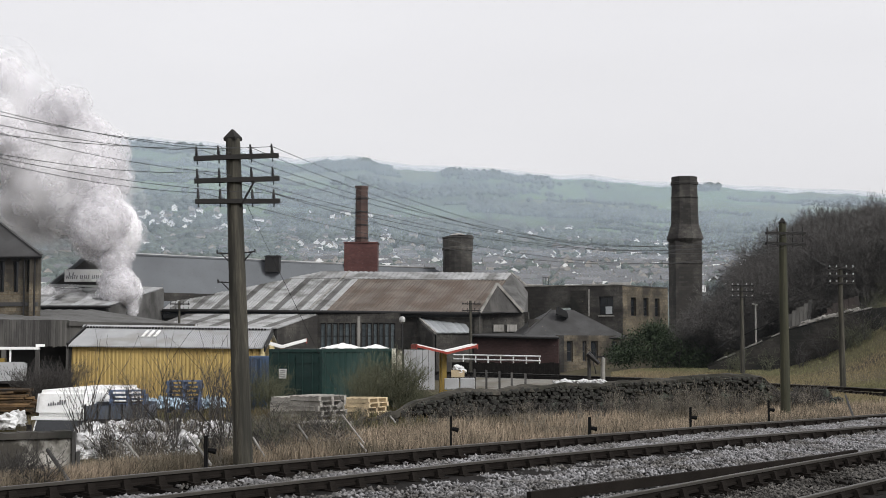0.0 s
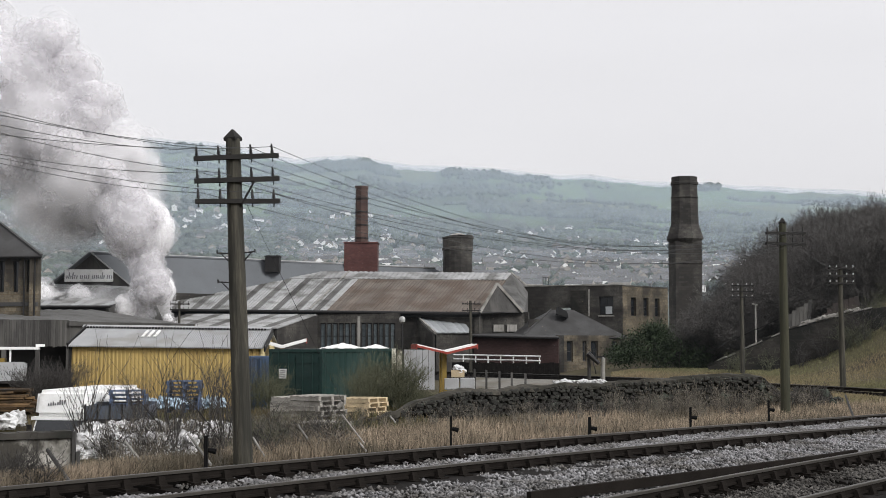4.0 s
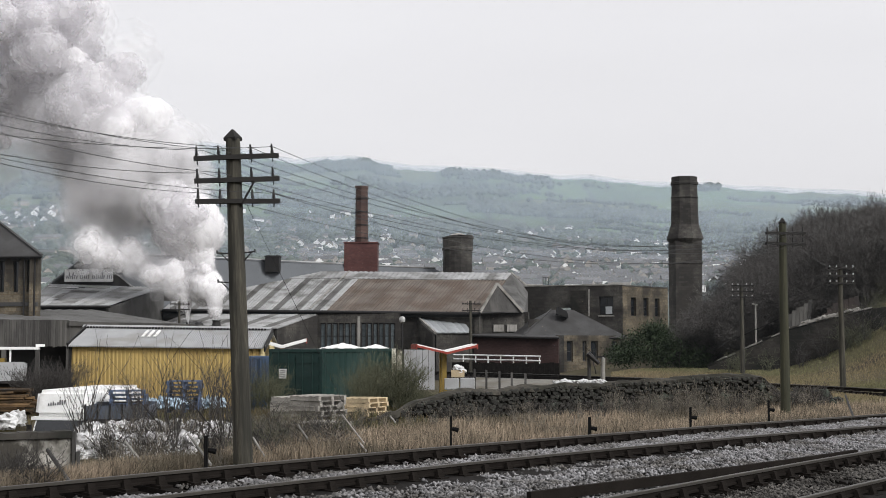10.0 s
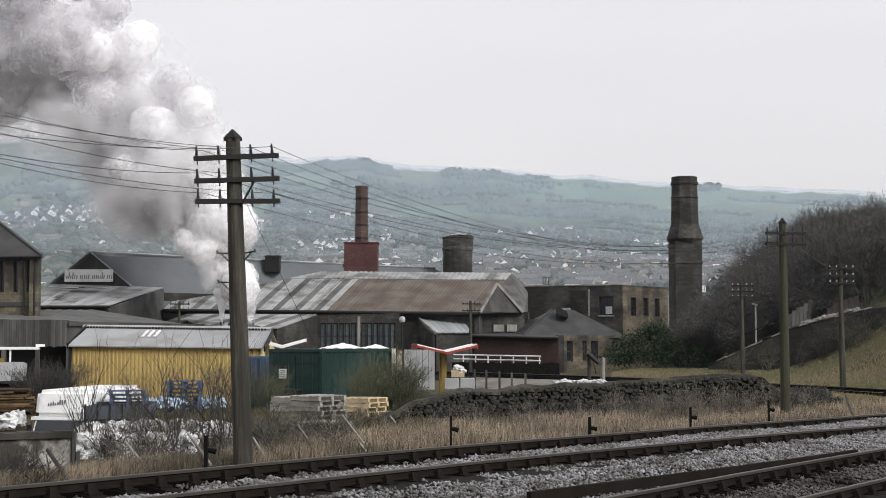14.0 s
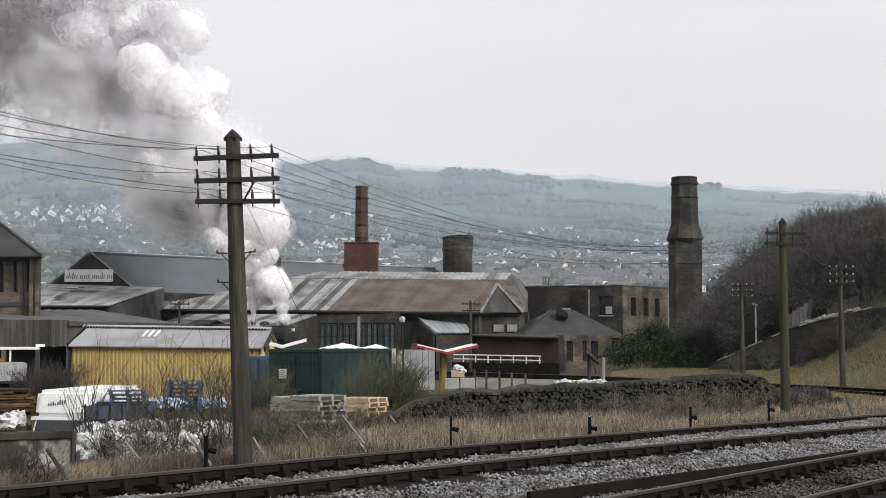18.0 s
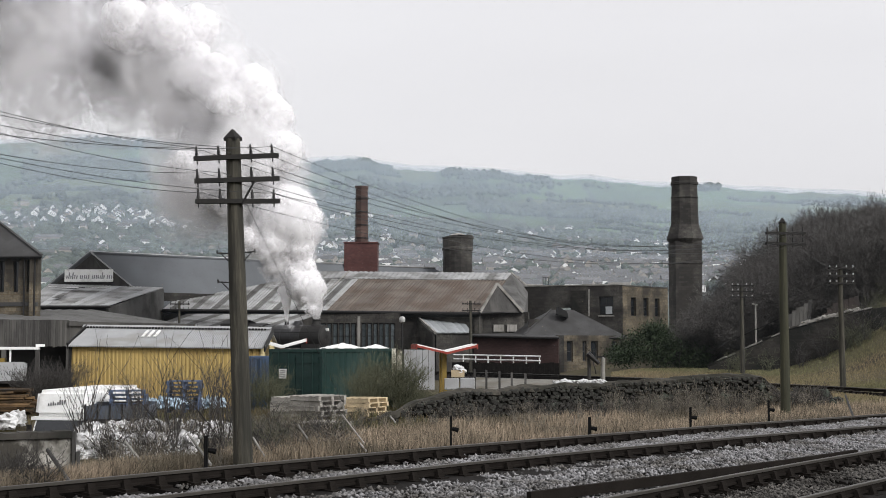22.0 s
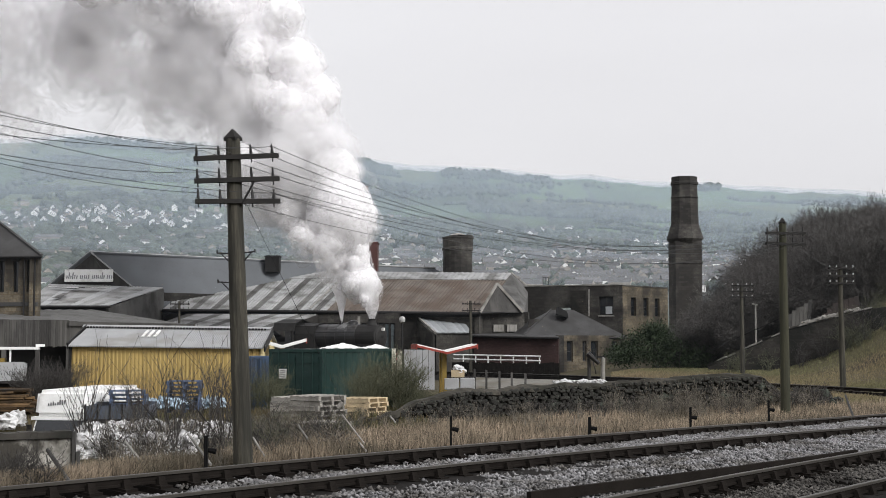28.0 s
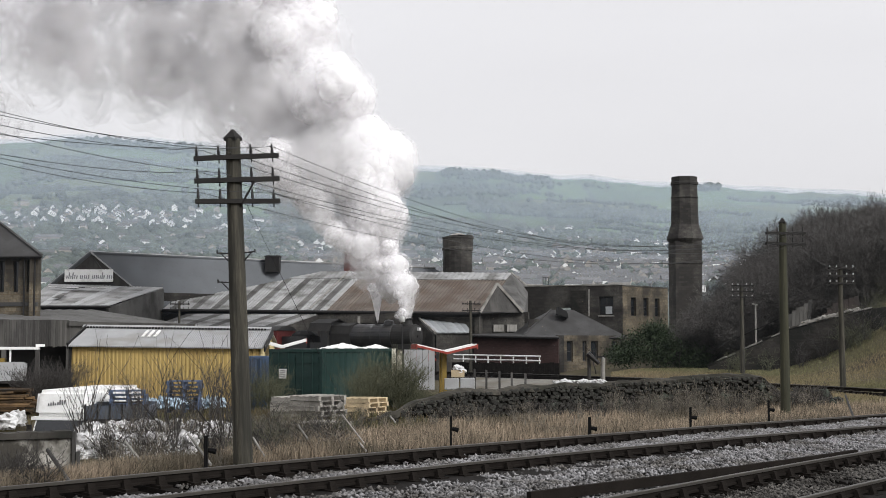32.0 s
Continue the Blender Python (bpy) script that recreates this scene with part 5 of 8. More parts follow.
def town():
    rng = random.Random(12)
    kinds = [far_house(9, 7, 5.2, 2.6, HOUSE_STONE, "small stone house with a slate roof on the hillside"),
             far_house(18, 8, 5.4, 2.8, HOUSE_STONE, "stone terrace with a slate roof on the hillside"),
             far_house(8, 9, 5.2, 4.0, HOUSE_WHITE, "white rendered house on the hillside"),
             far_house(14, 7, 4.6, 2.2, HOUSE_WHITE, "long white rendered house on the hillside"),
             far_house(30, 9, 6.4, 3.0, HOUSE_STONE, "long stone terrace row on the hillside")]
    places = []
    for row in range(14):
        y = 900 + row * 75
        for k in range(30):
            u = -0.34 + 0.68 * (k + rng.random()) / 30
            if row > 7 and (u > 0.14 or rng.random() < 0.35 + 0.07 * (row - 8)):
                continue
            if row > 9 and u > -0.06:
                continue
            if rng.random() < 0.2 or (u < -0.12 and y < 1560 and rng.random() < 0.5):
                continue
            places.append((u, y + rng.uniform(-32, 32)))
    rng.shuffle(places)
    for i, (u, y) in enumerate(places[:255]):
        x = u * y
        z = float(ground_z(x, y))
        c = rng.choices(range(5), (6, 5, 2, 1, 3))[0]
        m = Matrix.Translation((x, y, z)) @ Matrix.Rotation(rng.choice((0, 0, 0.3, -0.25, 1.4, 1.7)) + rng.uniform(-0.12, 0.12), 4, "Z")
        if i < 5:
            kinds[i].matrix_world = m
        else:
            copy_thing(kinds[c], m)
    # rows of white gabled terraces that stand out of the town
    for px, y, n, gap in ((-0.327, 1790, 7, 0.0125), (-0.322, 1700, 6, 0.0135), (-0.255, 1840, 5, 0.012), (-0.3, 1880, 6, 0.012), (-0.24, 1690, 4, 0.013), (0.1, 1650, 4, 0.0115), (0.143, 1640, 3, 0.012), (-0.105, 1450, 4, 0.012), (0.06, 1300, 3, 0.02)):
        for k in range(n):
            u = px + gap * k
            copy_thing(kinds[3 if 0.09 < px < 0.2 and k else 2], Matrix.Translation((u * y, y, float(ground_z(u * y, y)) + rng.uniform(-1, 1))) @ Matrix.Rotation((0.1 if 0.09 < px < 0.2 and k else 1.5) + rng.uniform(-0.15, 0.15), 4, "Z"))
    # the rest of the town, too small to tell apart
    walls, roofs, pale = bmesh.new(), bmesh.new(), bmesh.new()
    for k in range(1500):
        u, y = rng.uniform(-0.34, 0.34), 860 + 1150 * rng.random() ** 1.2
        if y > 1500 and (u > 0.1 or rng.random() < 0.5) or (u < -0.12 and y < 1560 and rng.random() < 0.5):
            continue
        x = u * y
        w, d, h, p = rng.uniform(5, 15), rng.uniform(5.5, 8), rng.uniform(4, 6), rng.uniform(2.6, 3.6)
        m = Matrix.Translation((x, y, float(ground_z(x, y)))) @ Matrix.Rotation(rng.choice((0, 0, 1.5)) + rng.uniform(-0.4, 0.4), 4, "Z")
        body = pale if rng.random() < 0.35 else walls
        box(body, -w / 2, w / 2, -d / 2, d / 2, -3, h, m)
        for s in (-1, 1):
            body.faces.new([body.verts.new(m @ Vector((s * (w / 2 + 0.02), y_, z_))) for y_, z_ in ((-d / 2, h), (d / 2, h), (0, h + p - 0.15))])
        v = [roofs.verts.new(m @ Vector(c)) for c in ((-w / 2, -d / 2, h), (w / 2, -d / 2, h), (w / 2, 0, h + p), (-w / 2, 0, h + p), (w / 2, d / 2, h), (-w / 2, d / 2, h))]
        roofs.faces.new(v[:4]), roofs.faces.new((v[3], v[2], v[4], v[5]))
    for bm, mt in ((walls, HOUSE_STONE), (pale, HOUSE_WHITE), (roofs, HOUSE_ROOF)):
        solid("distant_town", bm, mt, "small crowded houses of the far town", "town", "stuff")


town()


def blob_cloud(name, centres, sizes, material, seed, squash=0.8, label="", sub=1, rough=0.25):
    """Many small uneven clumps in one mesh."""
    rng = np.random.default_rng(seed)
    b = bmesh.new()
    bmesh.ops.create_icosphere(b, subdivisions=sub, radius=1)
    base = np.array([v.co[:] for v in b.verts])
    tri = np.array([[v.index for v in f.verts] for f in b.faces])
    b.free()
    n = len(centres)
    v = base[None] * (1 + rng.normal(0, rough, (n, len(base), 1)))
    v = v * (np.asarray(sizes)[:, None, None]) * np.array([1, 1, squash]) + np.asarray(centres)[:, None, :]
    f = (tri[None] + len(base) * np.arange(n)[:, None, None]).reshape(-1, 3)
    ob = new(name, mesh_np(name, v.reshape(-1, 3), f, material))
    return tagged(ob, label, "woodland", kind="stuff")


def woods():
    rng = np.random.default_rng(8)
    cs, ss = [], []  # centres and sizes

    def scatter(u0, u1, y0, y1, n, size, clump=0):
        u, y = rng.uniform(u0, u1, n), rng.uniform(y0, y1, n)
        if clump:
            keep = wobble(u * 1000, y * 0.45, 0.012, clump) + 0.5 * wobble(u * 3000, y * 2, 0.02, clump + 1) > 0.42
            u, y = u[keep], y[keep]
        x = u * y
        z = ground_z(x, y)
        s = size * rng.uniform(0.6, 1.3, len(u))
        cs.append(np.stack([x, y, z + s * 0.7], -1))
        ss.append(s)

    scatter(-0.36, 0.36, 860, 1900, 12000, 3.4)
    scatter(-0.36, -0.11, 1000, 1580, 2000, 4.5)
    scatter(-0.36, 0.36, 1450, 2850, 8000, 6.0, 1.0)
    scatter(-0.36, 0.36, 2800, 2930, 900, 4.5, 3.0)
    scatter(-0.095, -0.04, 2800, 2940, 900, 6)
    scatter(-0.28, -0.18, 2850, 2970, 260, 6)
    scatter(0.02, 0.2, 2160, 2330, 1200, 6)
    for k in range(46):
        u0, y0, du, dy = rng.uniform(-0.36, 0.3), rng.uniform(1750, 2880), rng.uniform(0.03, 0.11), rng.uniform(-150, 150) if k % 2 else rng.uniform(-25, 25)
        n = int(90 * du / 0.07)
        f = rng.random(n)
        u, y = u0 + du * f, np.minimum(y0 + dy * f, 2900)
        sz = rng.uniform(2.2, 5.5, n)
        cs.append(np.stack([u * y, y, ground_z(u * y, y) + sz * 0.7], -1))
        ss.append(sz)
    scatter(-0.31, -0.22, 2350, 2650, 1800, 6)
    scatter(-0.05, 0.06, 1750, 1950, 900, 6)
    scatter(0.02, 0.34, 2840, 2930, 420, 4.2, 5.0)
    scatter(0.185, 0.205, 2900, 2985, 70, 7)
    scatter(0.0, 0.08, 2850, 2970, 200, 6)
    blob_cloud("far_woods", np.concatenate(cs), np.concatenate(ss), TREE_FAR, 5, 0.9, "distant leafless woods and hedges on the valley side")


woods()


# ---- the yard ----
def yellow_shed():
    ob = thing("yellow_shed", "long yellow ribbed-steel shed with a pale low-pitched roof", "shed")
    x0, x1 = -16.94, -8.29
    yl, yr, dep = 62.0, 61.4, 5.6
    z0, zl, zr = -1.0, 1.77, 1.67
    n = 24
    for i in range(n):
        bm = bmesh.new()
        a, b = Vector((x0, yl)).lerp(Vector((x1, yr)), i / n), Vector((x0, yl)).lerp(Vector((x1, yr)), (i + 1) / n)
        prof = [(0, 0), (0.12, 0), (0.2, -0.022), (0.42, -0.022), (0.5, 0), (0.62, 0), (0.7, -0.022), (0.92, -0.022), (1.0, 0)]
        lo = [bm.verts.new((*(a.lerp(b, f) + Vector((0, o))), z0)) for f, o in prof]
        hi = [bm.verts.new((*(a.lerp(b, f) + Vector((0, o))), zl + (zr - zl) * (i + f) / n - 0.02)) for f, o in prof]
        for k in range(len(prof) - 1):
            bm.faces.new((lo[k], lo[k + 1], hi[k + 1], hi[k]))
        part("wall_panel", bm, YELLOW, ob)
    part("wall", bwall((x0 + 0.02, yl + 0.05), (x1, yr + 0.05), z0, zr - 0.05, t=0.1), VOID, ob)
    part("corner_trim", bbox(x0 - 0.1, x0 + 0.02, yl - 0.08, yl + 0.05, z0, zl - 0.03), IRON, ob)
    rz = 2.65
    for px, sign in ((x0, -1), (x1, 1)):
        y = yl if sign < 0 else yr
        part("gable", prism(bmesh.new(), ((px, y, z0), (px, y, zl - 0.06), (px, y + dep / 2, rz - 0.12), (px, y + dep, zl - 0.06), (px, y + dep, z0)), (0.1 * -sign, 0, 0)), VOID if sign < 0 else CREAM, ob)
    part("wall", bwall((x1, yr + dep), (x0, yl + dep), z0, zl - 0.05, t=0.1), YELLOW, ob)
    o = 0.2
    sheet_roof(ob, (x0 - o, yl + dep / 2, rz), (x1 + o, yr + dep / 2, rz - 0.12), (x1 + o, yr - 0.25, zr), (x0 - o, yl - 0.25, zl), 20, lambda i: SHEET_PALE, 0.03, 5, lift=0.05)
    sheet_roof(ob, (x0 - o, yl + dep / 2, rz), (x1 + o, yr + dep / 2, rz - 0.12), (x1 + o, yr + dep + 0.25, zr), (x0 - o, yl + dep + 0.25, zl), 10, lambda i: SHEET_PALE, 0.03, 5)
    part("ridge_cap", slab(bmesh.new(), ((x0 - o, yl + dep / 2 - 0.25, rz + 0.05), (x1 + o, yr + dep / 2 - 0.25, rz - 0.07), (x1 + o, yr + dep / 2, rz + 0.02), (x0 - o, yl + dep / 2, rz + 0.14)), 0.03), SHEET_PALE, ob)
    # dark boxes in place of shade in the corrugation gaps under the ridge cap
    for i in range(58):
        f = (i + 0.5) / 58
        x = x0 + (x1 - x0) * f
        part("ridge_gap_shade", bbox(x - 0.05, x + 0.05, yl + dep / 2 - 0.6 * f - 0.275, yl + dep / 2 - 0.6 * f - 0.255, rz - 0.12 * f - 0.03, rz - 0.12 * f + 0.06), IRON, ob)
    for a, b in (((-17.05, 61.7, 1.77), (-16.98, 64.8, 2.67)), ((-8.02, 61.1, 1.65), (-8.04, 64.2, 2.45))):
        beam(ob, "bargeboard", a, b, 0.06, 0.28, IRON)
    for k in range(3):
        beam(ob, "roof_light", Vector((-13.91, 62.9, 2.13)) + Vector((0.28 * k, 0, 0.08)), Vector((-13.87, 63.9, 2.42)) + Vector((0.28 * k, 0, 0.08)), 0.12, 0.05, WHITE)


yellow_shed()


def container(origin, turn, length, width, height, paint, label, doors=True):
    """A steel shipping container: posts, rails, ribbed sides and a barred door end at its near end."""
    ob = thing("shipping_container", label, "container", Matrix.Translation(origin) @ Matrix.Rotation(turn, 4, "Z"))
    for x in (0, -width + 0.12):
        for y in (0, length - 0.12):
            part("corner_post", bbox(x - 0.12 if x == 0 else x - 0.12, x if x == 0 else x, y, y + 0.12, 0, height), paint, ob)
    for z in (0, height - 0.12):
        part("end_rail", bbox(-width + 0.12, -0.12, 0, 0.1, z, z + 0.12), paint, ob)
        part("side_rail", bbox(-0.1, 0, 0.12, length - 0.12, z, z + 0.12), paint, ob)
        part("side_rail", bbox(-width, -width + 0.1, 0.12, length - 0.12, z, z + 0.12), paint, ob)
    for x, s in ((-0.03, 1), (-width + 0.03, -1)):
        bm = bmesh.new()
        n = int(length / 0.14)
        lo, hi = [], []
        for i in range(n + 1):
            o = x - s * (0.045 if (i // 2) % 2 else 0.0)
            y = 0.12 + (length - 0.24) * i / n
            lo.append(bm.verts.new((o, y, 0.12)))
            hi.append(bm.verts.new((o, y, height - 0.12)))
        for i in range(n):
            bm.faces.new((lo[i], lo[i + 1], hi[i + 1], hi[i]))
        part("ribbed_side", bm, paint, ob)
    part("end_panel", bbox(-width + 0.1, -0.1, length - 0.06, length - 0.02, 0.1, height - 0.1), paint, ob)
    part("roof", bbox(-width + 0.02, -0.02, 0.02, length - 0.02, height - 0.03, height + 0.004), paint, ob)
    part("floor", bbox(-width + 0.1, -0.1, 0.1, length - 0.1, 0.05, 0.12), IRON, ob)
    for k in range(2):
        xa = -width / 2 + (0.01 if k else -width / 2 + 0.13)
        xb = xa + width / 2 - 0.14
        d = part("door", bbox(xa, xb, 0.03, 0.07, 0.13, height - 0.13), paint, ob)
        for j in range(4):
            z = 0.3 + j * 0.55
            part("door_rib", bbox(xa + 0.05, xb - 0.05, 0.0, 0.03, z, z + 0.22), paint, d)
        for f in (0.3, 0.72):
            part("locking_bar", bcyl((xa + (xb - xa) * f, -0.02, 0.05), (xa + (xb - xa) * f, -0.02, height - 0.05), 0.018, n=8), paint, d)
    return ob


green = container((-4.7, 53, -0.82), -0.433, 6.06, 2.44, 2.5, GREEN_STEEL, "dark green steel shipping container with a barred door end")
notice = part("notice", bbox(-1.95, -1.6, -0.035, -0.028, 1.35, 1.72), WHITE, green, "small white notice")
for z in (1.42, 1.5, 1.58, 1.65):
    part("print_line", bbox(-1.9, -1.66, -0.042, -0.036, z, z + 0.03), PRINT, notice)
container((-7.23, 56.5, -1.06), 0.06, 3.0, 0.95, 2.42, BLUE_STEEL, "narrow faded blue steel store beside the shed")


def tarp(pts, h, label, seed):
    """A crumpled white sheet over a low heap."""
    rng = random.Random(seed)
    bm = bmesh.new()
    bmesh.ops.create_grid(bm, x_segments=14, y_segments=8, size=0.5)
    a, b, c = (Vector(p) for p in pts)
    for v in bm.verts:
        u, w = v.co.x + 0.5, v.co.y + 0.5
        k = max(0, 1 - abs(u - 0.5) * 2) ** 0.8 * max(0, 1 - (abs(w - 0.5) * 2) ** 2)
        v.co = a + (b - a) * u + (c - a) * w + Vector((0, 0, h * k + rng.uniform(0, 0.05)))
    for f in list(bm.faces):
        f.smooth = False
    bmesh.ops.solidify(bm, geom=bm.faces[:], thickness=0.03)
    solid("white_tarpaulin", bm, WHITE, label, "tarpaulin")


tarp(((-4.91, 54.2, 1.71), (-3.6, 56.2, 1.7), (-4.8, 58, 1.69)), 0.2, "crumpled white tarpaulin over a heap on the green container", 1)
tarp(((-3.39, 56.6, 1.7), (-2.51, 58, 1.69), (-3.25, 58.4, 1.69)), 0.14, "white plastic sheet on the container roof", 2)


def canopy(m, half, label, edge=RED, post=True):
    """A butterfly canopy: white top, red edge, yellow post."""
    ob = thing("forecourt_canopy", label, "canopy", m)
    for s in (-1, 1):
        part("roof_leaf", slab(bmesh.new(), ((0, -0.9, 0.0), (s * half, -0.9, 0.32), (s * half, 0.9, 0.32), (0, 0.9, 0.0)), 0.05), WHITE, ob, "white roof leaf")
        part("fascia", slab(bmesh.new(), ((0, -0.96, -0.05), (s * half, -0.96, 0.27), (s * half, -0.9, 0.27), (0, -0.9, -0.05)), 0.1), edge, ob)
        part("edge", bbox(s * half - 0.03, s * half + 0.03, -0.93, 0.93, 0.08, 0.31), RED, ob)
    if post:
        part("post", bbox(-0.1, 0.1, -0.1, 0.1, -2.0, -0.05), YELLOW_POST, ob, "yellow post")
        part("post", bbox(-0.1, 0.1, 0.7, 0.9, -2.0, -0.05), YELLOW_POST, ob)
    return ob


canopy(Matrix.Translation((0.05, 62, 1.56)) @ Matrix.Rotation(0.15, 4, "Z"), 1.38, "butterfly canopy with white top, red edge and yellow post")
canopy(Matrix.Translation((-7.58, 64, 1.81)) @ Matrix.Rotation(0.1, 4, "Z"), 1.15, "white butterfly canopy with red ends behind the green container", WHITE)


CREAM_WHITE = mat("flaking_cream_paint", (0.5, 0.48, 0.4), 0.3, 3, 15, 0.8, 0, 0.3, (0.14, 0.12, 0.09), 0.4)


def yard_clutter():
    g = thing("gatepost", "tall flaking cream gatepost", "post")
    part("shaft", bbox(-0.09, 0.09, -0.09, 0.09, -0.2, 2.0, m=Matrix.Translation((-2.11, 58.5, -0.32))), CREAM_WHITE, g)
    part("shaft", bbox(-0.1, 0.1, -0.1, 0.1, -0.2, 2.0, m=Matrix.Translation((-1.83, 57.5, -0.4))), CREAM_WHITE, g)
    bd = thing("white_hoarding", "pale grey boarded hoarding behind the gateposts", "fence")
    for k in range(5):
        p = Vector((-1.89, 66, 0.61)) + Vector((k * 0.3, 0, 0))
        part("panel", bbox(p.x, p.x + 0.285, p.y, p.y + 0.04, -0.35, 1.59), SHEET_PALE, bd)
    for x in (712, 764):
        part("post", bcyl((-1.97, 66.1, -0.35) if x == 712 else (-0.55, 66.1, -0.35), (-1.98, 66.1, 1.64) if x == 712 else (-0.55, 66.1, 1.64), 0.05, n=6), IRON, bd)
    lamp = thing("globe_lamp", "round white globe lamp on a slim post", "street lamp")
    part("post", bcyl((-2.51, 84, 0.75), (-2.52, 84, 3.15), 0.06, 0.04, n=8), IRON, lamp)
    part("globe", lathe(bmesh.new(), [(0.05, -0.2), (0.16, -0.15), (0.2, 0), (0.16, 0.14), (0.05, 0.2)], 14, Matrix.Translation((-2.52, 84, 3.33))), CERAMIC, lamp)
    # concrete blocks and a bagged pallet beside the canopy
    for k in range(2):
        p = Vector((0.06, 56, 0.0)) + Vector((k * 0.65, 0, 0))
        b = bbox(p.x, p.x + 0.6, p.y, p.y + 0.5, p.z, p.z + 0.46 + 0.02 * k)
        bmesh.ops.bevel(b, geom=b.edges[:], offset=0.02, segments=1, affect="EDGES")
        solid("concrete_block", b, SHEET_PALE, "pale grey concrete block beside the canopy", "block", group="concrete blocks")
    b = bbox(0, 0.55, 0, 0.5, 0, 0.3, m=Matrix.Translation((0.35, 57, 0.49)))
    solid("wooden_crate", b, PALLET_NEW, "small pale wooden crate on the blocks", "crate")
    sack(Vector((0.67, 57.2, 0.79)), 0.26, BAG_WHITE, "white sack on the wooden crate")


def sack(p, r, material, label, squash=0.7, seed=None):
    rng = random.Random(seed if seed is not None else round(p.x * 100))
    bm = bmesh.new()
    bmesh.ops.create_icosphere(bm, subdivisions=3, radius=1)
    off = Vector((rng.random() * 50, rng.random() * 50, 0))
    for v in bm.verts:
        k = 0.95 + 0.5 * noise.noise(v.co * 1.7 + off) + 0.45 * noise.noise(v.co * 4.0 + off) + 0.25 * noise.noise(v.co * 9.0 + off)
        v.co = Vector((v.co.x * r * k, v.co.y * r * k, max(v.co.z * r * squash * k, -r * squash * 0.75))) + p
    stone = material == CONCRETE
    return solid("stone" if stone else "sack", bm, material, label, "stone" if stone else "sack", group="loose stones" if stone else "white sacks in the yard", smooth=False)


yard_clutter()
for (px, py), top, d in zip(((1.38, 59.4), (1.88, 59), (2.43, 58.6), (2.94, 58.2), (3.5, 57.8)), (653, 655, 657, 659, 661), (59.4, 59, 58.6, 58.2, 57.8)):
    ob = thing("fence_post", "square weathered timber fence post at the paved edge", "post", group="posts along the paved edge")
    z1 = 2 - (top - 604) / 2400 * d
    part("shaft", bbox(px - 0.045, px + 0.045, d - 0.045, d + 0.045, -0.75, z1), BOARD_GREY, ob)
EDGE_STONE = mat("stained_concrete_edge", (0.17, 0.162, 0.145), 0.3, 0.8, 10, 0.95, 0, 0.4, (0.1, 0.088, 0.062), 0.45)
kerb = thing("concrete_edge", "pale concrete edging along the raised track", "kerb", kind="structure")
part("slab", slab(bmesh.new(), ((1.48, 66, 0.25), (4.79, 62, 0.26), (8.81, 55, 0.32), (8.49, 53, 0.27), (4.51, 57, 0.07), (1.34, 60, -0.18)), 0.3), EDGE_STONE, kerb)
for k in range(9):
    p = Vector((4.79, 57.5, 0.21)).lerp(Vector((6.46, 56, 0.26)), k / 8)
    sack(p + Vector((0, 0.3 * (k % 2), 0.05)), 0.17 + 0.05 * (k % 3), BAG_WHITE, "flat white sack on the concrete edge", 0.45)

# black timbers added to make the dark band along the railway's side
side = thing("sleeper_wall", "low black timber wall added along the dark side of the railway", "wall", kind="structure")
a_, b_ = Vector((2.33, 92, -0.13)), Vector((11.86, 75, -0.11))
for k in range(26):
    p, q = a_.lerp(b_, k / 26), a_.lerp(b_, (k + 0.985) / 26)
    for r in range(2):
        part("timber", bwall(p, q, -0.75 + 0.28 * r, -0.48 + 0.28 * r, t=0.15), SLEEPER, side)

# made-up black boards stand in for the dark band, partly shadow, below the railing
fence = thing("timber_fence", "low black boards added for the dark band below the railing", "fence")
a_, b_ = Vector((0.67, 101, 0.08)), Vector((8.3, 97, 0.15))
for k in range(22):
    p, q = a_.lerp(b_, k / 22), a_.lerp(b_, (k + 0.97) / 22)
    part("board", bwall(p, q, -0.7, 0.42 + 0.03 * (k % 3), t=0.05), SLEEPER, fence)

rail_w = thing("white_railing", "white-painted tubular safety railing beside the line", "railing")
for k in range(7):
    p = Vector((1.44, 96, 0.33)).lerp(Vector((6.53, 92, 0.25)), k / 6)
    part("post", bcyl(p + Vector((0, 0, 0.2)), p + Vector((0, 0, 0.75)), 0.045, n=8), WHITE, rail_w)
for dz in (0.72, 0.42):
    part("rail", bcyl(Vector((0.76, 96.6, 0.32)) + Vector((0, 0, dz)), Vector((6.6, 91.9, 0.25)) + Vector((0, 0, dz)), 0.05, n=8), WHITE, rail_w)

post = thing("water_crane", "pale slim post with a dark bent arm beside the line", "post")
part("post", bcyl((8.8, 75, -0.67), (8.82, 75, 1.13), 0.14, 0.12, n=10), CONCRETE, post)
part("head", bbox(-0.22, 0.22, -0.1, 0.1, -0.06, 0.06, m=Matrix.Translation((8.72, 75, 1.13))), IRON, post)
part("arm", bcyl((7.98, 75, 1.32), (8.6, 75, 0.76), 0.16, 0.1, n=8), IRON, post)
part("mast", bcyl((8.09, 75.3, -0.12), (8.07, 75.3, 1.25), 0.1, n=8), BOARD_GREY, post)


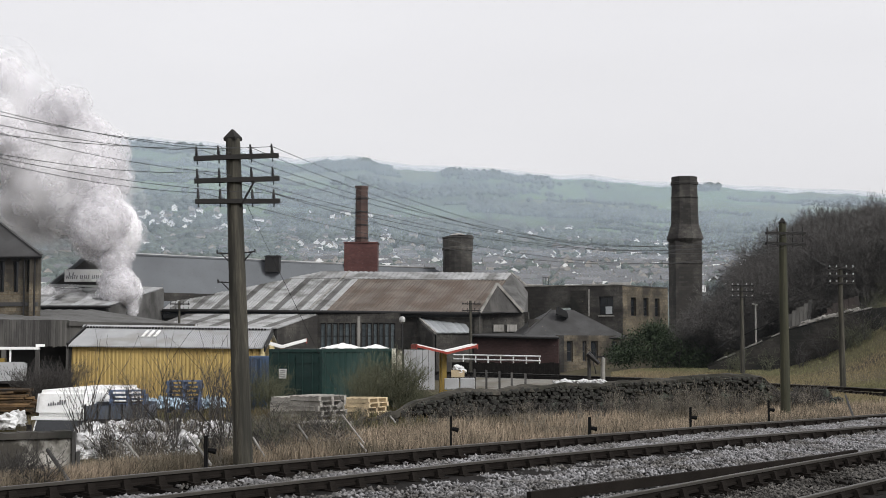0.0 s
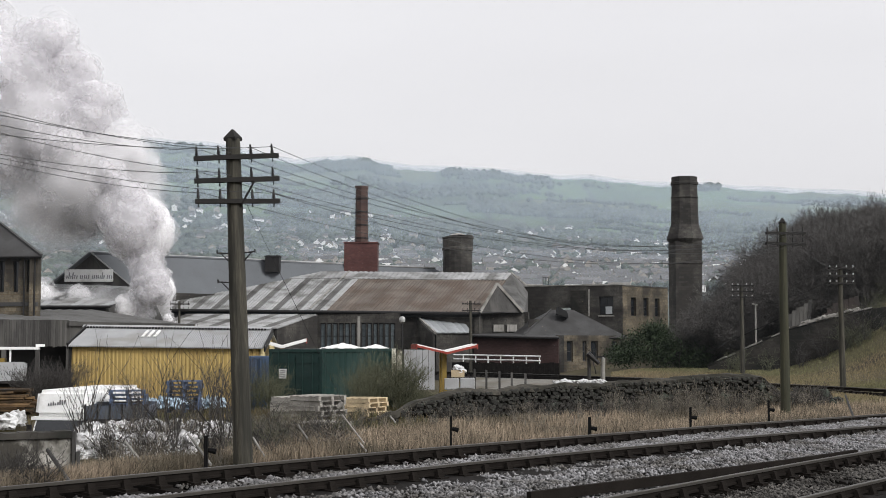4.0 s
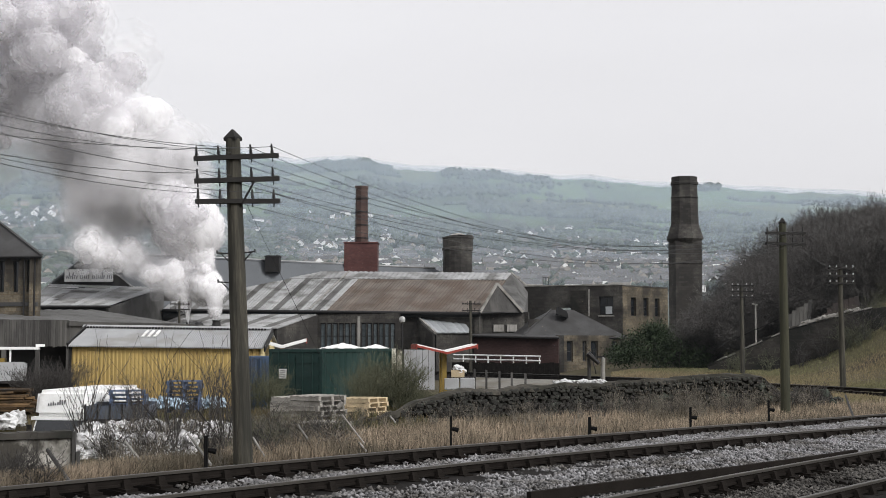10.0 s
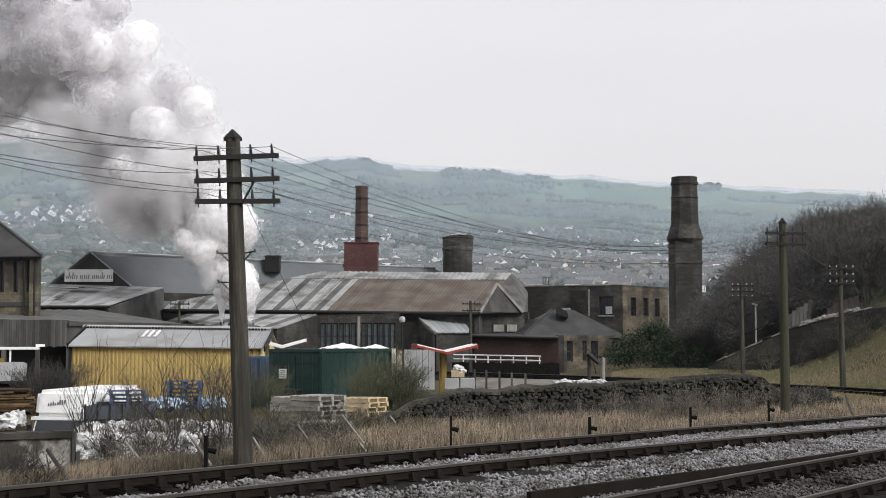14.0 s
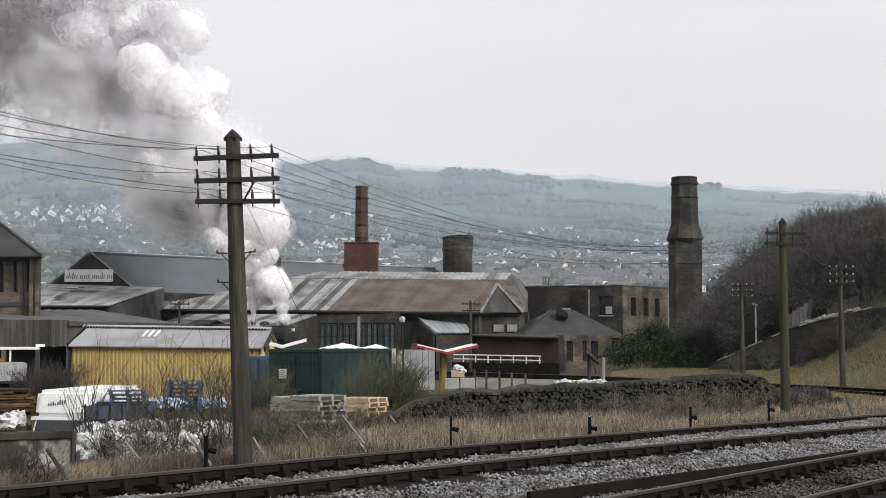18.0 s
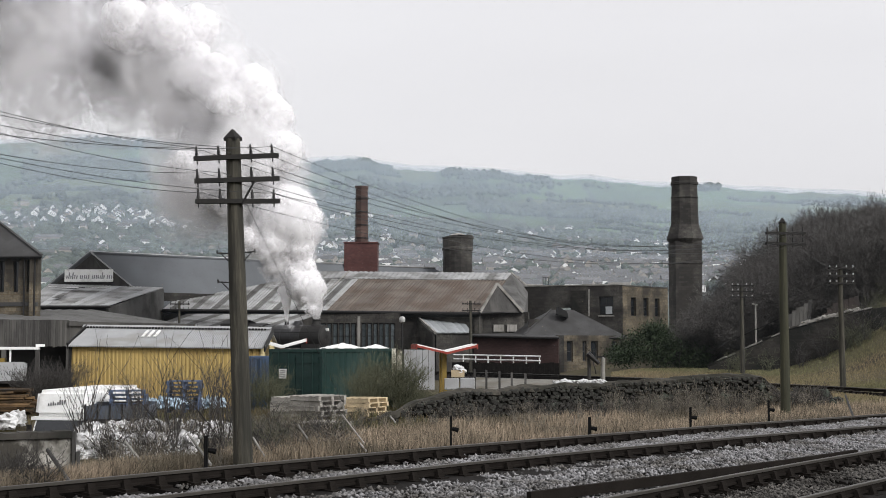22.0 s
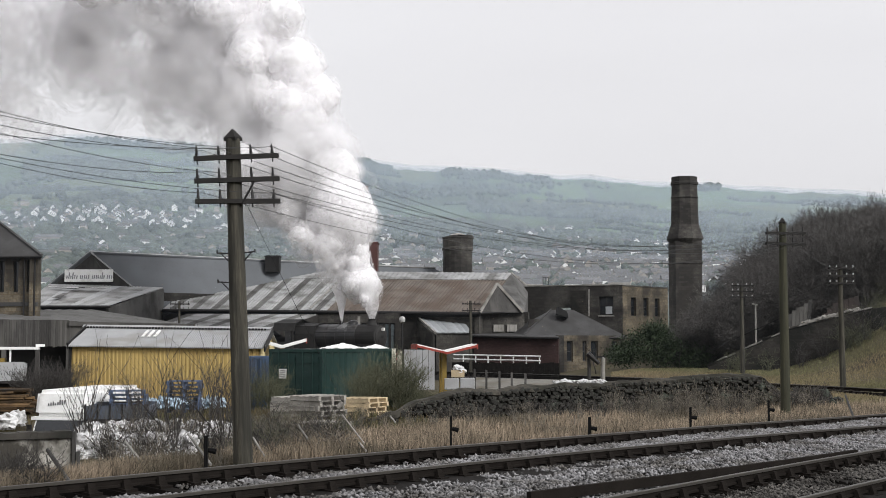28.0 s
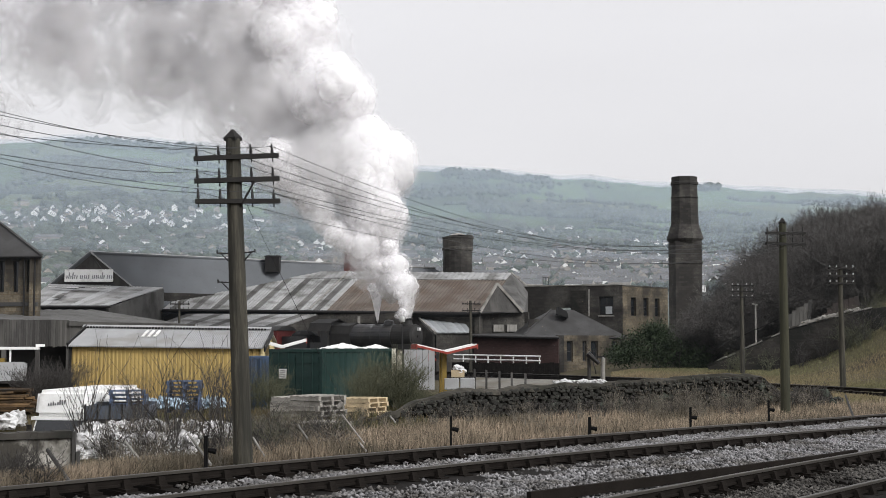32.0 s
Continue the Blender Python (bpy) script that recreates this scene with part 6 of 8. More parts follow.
# ---- pallets, van, crates and sacks ----
def pallet(m, material, label, group, thick=0.14):
    """One pallet: five top boards, three bearers, three foot boards."""
    ob = thing("pallet", label, "pallet", m, group)
    for k in range(5):
        y = -0.5 + k * 0.25
        part("top_board", bbox(-0.6, 0.6, y - 0.06, y + 0.06, thick - 0.025, thick), material, ob)
    for x in (-0.54, 0, 0.54):
        part("bearer", bbox(x - 0.05, x + 0.05, -0.56, 0.56, 0.022, thick - 0.027), material, ob)
        part("foot_board", bbox(x - 0.06, x + 0.06, -0.56, 0.56, 0, 0.02), material, ob)
    return ob


def pallet_stack(p, turn, count, material, label, group, rough=0.05, thick=0.14):
    rng = random.Random(round(p[0] * 31))
    first = pallet(Matrix.Translation(p) @ Matrix.Rotation(turn, 4, "Z"), material, label, group, thick)
    for k in range(1, count):
        m = Matrix.Translation((p[0] + rng.uniform(-rough, rough), p[1] + rng.uniform(-rough, rough), p[2] + k * (thick + 0.002))) @ Matrix.Rotation(turn + rng.uniform(-0.06, 0.06), 4, "Z")
        copy_thing(first, m)


pallet_stack((-4.4, 41, -0.51), 1.0, 6, PALLET_GREY, "weathered grey pallet in a stack by the container", "grey pallets")
pallet_stack((-3.61, 39.5, -0.41), 0.95, 6, PALLET_GREY, "weathered grey pallet in a stack by the container", "grey pallets", 0.07)
pallet_stack((-2.5, 42.5, -0.6), 1.05, 6, PALLET_NEW, "fresh pale pine pallet in a stack on the grass", "pine pallets", 0.04)
pallet_stack((-3.11, 36, -0.54), 0.9, 3, PALLET_GREY, "broken grey pallet half hidden in the grass", "grey pallets", 0.1)
pallet_stack((-9.26, 49, -0.55), 0.1, 8, PALLET_BLUE, "blue-painted pallet in a tall stack in the yard", "blue pallets")
pallet_stack((-10.6, 46, -0.36), 0.15, 5, PALLET_BLUE, "blue-grey pallet in a stack behind the brambles", "blue pallets")


def van():
    """A white box van seen from the front: box over the cab, dark windscreen below."""
    ob = thing("box_van", "white box van with an overhanging body and dark windscreen", "van", Matrix.Translation((-12.64, 45, -2.04)) @ Matrix.Rotation(-0.1, 4, "Z"))
    bm = bbox(-0.93, 0.93, 0.1, 5.7, 1.55, 2.42)
    for v in bm.verts:
        if v.co.z > 2:
            v.co.x *= 0.94
            v.co.y += 0.08 if v.co.y < 1 else 0
    bmesh.ops.bevel(bm, geom=bm.edges[:], offset=0.13, segments=3, affect="EDGES")
    body = part("box_body", bm, WHITE, ob)
    part("box_base", bbox(-0.98, 0.98, 0.0, 5.75, 1.44, 1.545), WHITE, ob)
    part("cab", prism(bmesh.new(), ((-0.85, -0.75, 0.25), (-0.85, -0.75, 0.75), (-0.85, -0.25, 0.95), (-0.85, 0.08, 1.435), (-0.85, 1.5, 1.435), (-0.85, 1.5, 0.25)), (1.7, 0, 0)), WHITE, ob)
    part("windscreen", prism(bmesh.new(), ((-0.78, -0.26, 0.97), (0.78, -0.26, 0.97), (0.78, 0.04, 1.42), (-0.78, 0.04, 1.42)), (0, -0.02, 0.004)), GLASS, ob)
    for s in (-1, 1):
        part("mirror", bbox(s * 0.95 - 0.08, s * 0.95 + 0.08, -0.25, -0.18, 0.95, 1.3), IRON, ob)
        part("headlight", bbox(s * 0.62 - 0.13, s * 0.62 + 0.13, -0.775, -0.745, 0.5, 0.68), GLASS_PALE, ob)
        for y in (0.1, 4.3):
            part("wheel", lathe(bmesh.new(), [(0.2, -0.11), (0.32, -0.1), (0.32, 0.1), (0.2, 0.11)], 18, pose(s * 0.75, y, 0.32, 0, 90)), IRON, ob)
    part("bumper", bbox(-0.88, 0.88, -0.85, -0.74, 0.25, 0.45), IRON, ob)
    part("chassis", bbox(-0.6, 0.6, 1.5, 5.6, 0.4, 1.436), IRON, ob)
    rng = random.Random(3)
    x = -0.45
    while x < 0.1:
        h = rng.uniform(0.06, 0.17)
        part("lettering", bbox(x, x + 0.03, 0.105, 0.125, 1.9 + 0.1 * (x + 0.45), 1.9 + 0.1 * (x + 0.45) + h), PRINT, body)
        x += rng.uniform(0.06, 0.1)


van()


def flat_trailer():
    ob = thing("flat_trailer", "dark blue-grey flat trailer with low sides", "trailer", Matrix.Translation((-10.3, 43, -1.03)) @ Matrix.Rotation(0.12, 4, "Z"))
    part("bed", bbox(-1.0, 1.0, 0, 3.0, 0.5, 0.58), IRON, ob)
    for y in (0, 2.96):
        part("side_board", bbox(-1.0, 1.0, y, y + 0.04, 0.585, 1.0), TRAILER_GREY, ob)
    for x in (-1.0, 0.96):
        part("side_board", bbox(x, x + 0.04, 0.045, 2.955, 0.585, 0.95), TRAILER_GREY, ob)
    for k in range(6):
        part("stake", bbox(-0.98 + k * 0.38, -0.93 + k * 0.38, -0.03, -0.003, 0.45, 1.05), IRON, ob)
    for s in (-1, 1):
        part("wheel", lathe(bmesh.new(), [(0.2, -0.1), (0.31, -0.09), (0.31, 0.09), (0.2, 0.1)], 16, pose(s * 0.85, 1.5, 0.31, 0, 90)), IRON, ob)


flat_trailer()

rng_y = random.Random(7)
for k in range(72):
    px = (k // 3 + rng_y.uniform(0, 1)) / 24
    d = 33.5 + rng_y.uniform(-0.25, 0.25) + 0.12 * (k % 3)
    x = -8.92 + (-5.32 - -8.92) * px
    z = float(ground_z(x, d)) + 0.1 + (k % 3) * float(np.interp(px, (0, 0.5, 1), (0.07, 0.08, 0.06)))
    sack(Vector((x, d, z)), rng_y.uniform(0.13, 0.22), BAG_WHITE, "dirty, dark-blotched white rubble sack half hidden in brambles", 0.95, k)
for k in range(34):
    px = (k // 2 + rng_y.uniform(0, 1)) / 17
    d = 27.6 + rng_y.uniform(-0.2, 0.2) + 0.15 * (k % 2)
    x = -7.35 + (-5.01 - -7.35) * px
    sack(Vector((x, d, float(ground_z(x, d)) + 0.1 + 0.24 * (k % 2))), rng_y.uniform(0.13, 0.2), BAG_WHITE, "dirty, dark-blotched white rubble sack half hidden in brambles", 0.95, 200 + k)
for k in range(7):
    p = Vector((-10.09, 47, -0.16)).lerp(Vector((-8.29, 50.5, -0.32)), k / 6)
    sack(p + Vector((0, 0, 0.0)), 0.27, BAG_BLUE, "pale blue plastic-wrapped load in the yard", 0.9, 50 + k)
sack(Vector((-14.14, 44, -0.62)), 0.34, BAG_WHITE, "bulging white sack beside the van", 0.9, 77)
sack(Vector((-13.93, 44.5, -0.54)), 0.32, BAG_WHITE, "small white sack beside the van", 1.0, 78)


def left_corner():
    t = thing("timber_stack", "untidy stack of brown weathered timber lengths", "timber")
    rng = random.Random(11)
    a = Vector((-17.06, 50, -0.71))
    for r in range(9):
        for c in range(8 - r // 3):
            m = Matrix.Translation((a.x + 0.95 - 0.06 * r + rng.uniform(-0.25, 0.2), a.y + 0.12 * r + 0.22 * c, a.z + 0.055 + r * 0.105)) @ Matrix.Rotation(rng.gauss(0, 0.13), 4, "Z") @ Matrix.Rotation(rng.gauss(0, 0.035), 4, "Y") @ Matrix.Rotation(rng.uniform(-0.35, 0.35), 4, "X")
            half = rng.uniform(0.55, 1.0)
            part("plank", bbox(-half, half, -0.1, 0.1, -0.05, rng.uniform(0.0, 0.05), m=m), TIMBER, t)
    w = thing("tipper_lorry", "white-sided tipper body with faded lettering", "lorry", Matrix.Translation((-19.28, 60, -1.25)) @ Matrix.Rotation(0.34, 4, "Z"))
    part("side", bbox(-1.5, 0.85, 0, 0.06, 1.5, 2.3), SHEET_PALE, w)
    part("back", bbox(0.855, 0.9, 0, 2.2, 1.5, 2.25), SHEET_PALE, w)
    part("side", bbox(-1.5, 0.85, 2.14, 2.2, 1.5, 2.3), SHEET_PALE, w)
    part("bed", bbox(-1.5, 0.9, 0.0, 2.2, 1.38, 1.49), IRON, w)
    part("chassis", bbox(-1.5, 0.8, 0.6, 1.6, 0.7, 1.376), IRON, w)
    for x in (-1.0, 0.3):
        part("wheel", lathe(bmesh.new(), [(0.25, -0.12), (0.45, -0.11), (0.45, 0.11), (0.25, 0.12)], 16, pose(x, 0.3, 0.45, 90)), IRON, w)
    x = -0.6
    while x < 0.6:
        part("lettering", bbox(x, x + 0.03, -0.012, -0.003, 1.75, 1.75 + rng.uniform(0.1, 0.25)), PRINT, w)
        x += rng.uniform(0.09, 0.14)
    c = thing("yellow_cab", "small yellow machine cab under a white roof", "machine", Matrix.Translation((-20.38, 63, -0.24)) @ Matrix.Rotation(0.25, 4, "Z"))
    part("roof", bbox(-0.6, 1.6, -0.4, 1.0, 1.85, 1.97), WHITE, c)
    part("roof_lamp", bbox(1.45, 1.85, -0.2, 0.2, 1.975, 2.1), WHITE, c)
    part("pillar", bbox(0.3, 0.38, -0.3, -0.22, 0.8, 1.846), WHITE, c)
    part("body", bbox(-0.6, 0.1, -0.4, 1.0, 0.0, 1.45), YELLOW_POST, c)
    f = thing("block_wall", "low flaking whitewashed wall with a dark stone coping", "wall")
    a, b = (-6.94, 19.9), (-5.59, 20.6)
    part("face", bwall(a, b, -0.4, 0.54, t=0.25), PAINTED_STONE, f)
    for k in range(6):
        p, q = Vector(a).lerp(Vector(b), k / 6), Vector(a).lerp(Vector(b), (k + 0.985) / 6)
        part("coping_stone", bwall(p - Vector((0, 0.06)), q - Vector((-0.02, 0.06)), 0.55, 0.64 + 0.012 * (k % 2), t=0.34), RUBBLE, f)
    for k in range(2):
        part("end_post", bbox(b[0] + 0.01 + 0.06 * k, b[0] + 0.05 + 0.06 * k, b[1] - 0.05, b[1] + 0.05, -0.4, 0.64 - 0.3 * k), BOARD_GREY, f)


left_corner()


# ---- dry-stone boundary wall ----
def stone_wall():
    ob = thing("drystone_wall", "tumbledown dark dry-stone wall along the grass", "wall", kind="structure")
    rng = random.Random(31)
    line = spline([(*(-2.16, 39), 0), (*(-0.4, 40), 0), (*(2.07, 43), 0), (*(4.96, 45), 0), (*(8.1, 47), 0), (*(11.16, 48), 0), (*(14.5, 51), 0)], 10)
    tops = ((650, 39.0, 746), (700, 39.5, 733), (738, 40.0, 708), (792, 41.0, 698), (870, 42.5, 690), (1000, 44.5, 684), (1084, 45.4, 680), (1169, 46.5, 674), (1280, 47.5, 666), (1340, 48.0, 668), (1380, 49, 700), (1470, 51.0, 700))
    tx = [(p - 784) / 2400 * d for p, d, _ in tops]
    tz = [2 - (y - 604) / 2400 * d for _, d, y in tops]
    shapes = []
    for k in range(8):
        bm = bbox(-0.5, 0.5, -0.5, 0.5, -0.5, 0.5)
        bmesh.ops.bevel(bm, geom=bm.edges[:], offset=0.14, segments=1, affect="EDGES")
        for v in bm.verts:
            v.co += Vector((rng.uniform(-0.07, 0.07), rng.uniform(-0.07, 0.07), rng.uniform(-0.07, 0.07)))
        shapes.append(mesh_of("stone", bm, DRY_STONE))
    steps_ = even([Vector(p) for p in line], 0.21)
    count, far_v, far_f, off = 0, [], [], 0
    fill = bmesh.new()
    for i, (a, b) in enumerate(zip(steps_, steps_[1:])):
        d = (b - a).normalized()
        top = float(np.interp(a.x, tx, tz)) + 0.1 * noise.noise(Vector((a.x * 0.9, 0, 0))) + rng.uniform(-0.03, 0.02)
        low = float(ground_z(a.x, a.y)) - 0.1
        ang = math.atan2(d.y, d.x)
        rows = max(3, round((top - low) / 0.115))
        box(fill, -0.12, 0.12, 0.06, 0.35, low, max(low + 0.1, top - 0.15), Matrix.Translation((a.x, a.y, 0)) @ Matrix.Rotation(ang, 4, "Z"))
        for r in range(rows):
            z = low + (r + 0.5) * (top - low) / rows
            m = Matrix.Translation((a.x + d.x * (0.11 * (r % 2)) + rng.uniform(-0.04, 0.04), a.y + rng.uniform(-0.05, 0.05), z)) @ Matrix.Rotation(ang + rng.uniform(-0.2, 0.2), 4, "Z") \
                @ Matrix.Rotation(rng.gauss(0, 0.25), 4, "Y") @ Matrix.Diagonal((0.2 * rng.uniform(0.6, 1.3), 0.3 * rng.uniform(0.7, 1.1), (top - low) / rows * rng.uniform(0.75, 1.25), 1))
            shape = rng.choice(shapes)
            # the nearer upper courses stone by stone, the rest joined
            if count < 300 and r >= rows - 4:
                s = part("stone", shape, DRY_STONE, ob)
                s.matrix_basis = m
                count += 1
            else:
                far_v.append([m @ v.co for v in shape.vertices])
                far_f += [[i_ + off for i_ in p.vertices] for p in shape.polygons]
                off += len(shape.vertices)
    # the fallen end: tumbled stones in a low heap
    for k in range(90):
        f = rng.random()
        x, y = 12.2 + 2.6 * f + rng.uniform(-0.2, 0.2), 49 + 2.0 * f + rng.uniform(-0.5, 0.4)
        z = float(ground_z(x, y)) + 0.05 + rng.random() * 0.55 * math.sin(math.pi * (0.15 + 0.8 * f))
        m = Matrix.Translation((x, y, z)) @ Euler((rng.uniform(0, 3), rng.uniform(0, 3), rng.uniform(0, 3))).to_matrix().to_4x4() @ Matrix.Diagonal((rng.uniform(0.14, 0.34), rng.uniform(0.14, 0.26), rng.uniform(0.1, 0.2), 1))
        shape = rng.choice(shapes)
        far_v.append([m @ v.co for v in shape.vertices])
        far_f += [[i_ + off for i_ in p.vertices] for p in shape.polygons]
        off += len(shape.vertices)
    me = bpy.data.meshes.new("lower_stones")
    me.from_pydata([v for vs_ in far_v for v in vs_], [], far_f)
    me.materials.append(DRY_STONE)
    tagged(part("lower_stones", me, DRY_STONE, ob), kind="stuff")
    part("hearting", fill, DRY_STONE, ob)
    # turf and moss grown over the top
    turf, prev = bmesh.new(), None
    for i, p in enumerate(steps_[:-7]):
        d = (steps_[i + 1] - p).normalized()
        top = float(np.interp(p.x, tx, tz)) + 0.1 * noise.noise(Vector((p.x * 0.9, 0, 0)))
        ring = []
        for k in range(9):
            a = math.pi * 2 * k / 9
            r = 0.17 + 0.09 * noise.noise(Vector((p.x * 1.6, p.y, k * 0.8))) + 0.05 * noise.noise(Vector((p.x * 6, p.y * 6, k * 1.7)))
            ring.append(turf.verts.new(Vector((p.x - d.y * 1.25 * r * math.cos(a), p.y + 0.08 + d.x * 1.25 * r * math.cos(a), top - 0.05 + 0.8 * r * math.sin(a)))))
        if prev:
            for k in range(9):
                turf.faces.new((prev[k], prev[(k + 1) % 9], ring[(k + 1) % 9], ring[k]))
        prev = ring
    part("turf_capping", turf, TURF, ob, "grey-brown moss and turf grown over the wall top")


TURF = mat("mossy_turf", (0.052, 0.047, 0.039), 0.6, 2.5, 14, 0.98, 0, 0.9, (0.024, 0.023, 0.018), 0.55)
DRY_STONE = mat("lichened_gritstone", (0.024, 0.0225, 0.02), 0.45, 3, 14, 0.95, 0, 0.5, (0.06, 0.072, 0.058), 0.25, rand=0.35)
stone_wall()


def marker_posts():
    """Short black posts with a small bracket, along the line."""
    for (x, y), top, d, w in (((-3.57, 20.6), 0.58, 20.6, 0.05), ((0.14, 24), 0.68, 24.0, 0.035), ((2.94, 27.4), 0.48, 27.4, 0.05), ((5.55, 30.6), 0.52, 30.6, 0.04), ((7.88, 33), 0.57, 33, 0.035)):
        ob = thing("marker_post", "short black lineside post with a small bracket", "post", group="lineside posts")
        part("shaft", bbox(x - 0.55 * w, x + 0.55 * w, y - w, y + w, -0.3, top), BLACK, ob)
        part("bracket", bcyl((x + 0.5 * w, y, top - 0.22), (x + w + 0.1, y, top - 0.24), 0.035, 0.045, n=8), BLACK, ob)
    for a, b, r, m in (((-5.76, 19.9, 0.42), (-5.41, 19.5, 0.12), 0.03, BOARD_GREY), ((-5.35, 23, 0.31), (-4.89, 22, 0.11), 0.022, CONCRETE), ((-4.29, 23, 0.44), (-3.76, 21.5, 0.21), 0.022, CONCRETE), ((11.22, 38, 0.49), (10.77, 36, 0.17), 0.03, IRON), ((-1.28, 33, 0.19), (-1.15, 32, 0.14), 0.02, CONCRETE), ((-2.97, 28, 0.28), (-2.73, 27, 0.15), 0.02, CONCRETE), ((-3.4, 24.5, 0.27), (-3.17, 23.8, 0.1), 0.018, CONCRETE)):
        bm = bcyl(a, Vector(b) + (Vector(b) - Vector(a)) * 0.4, r, n=7)
        solid("leaning_stake", bm, m, "weathered stake leaning in the undergrowth", "stake", group="leaning stakes")


marker_posts()


def bank_wall():
    """The stone wall that climbs the bank, with its pale coping."""
    ob = thing("retaining_wall", "sooty retaining wall with pale coping climbing the bank", "wall", kind="structure")
    a, m_, b = Vector((17.21, 88, 0.4)), Vector((22.04, 86, 2.79)), Vector((26.62, 84, 4.06))
    for p, q in ((a, m_), (m_, b)):
        part("face", prism(bmesh.new(), ((p.x, p.y, -1), (q.x, q.y, -1), (q.x, q.y, q.z - 0.02), (p.x, p.y, p.z - 0.02)), (0.03, 0.5, 0)), STONE_BANK, ob)
        n = 9
        for k in range(n):
            u, v = p.lerp(q, k / n), p.lerp(q, (k + 0.97) / n)
            j = Vector((0, 0.2, 0.05 + 0.04 * math.sin(k * 2.7 + p.x)))
            beam(ob, "coping_stone", u + j, v + j, 0.5, 0.07, CONCRETE if k % 3 else RUBBLE)
    part("face", prism(bmesh.new(), ((b.x + 0.01, b.y, 0), (32, 82.4, 0), (32, 82.4, 4.75), (b.x + 0.01, b.y, b.z - 0.05)), (0.03, 0.5, 0)), STONE_BANK, ob)
    beam(ob, "handrail", a + Vector((0, 0.6, 0.9)), m_ + Vector((0, 0.6, 0.9)), 0.04, 0.04, IRON)


bank_wall()


PANEL_RUST = mat("sooty_rust", (0.045, 0.036, 0.033), 0.4, 2, 12, 0.9, 0, 0.2, (0.03, 0.026, 0.024), 0.5)


def bank_ruins():
    """Leaning boards and a rusty sheet panel left standing behind the retaining wall."""
    bd = thing("board_fence", "short run of weathered boards behind the retaining wall", "fence")
    for k in range(6):
        p = Vector((23.21, 91, 2.98)) + Vector((k * 0.27, 0, 0.16 * k))
        part("board", bbox(-0.12, 0.12, 0, 0.05, -0.8, 0.85 + 0.06 * (k % 3), m=Matrix.Translation(p) @ Matrix.Rotation(0.08, 4, "Y")), BOARD_GREY, bd)
    sh = thing("rusted_panel", "rusty corrugated panel leaning behind the retaining wall", "panel")
    for k in range(7):
        p = Vector((25.41, 91, 3.59)) + Vector((k * 0.36, 0, 0.1 * k))
        part("sheet", bbox(0, 0.345, 0, 0.05, -0.6, min(0.8, 0.25 + 0.25 * k), m=Matrix.Translation(p)), PANEL_RUST, sh)
    rng = random.Random(6)
    for k in range(26):
        f = rng.random()
        p = Vector((22.83, 85.6, 3)).lerp(Vector((26.04, 84.4, 3.86)), f) + Vector((0, 0.2, 0.05))
        sack(p + Vector((0, 0, 0.1)), rng.uniform(0.1, 0.22), CONCRETE, "loose stone lying on the wall top", 0.7, 400 + k)


bank_ruins()


# ---- plants ----
def sticks(segs, material, name):
    """Many thin tapered twigs in one mesh: rows of start, end, start radius, end radius."""
    p0, p1 = np.array([s[0] for s in segs]), np.array([s[1] for s in segs])
    r0, r1 = np.array([s[2] for s in segs]), np.array([s[3] for s in segs])
    d = p1 - p0
    d /= np.maximum(np.linalg.norm(d, axis=1), 1e-6)[:, None]
    ref = np.where(np.abs(d[:, 2:3]) > 0.9, np.array([[1.0, 0, 0]]), np.array([[0, 0, 1.0]]))
    u = np.cross(d, ref)
    u /= np.linalg.norm(u, axis=1)[:, None]
    w = np.cross(d, u)
    vs = []
    for p, r in ((p0, r0), (p1, r1)):
        for k in range(3):
            a = 2 * math.pi * k / 3
            vs.append(p + (u * math.cos(a) + w * math.sin(a)) * r[:, None])
    v = np.stack(vs, 1).reshape(-1, 3)
    q = np.array([(0, 1, 4, 3), (1, 2, 5, 4), (2, 0, 3, 5)])
    f = (q[None] + 6 * np.arange(len(segs))[:, None, None]).reshape(-1, 4)
    return mesh_np(name, v, f, material)


def grow(rng, p, d, length, r, depth, out, split=3, droop=0.0, spread=0.55):
    """A branching stem, bending a little at each joint."""
    p, d = np.array(p, dtype=float), np.array(d, dtype=float)
    n = 3
    for k in range(n):
        d = d + np.array([rng.gauss(0, 0.13), rng.gauss(0, 0.13), rng.gauss(0, 0.08) - droop])
        d /= np.linalg.norm(d)
        q = p + d * length / n
        out.append((p.copy(), q.copy(), r * (1 - 0.25 * k / n), r * (1 - 0.25 * (k + 1) / n)))
        p = q
        if depth > 0:
            for _ in range(split if k == n - 1 else rng.choice((0, 1, 1))):
                e = d + np.array([rng.gauss(0, spread), rng.gauss(0, spread), rng.gauss(0.1, spread * 0.6)])
                grow(rng, p, e / np.linalg.norm(e), length * rng.uniform(0.5, 0.75), r * 0.55, depth - 1, out, split, droop, spread)


def shrub_meshes(seed, height, stems, depth, lean, r, material, split=3, spread=0.5, thin=1.0):
    rng = random.Random(seed)
    thick, fine = [], []
    for _ in range(stems):
        out = []
        a = rng.uniform(0, 6.28)
        k = rng.uniform(0, lean)
        grow(rng, (0.15 * height * lean * rng.gauss(0, 1) * 0.5, 0.15 * height * lean * rng.gauss(0, 1) * 0.5, -0.1), (math.cos(a) * k, math.sin(a) * k, 1), height * rng.uniform(0.35, 0.55), r, depth, out, split, 0.0, spread)
        for s in out:
            (thick if s[2] > r * 0.5 else fine).append((s[0], s[1], s[2], s[3]) if s[2] > r * 0.5 else (s[0], s[1], max(s[2], 0.004 * thin), max(s[3], 0.003 * thin)))
    return sticks(thick, material, "stem"), sticks(fine or thick[:1], material, "crown")


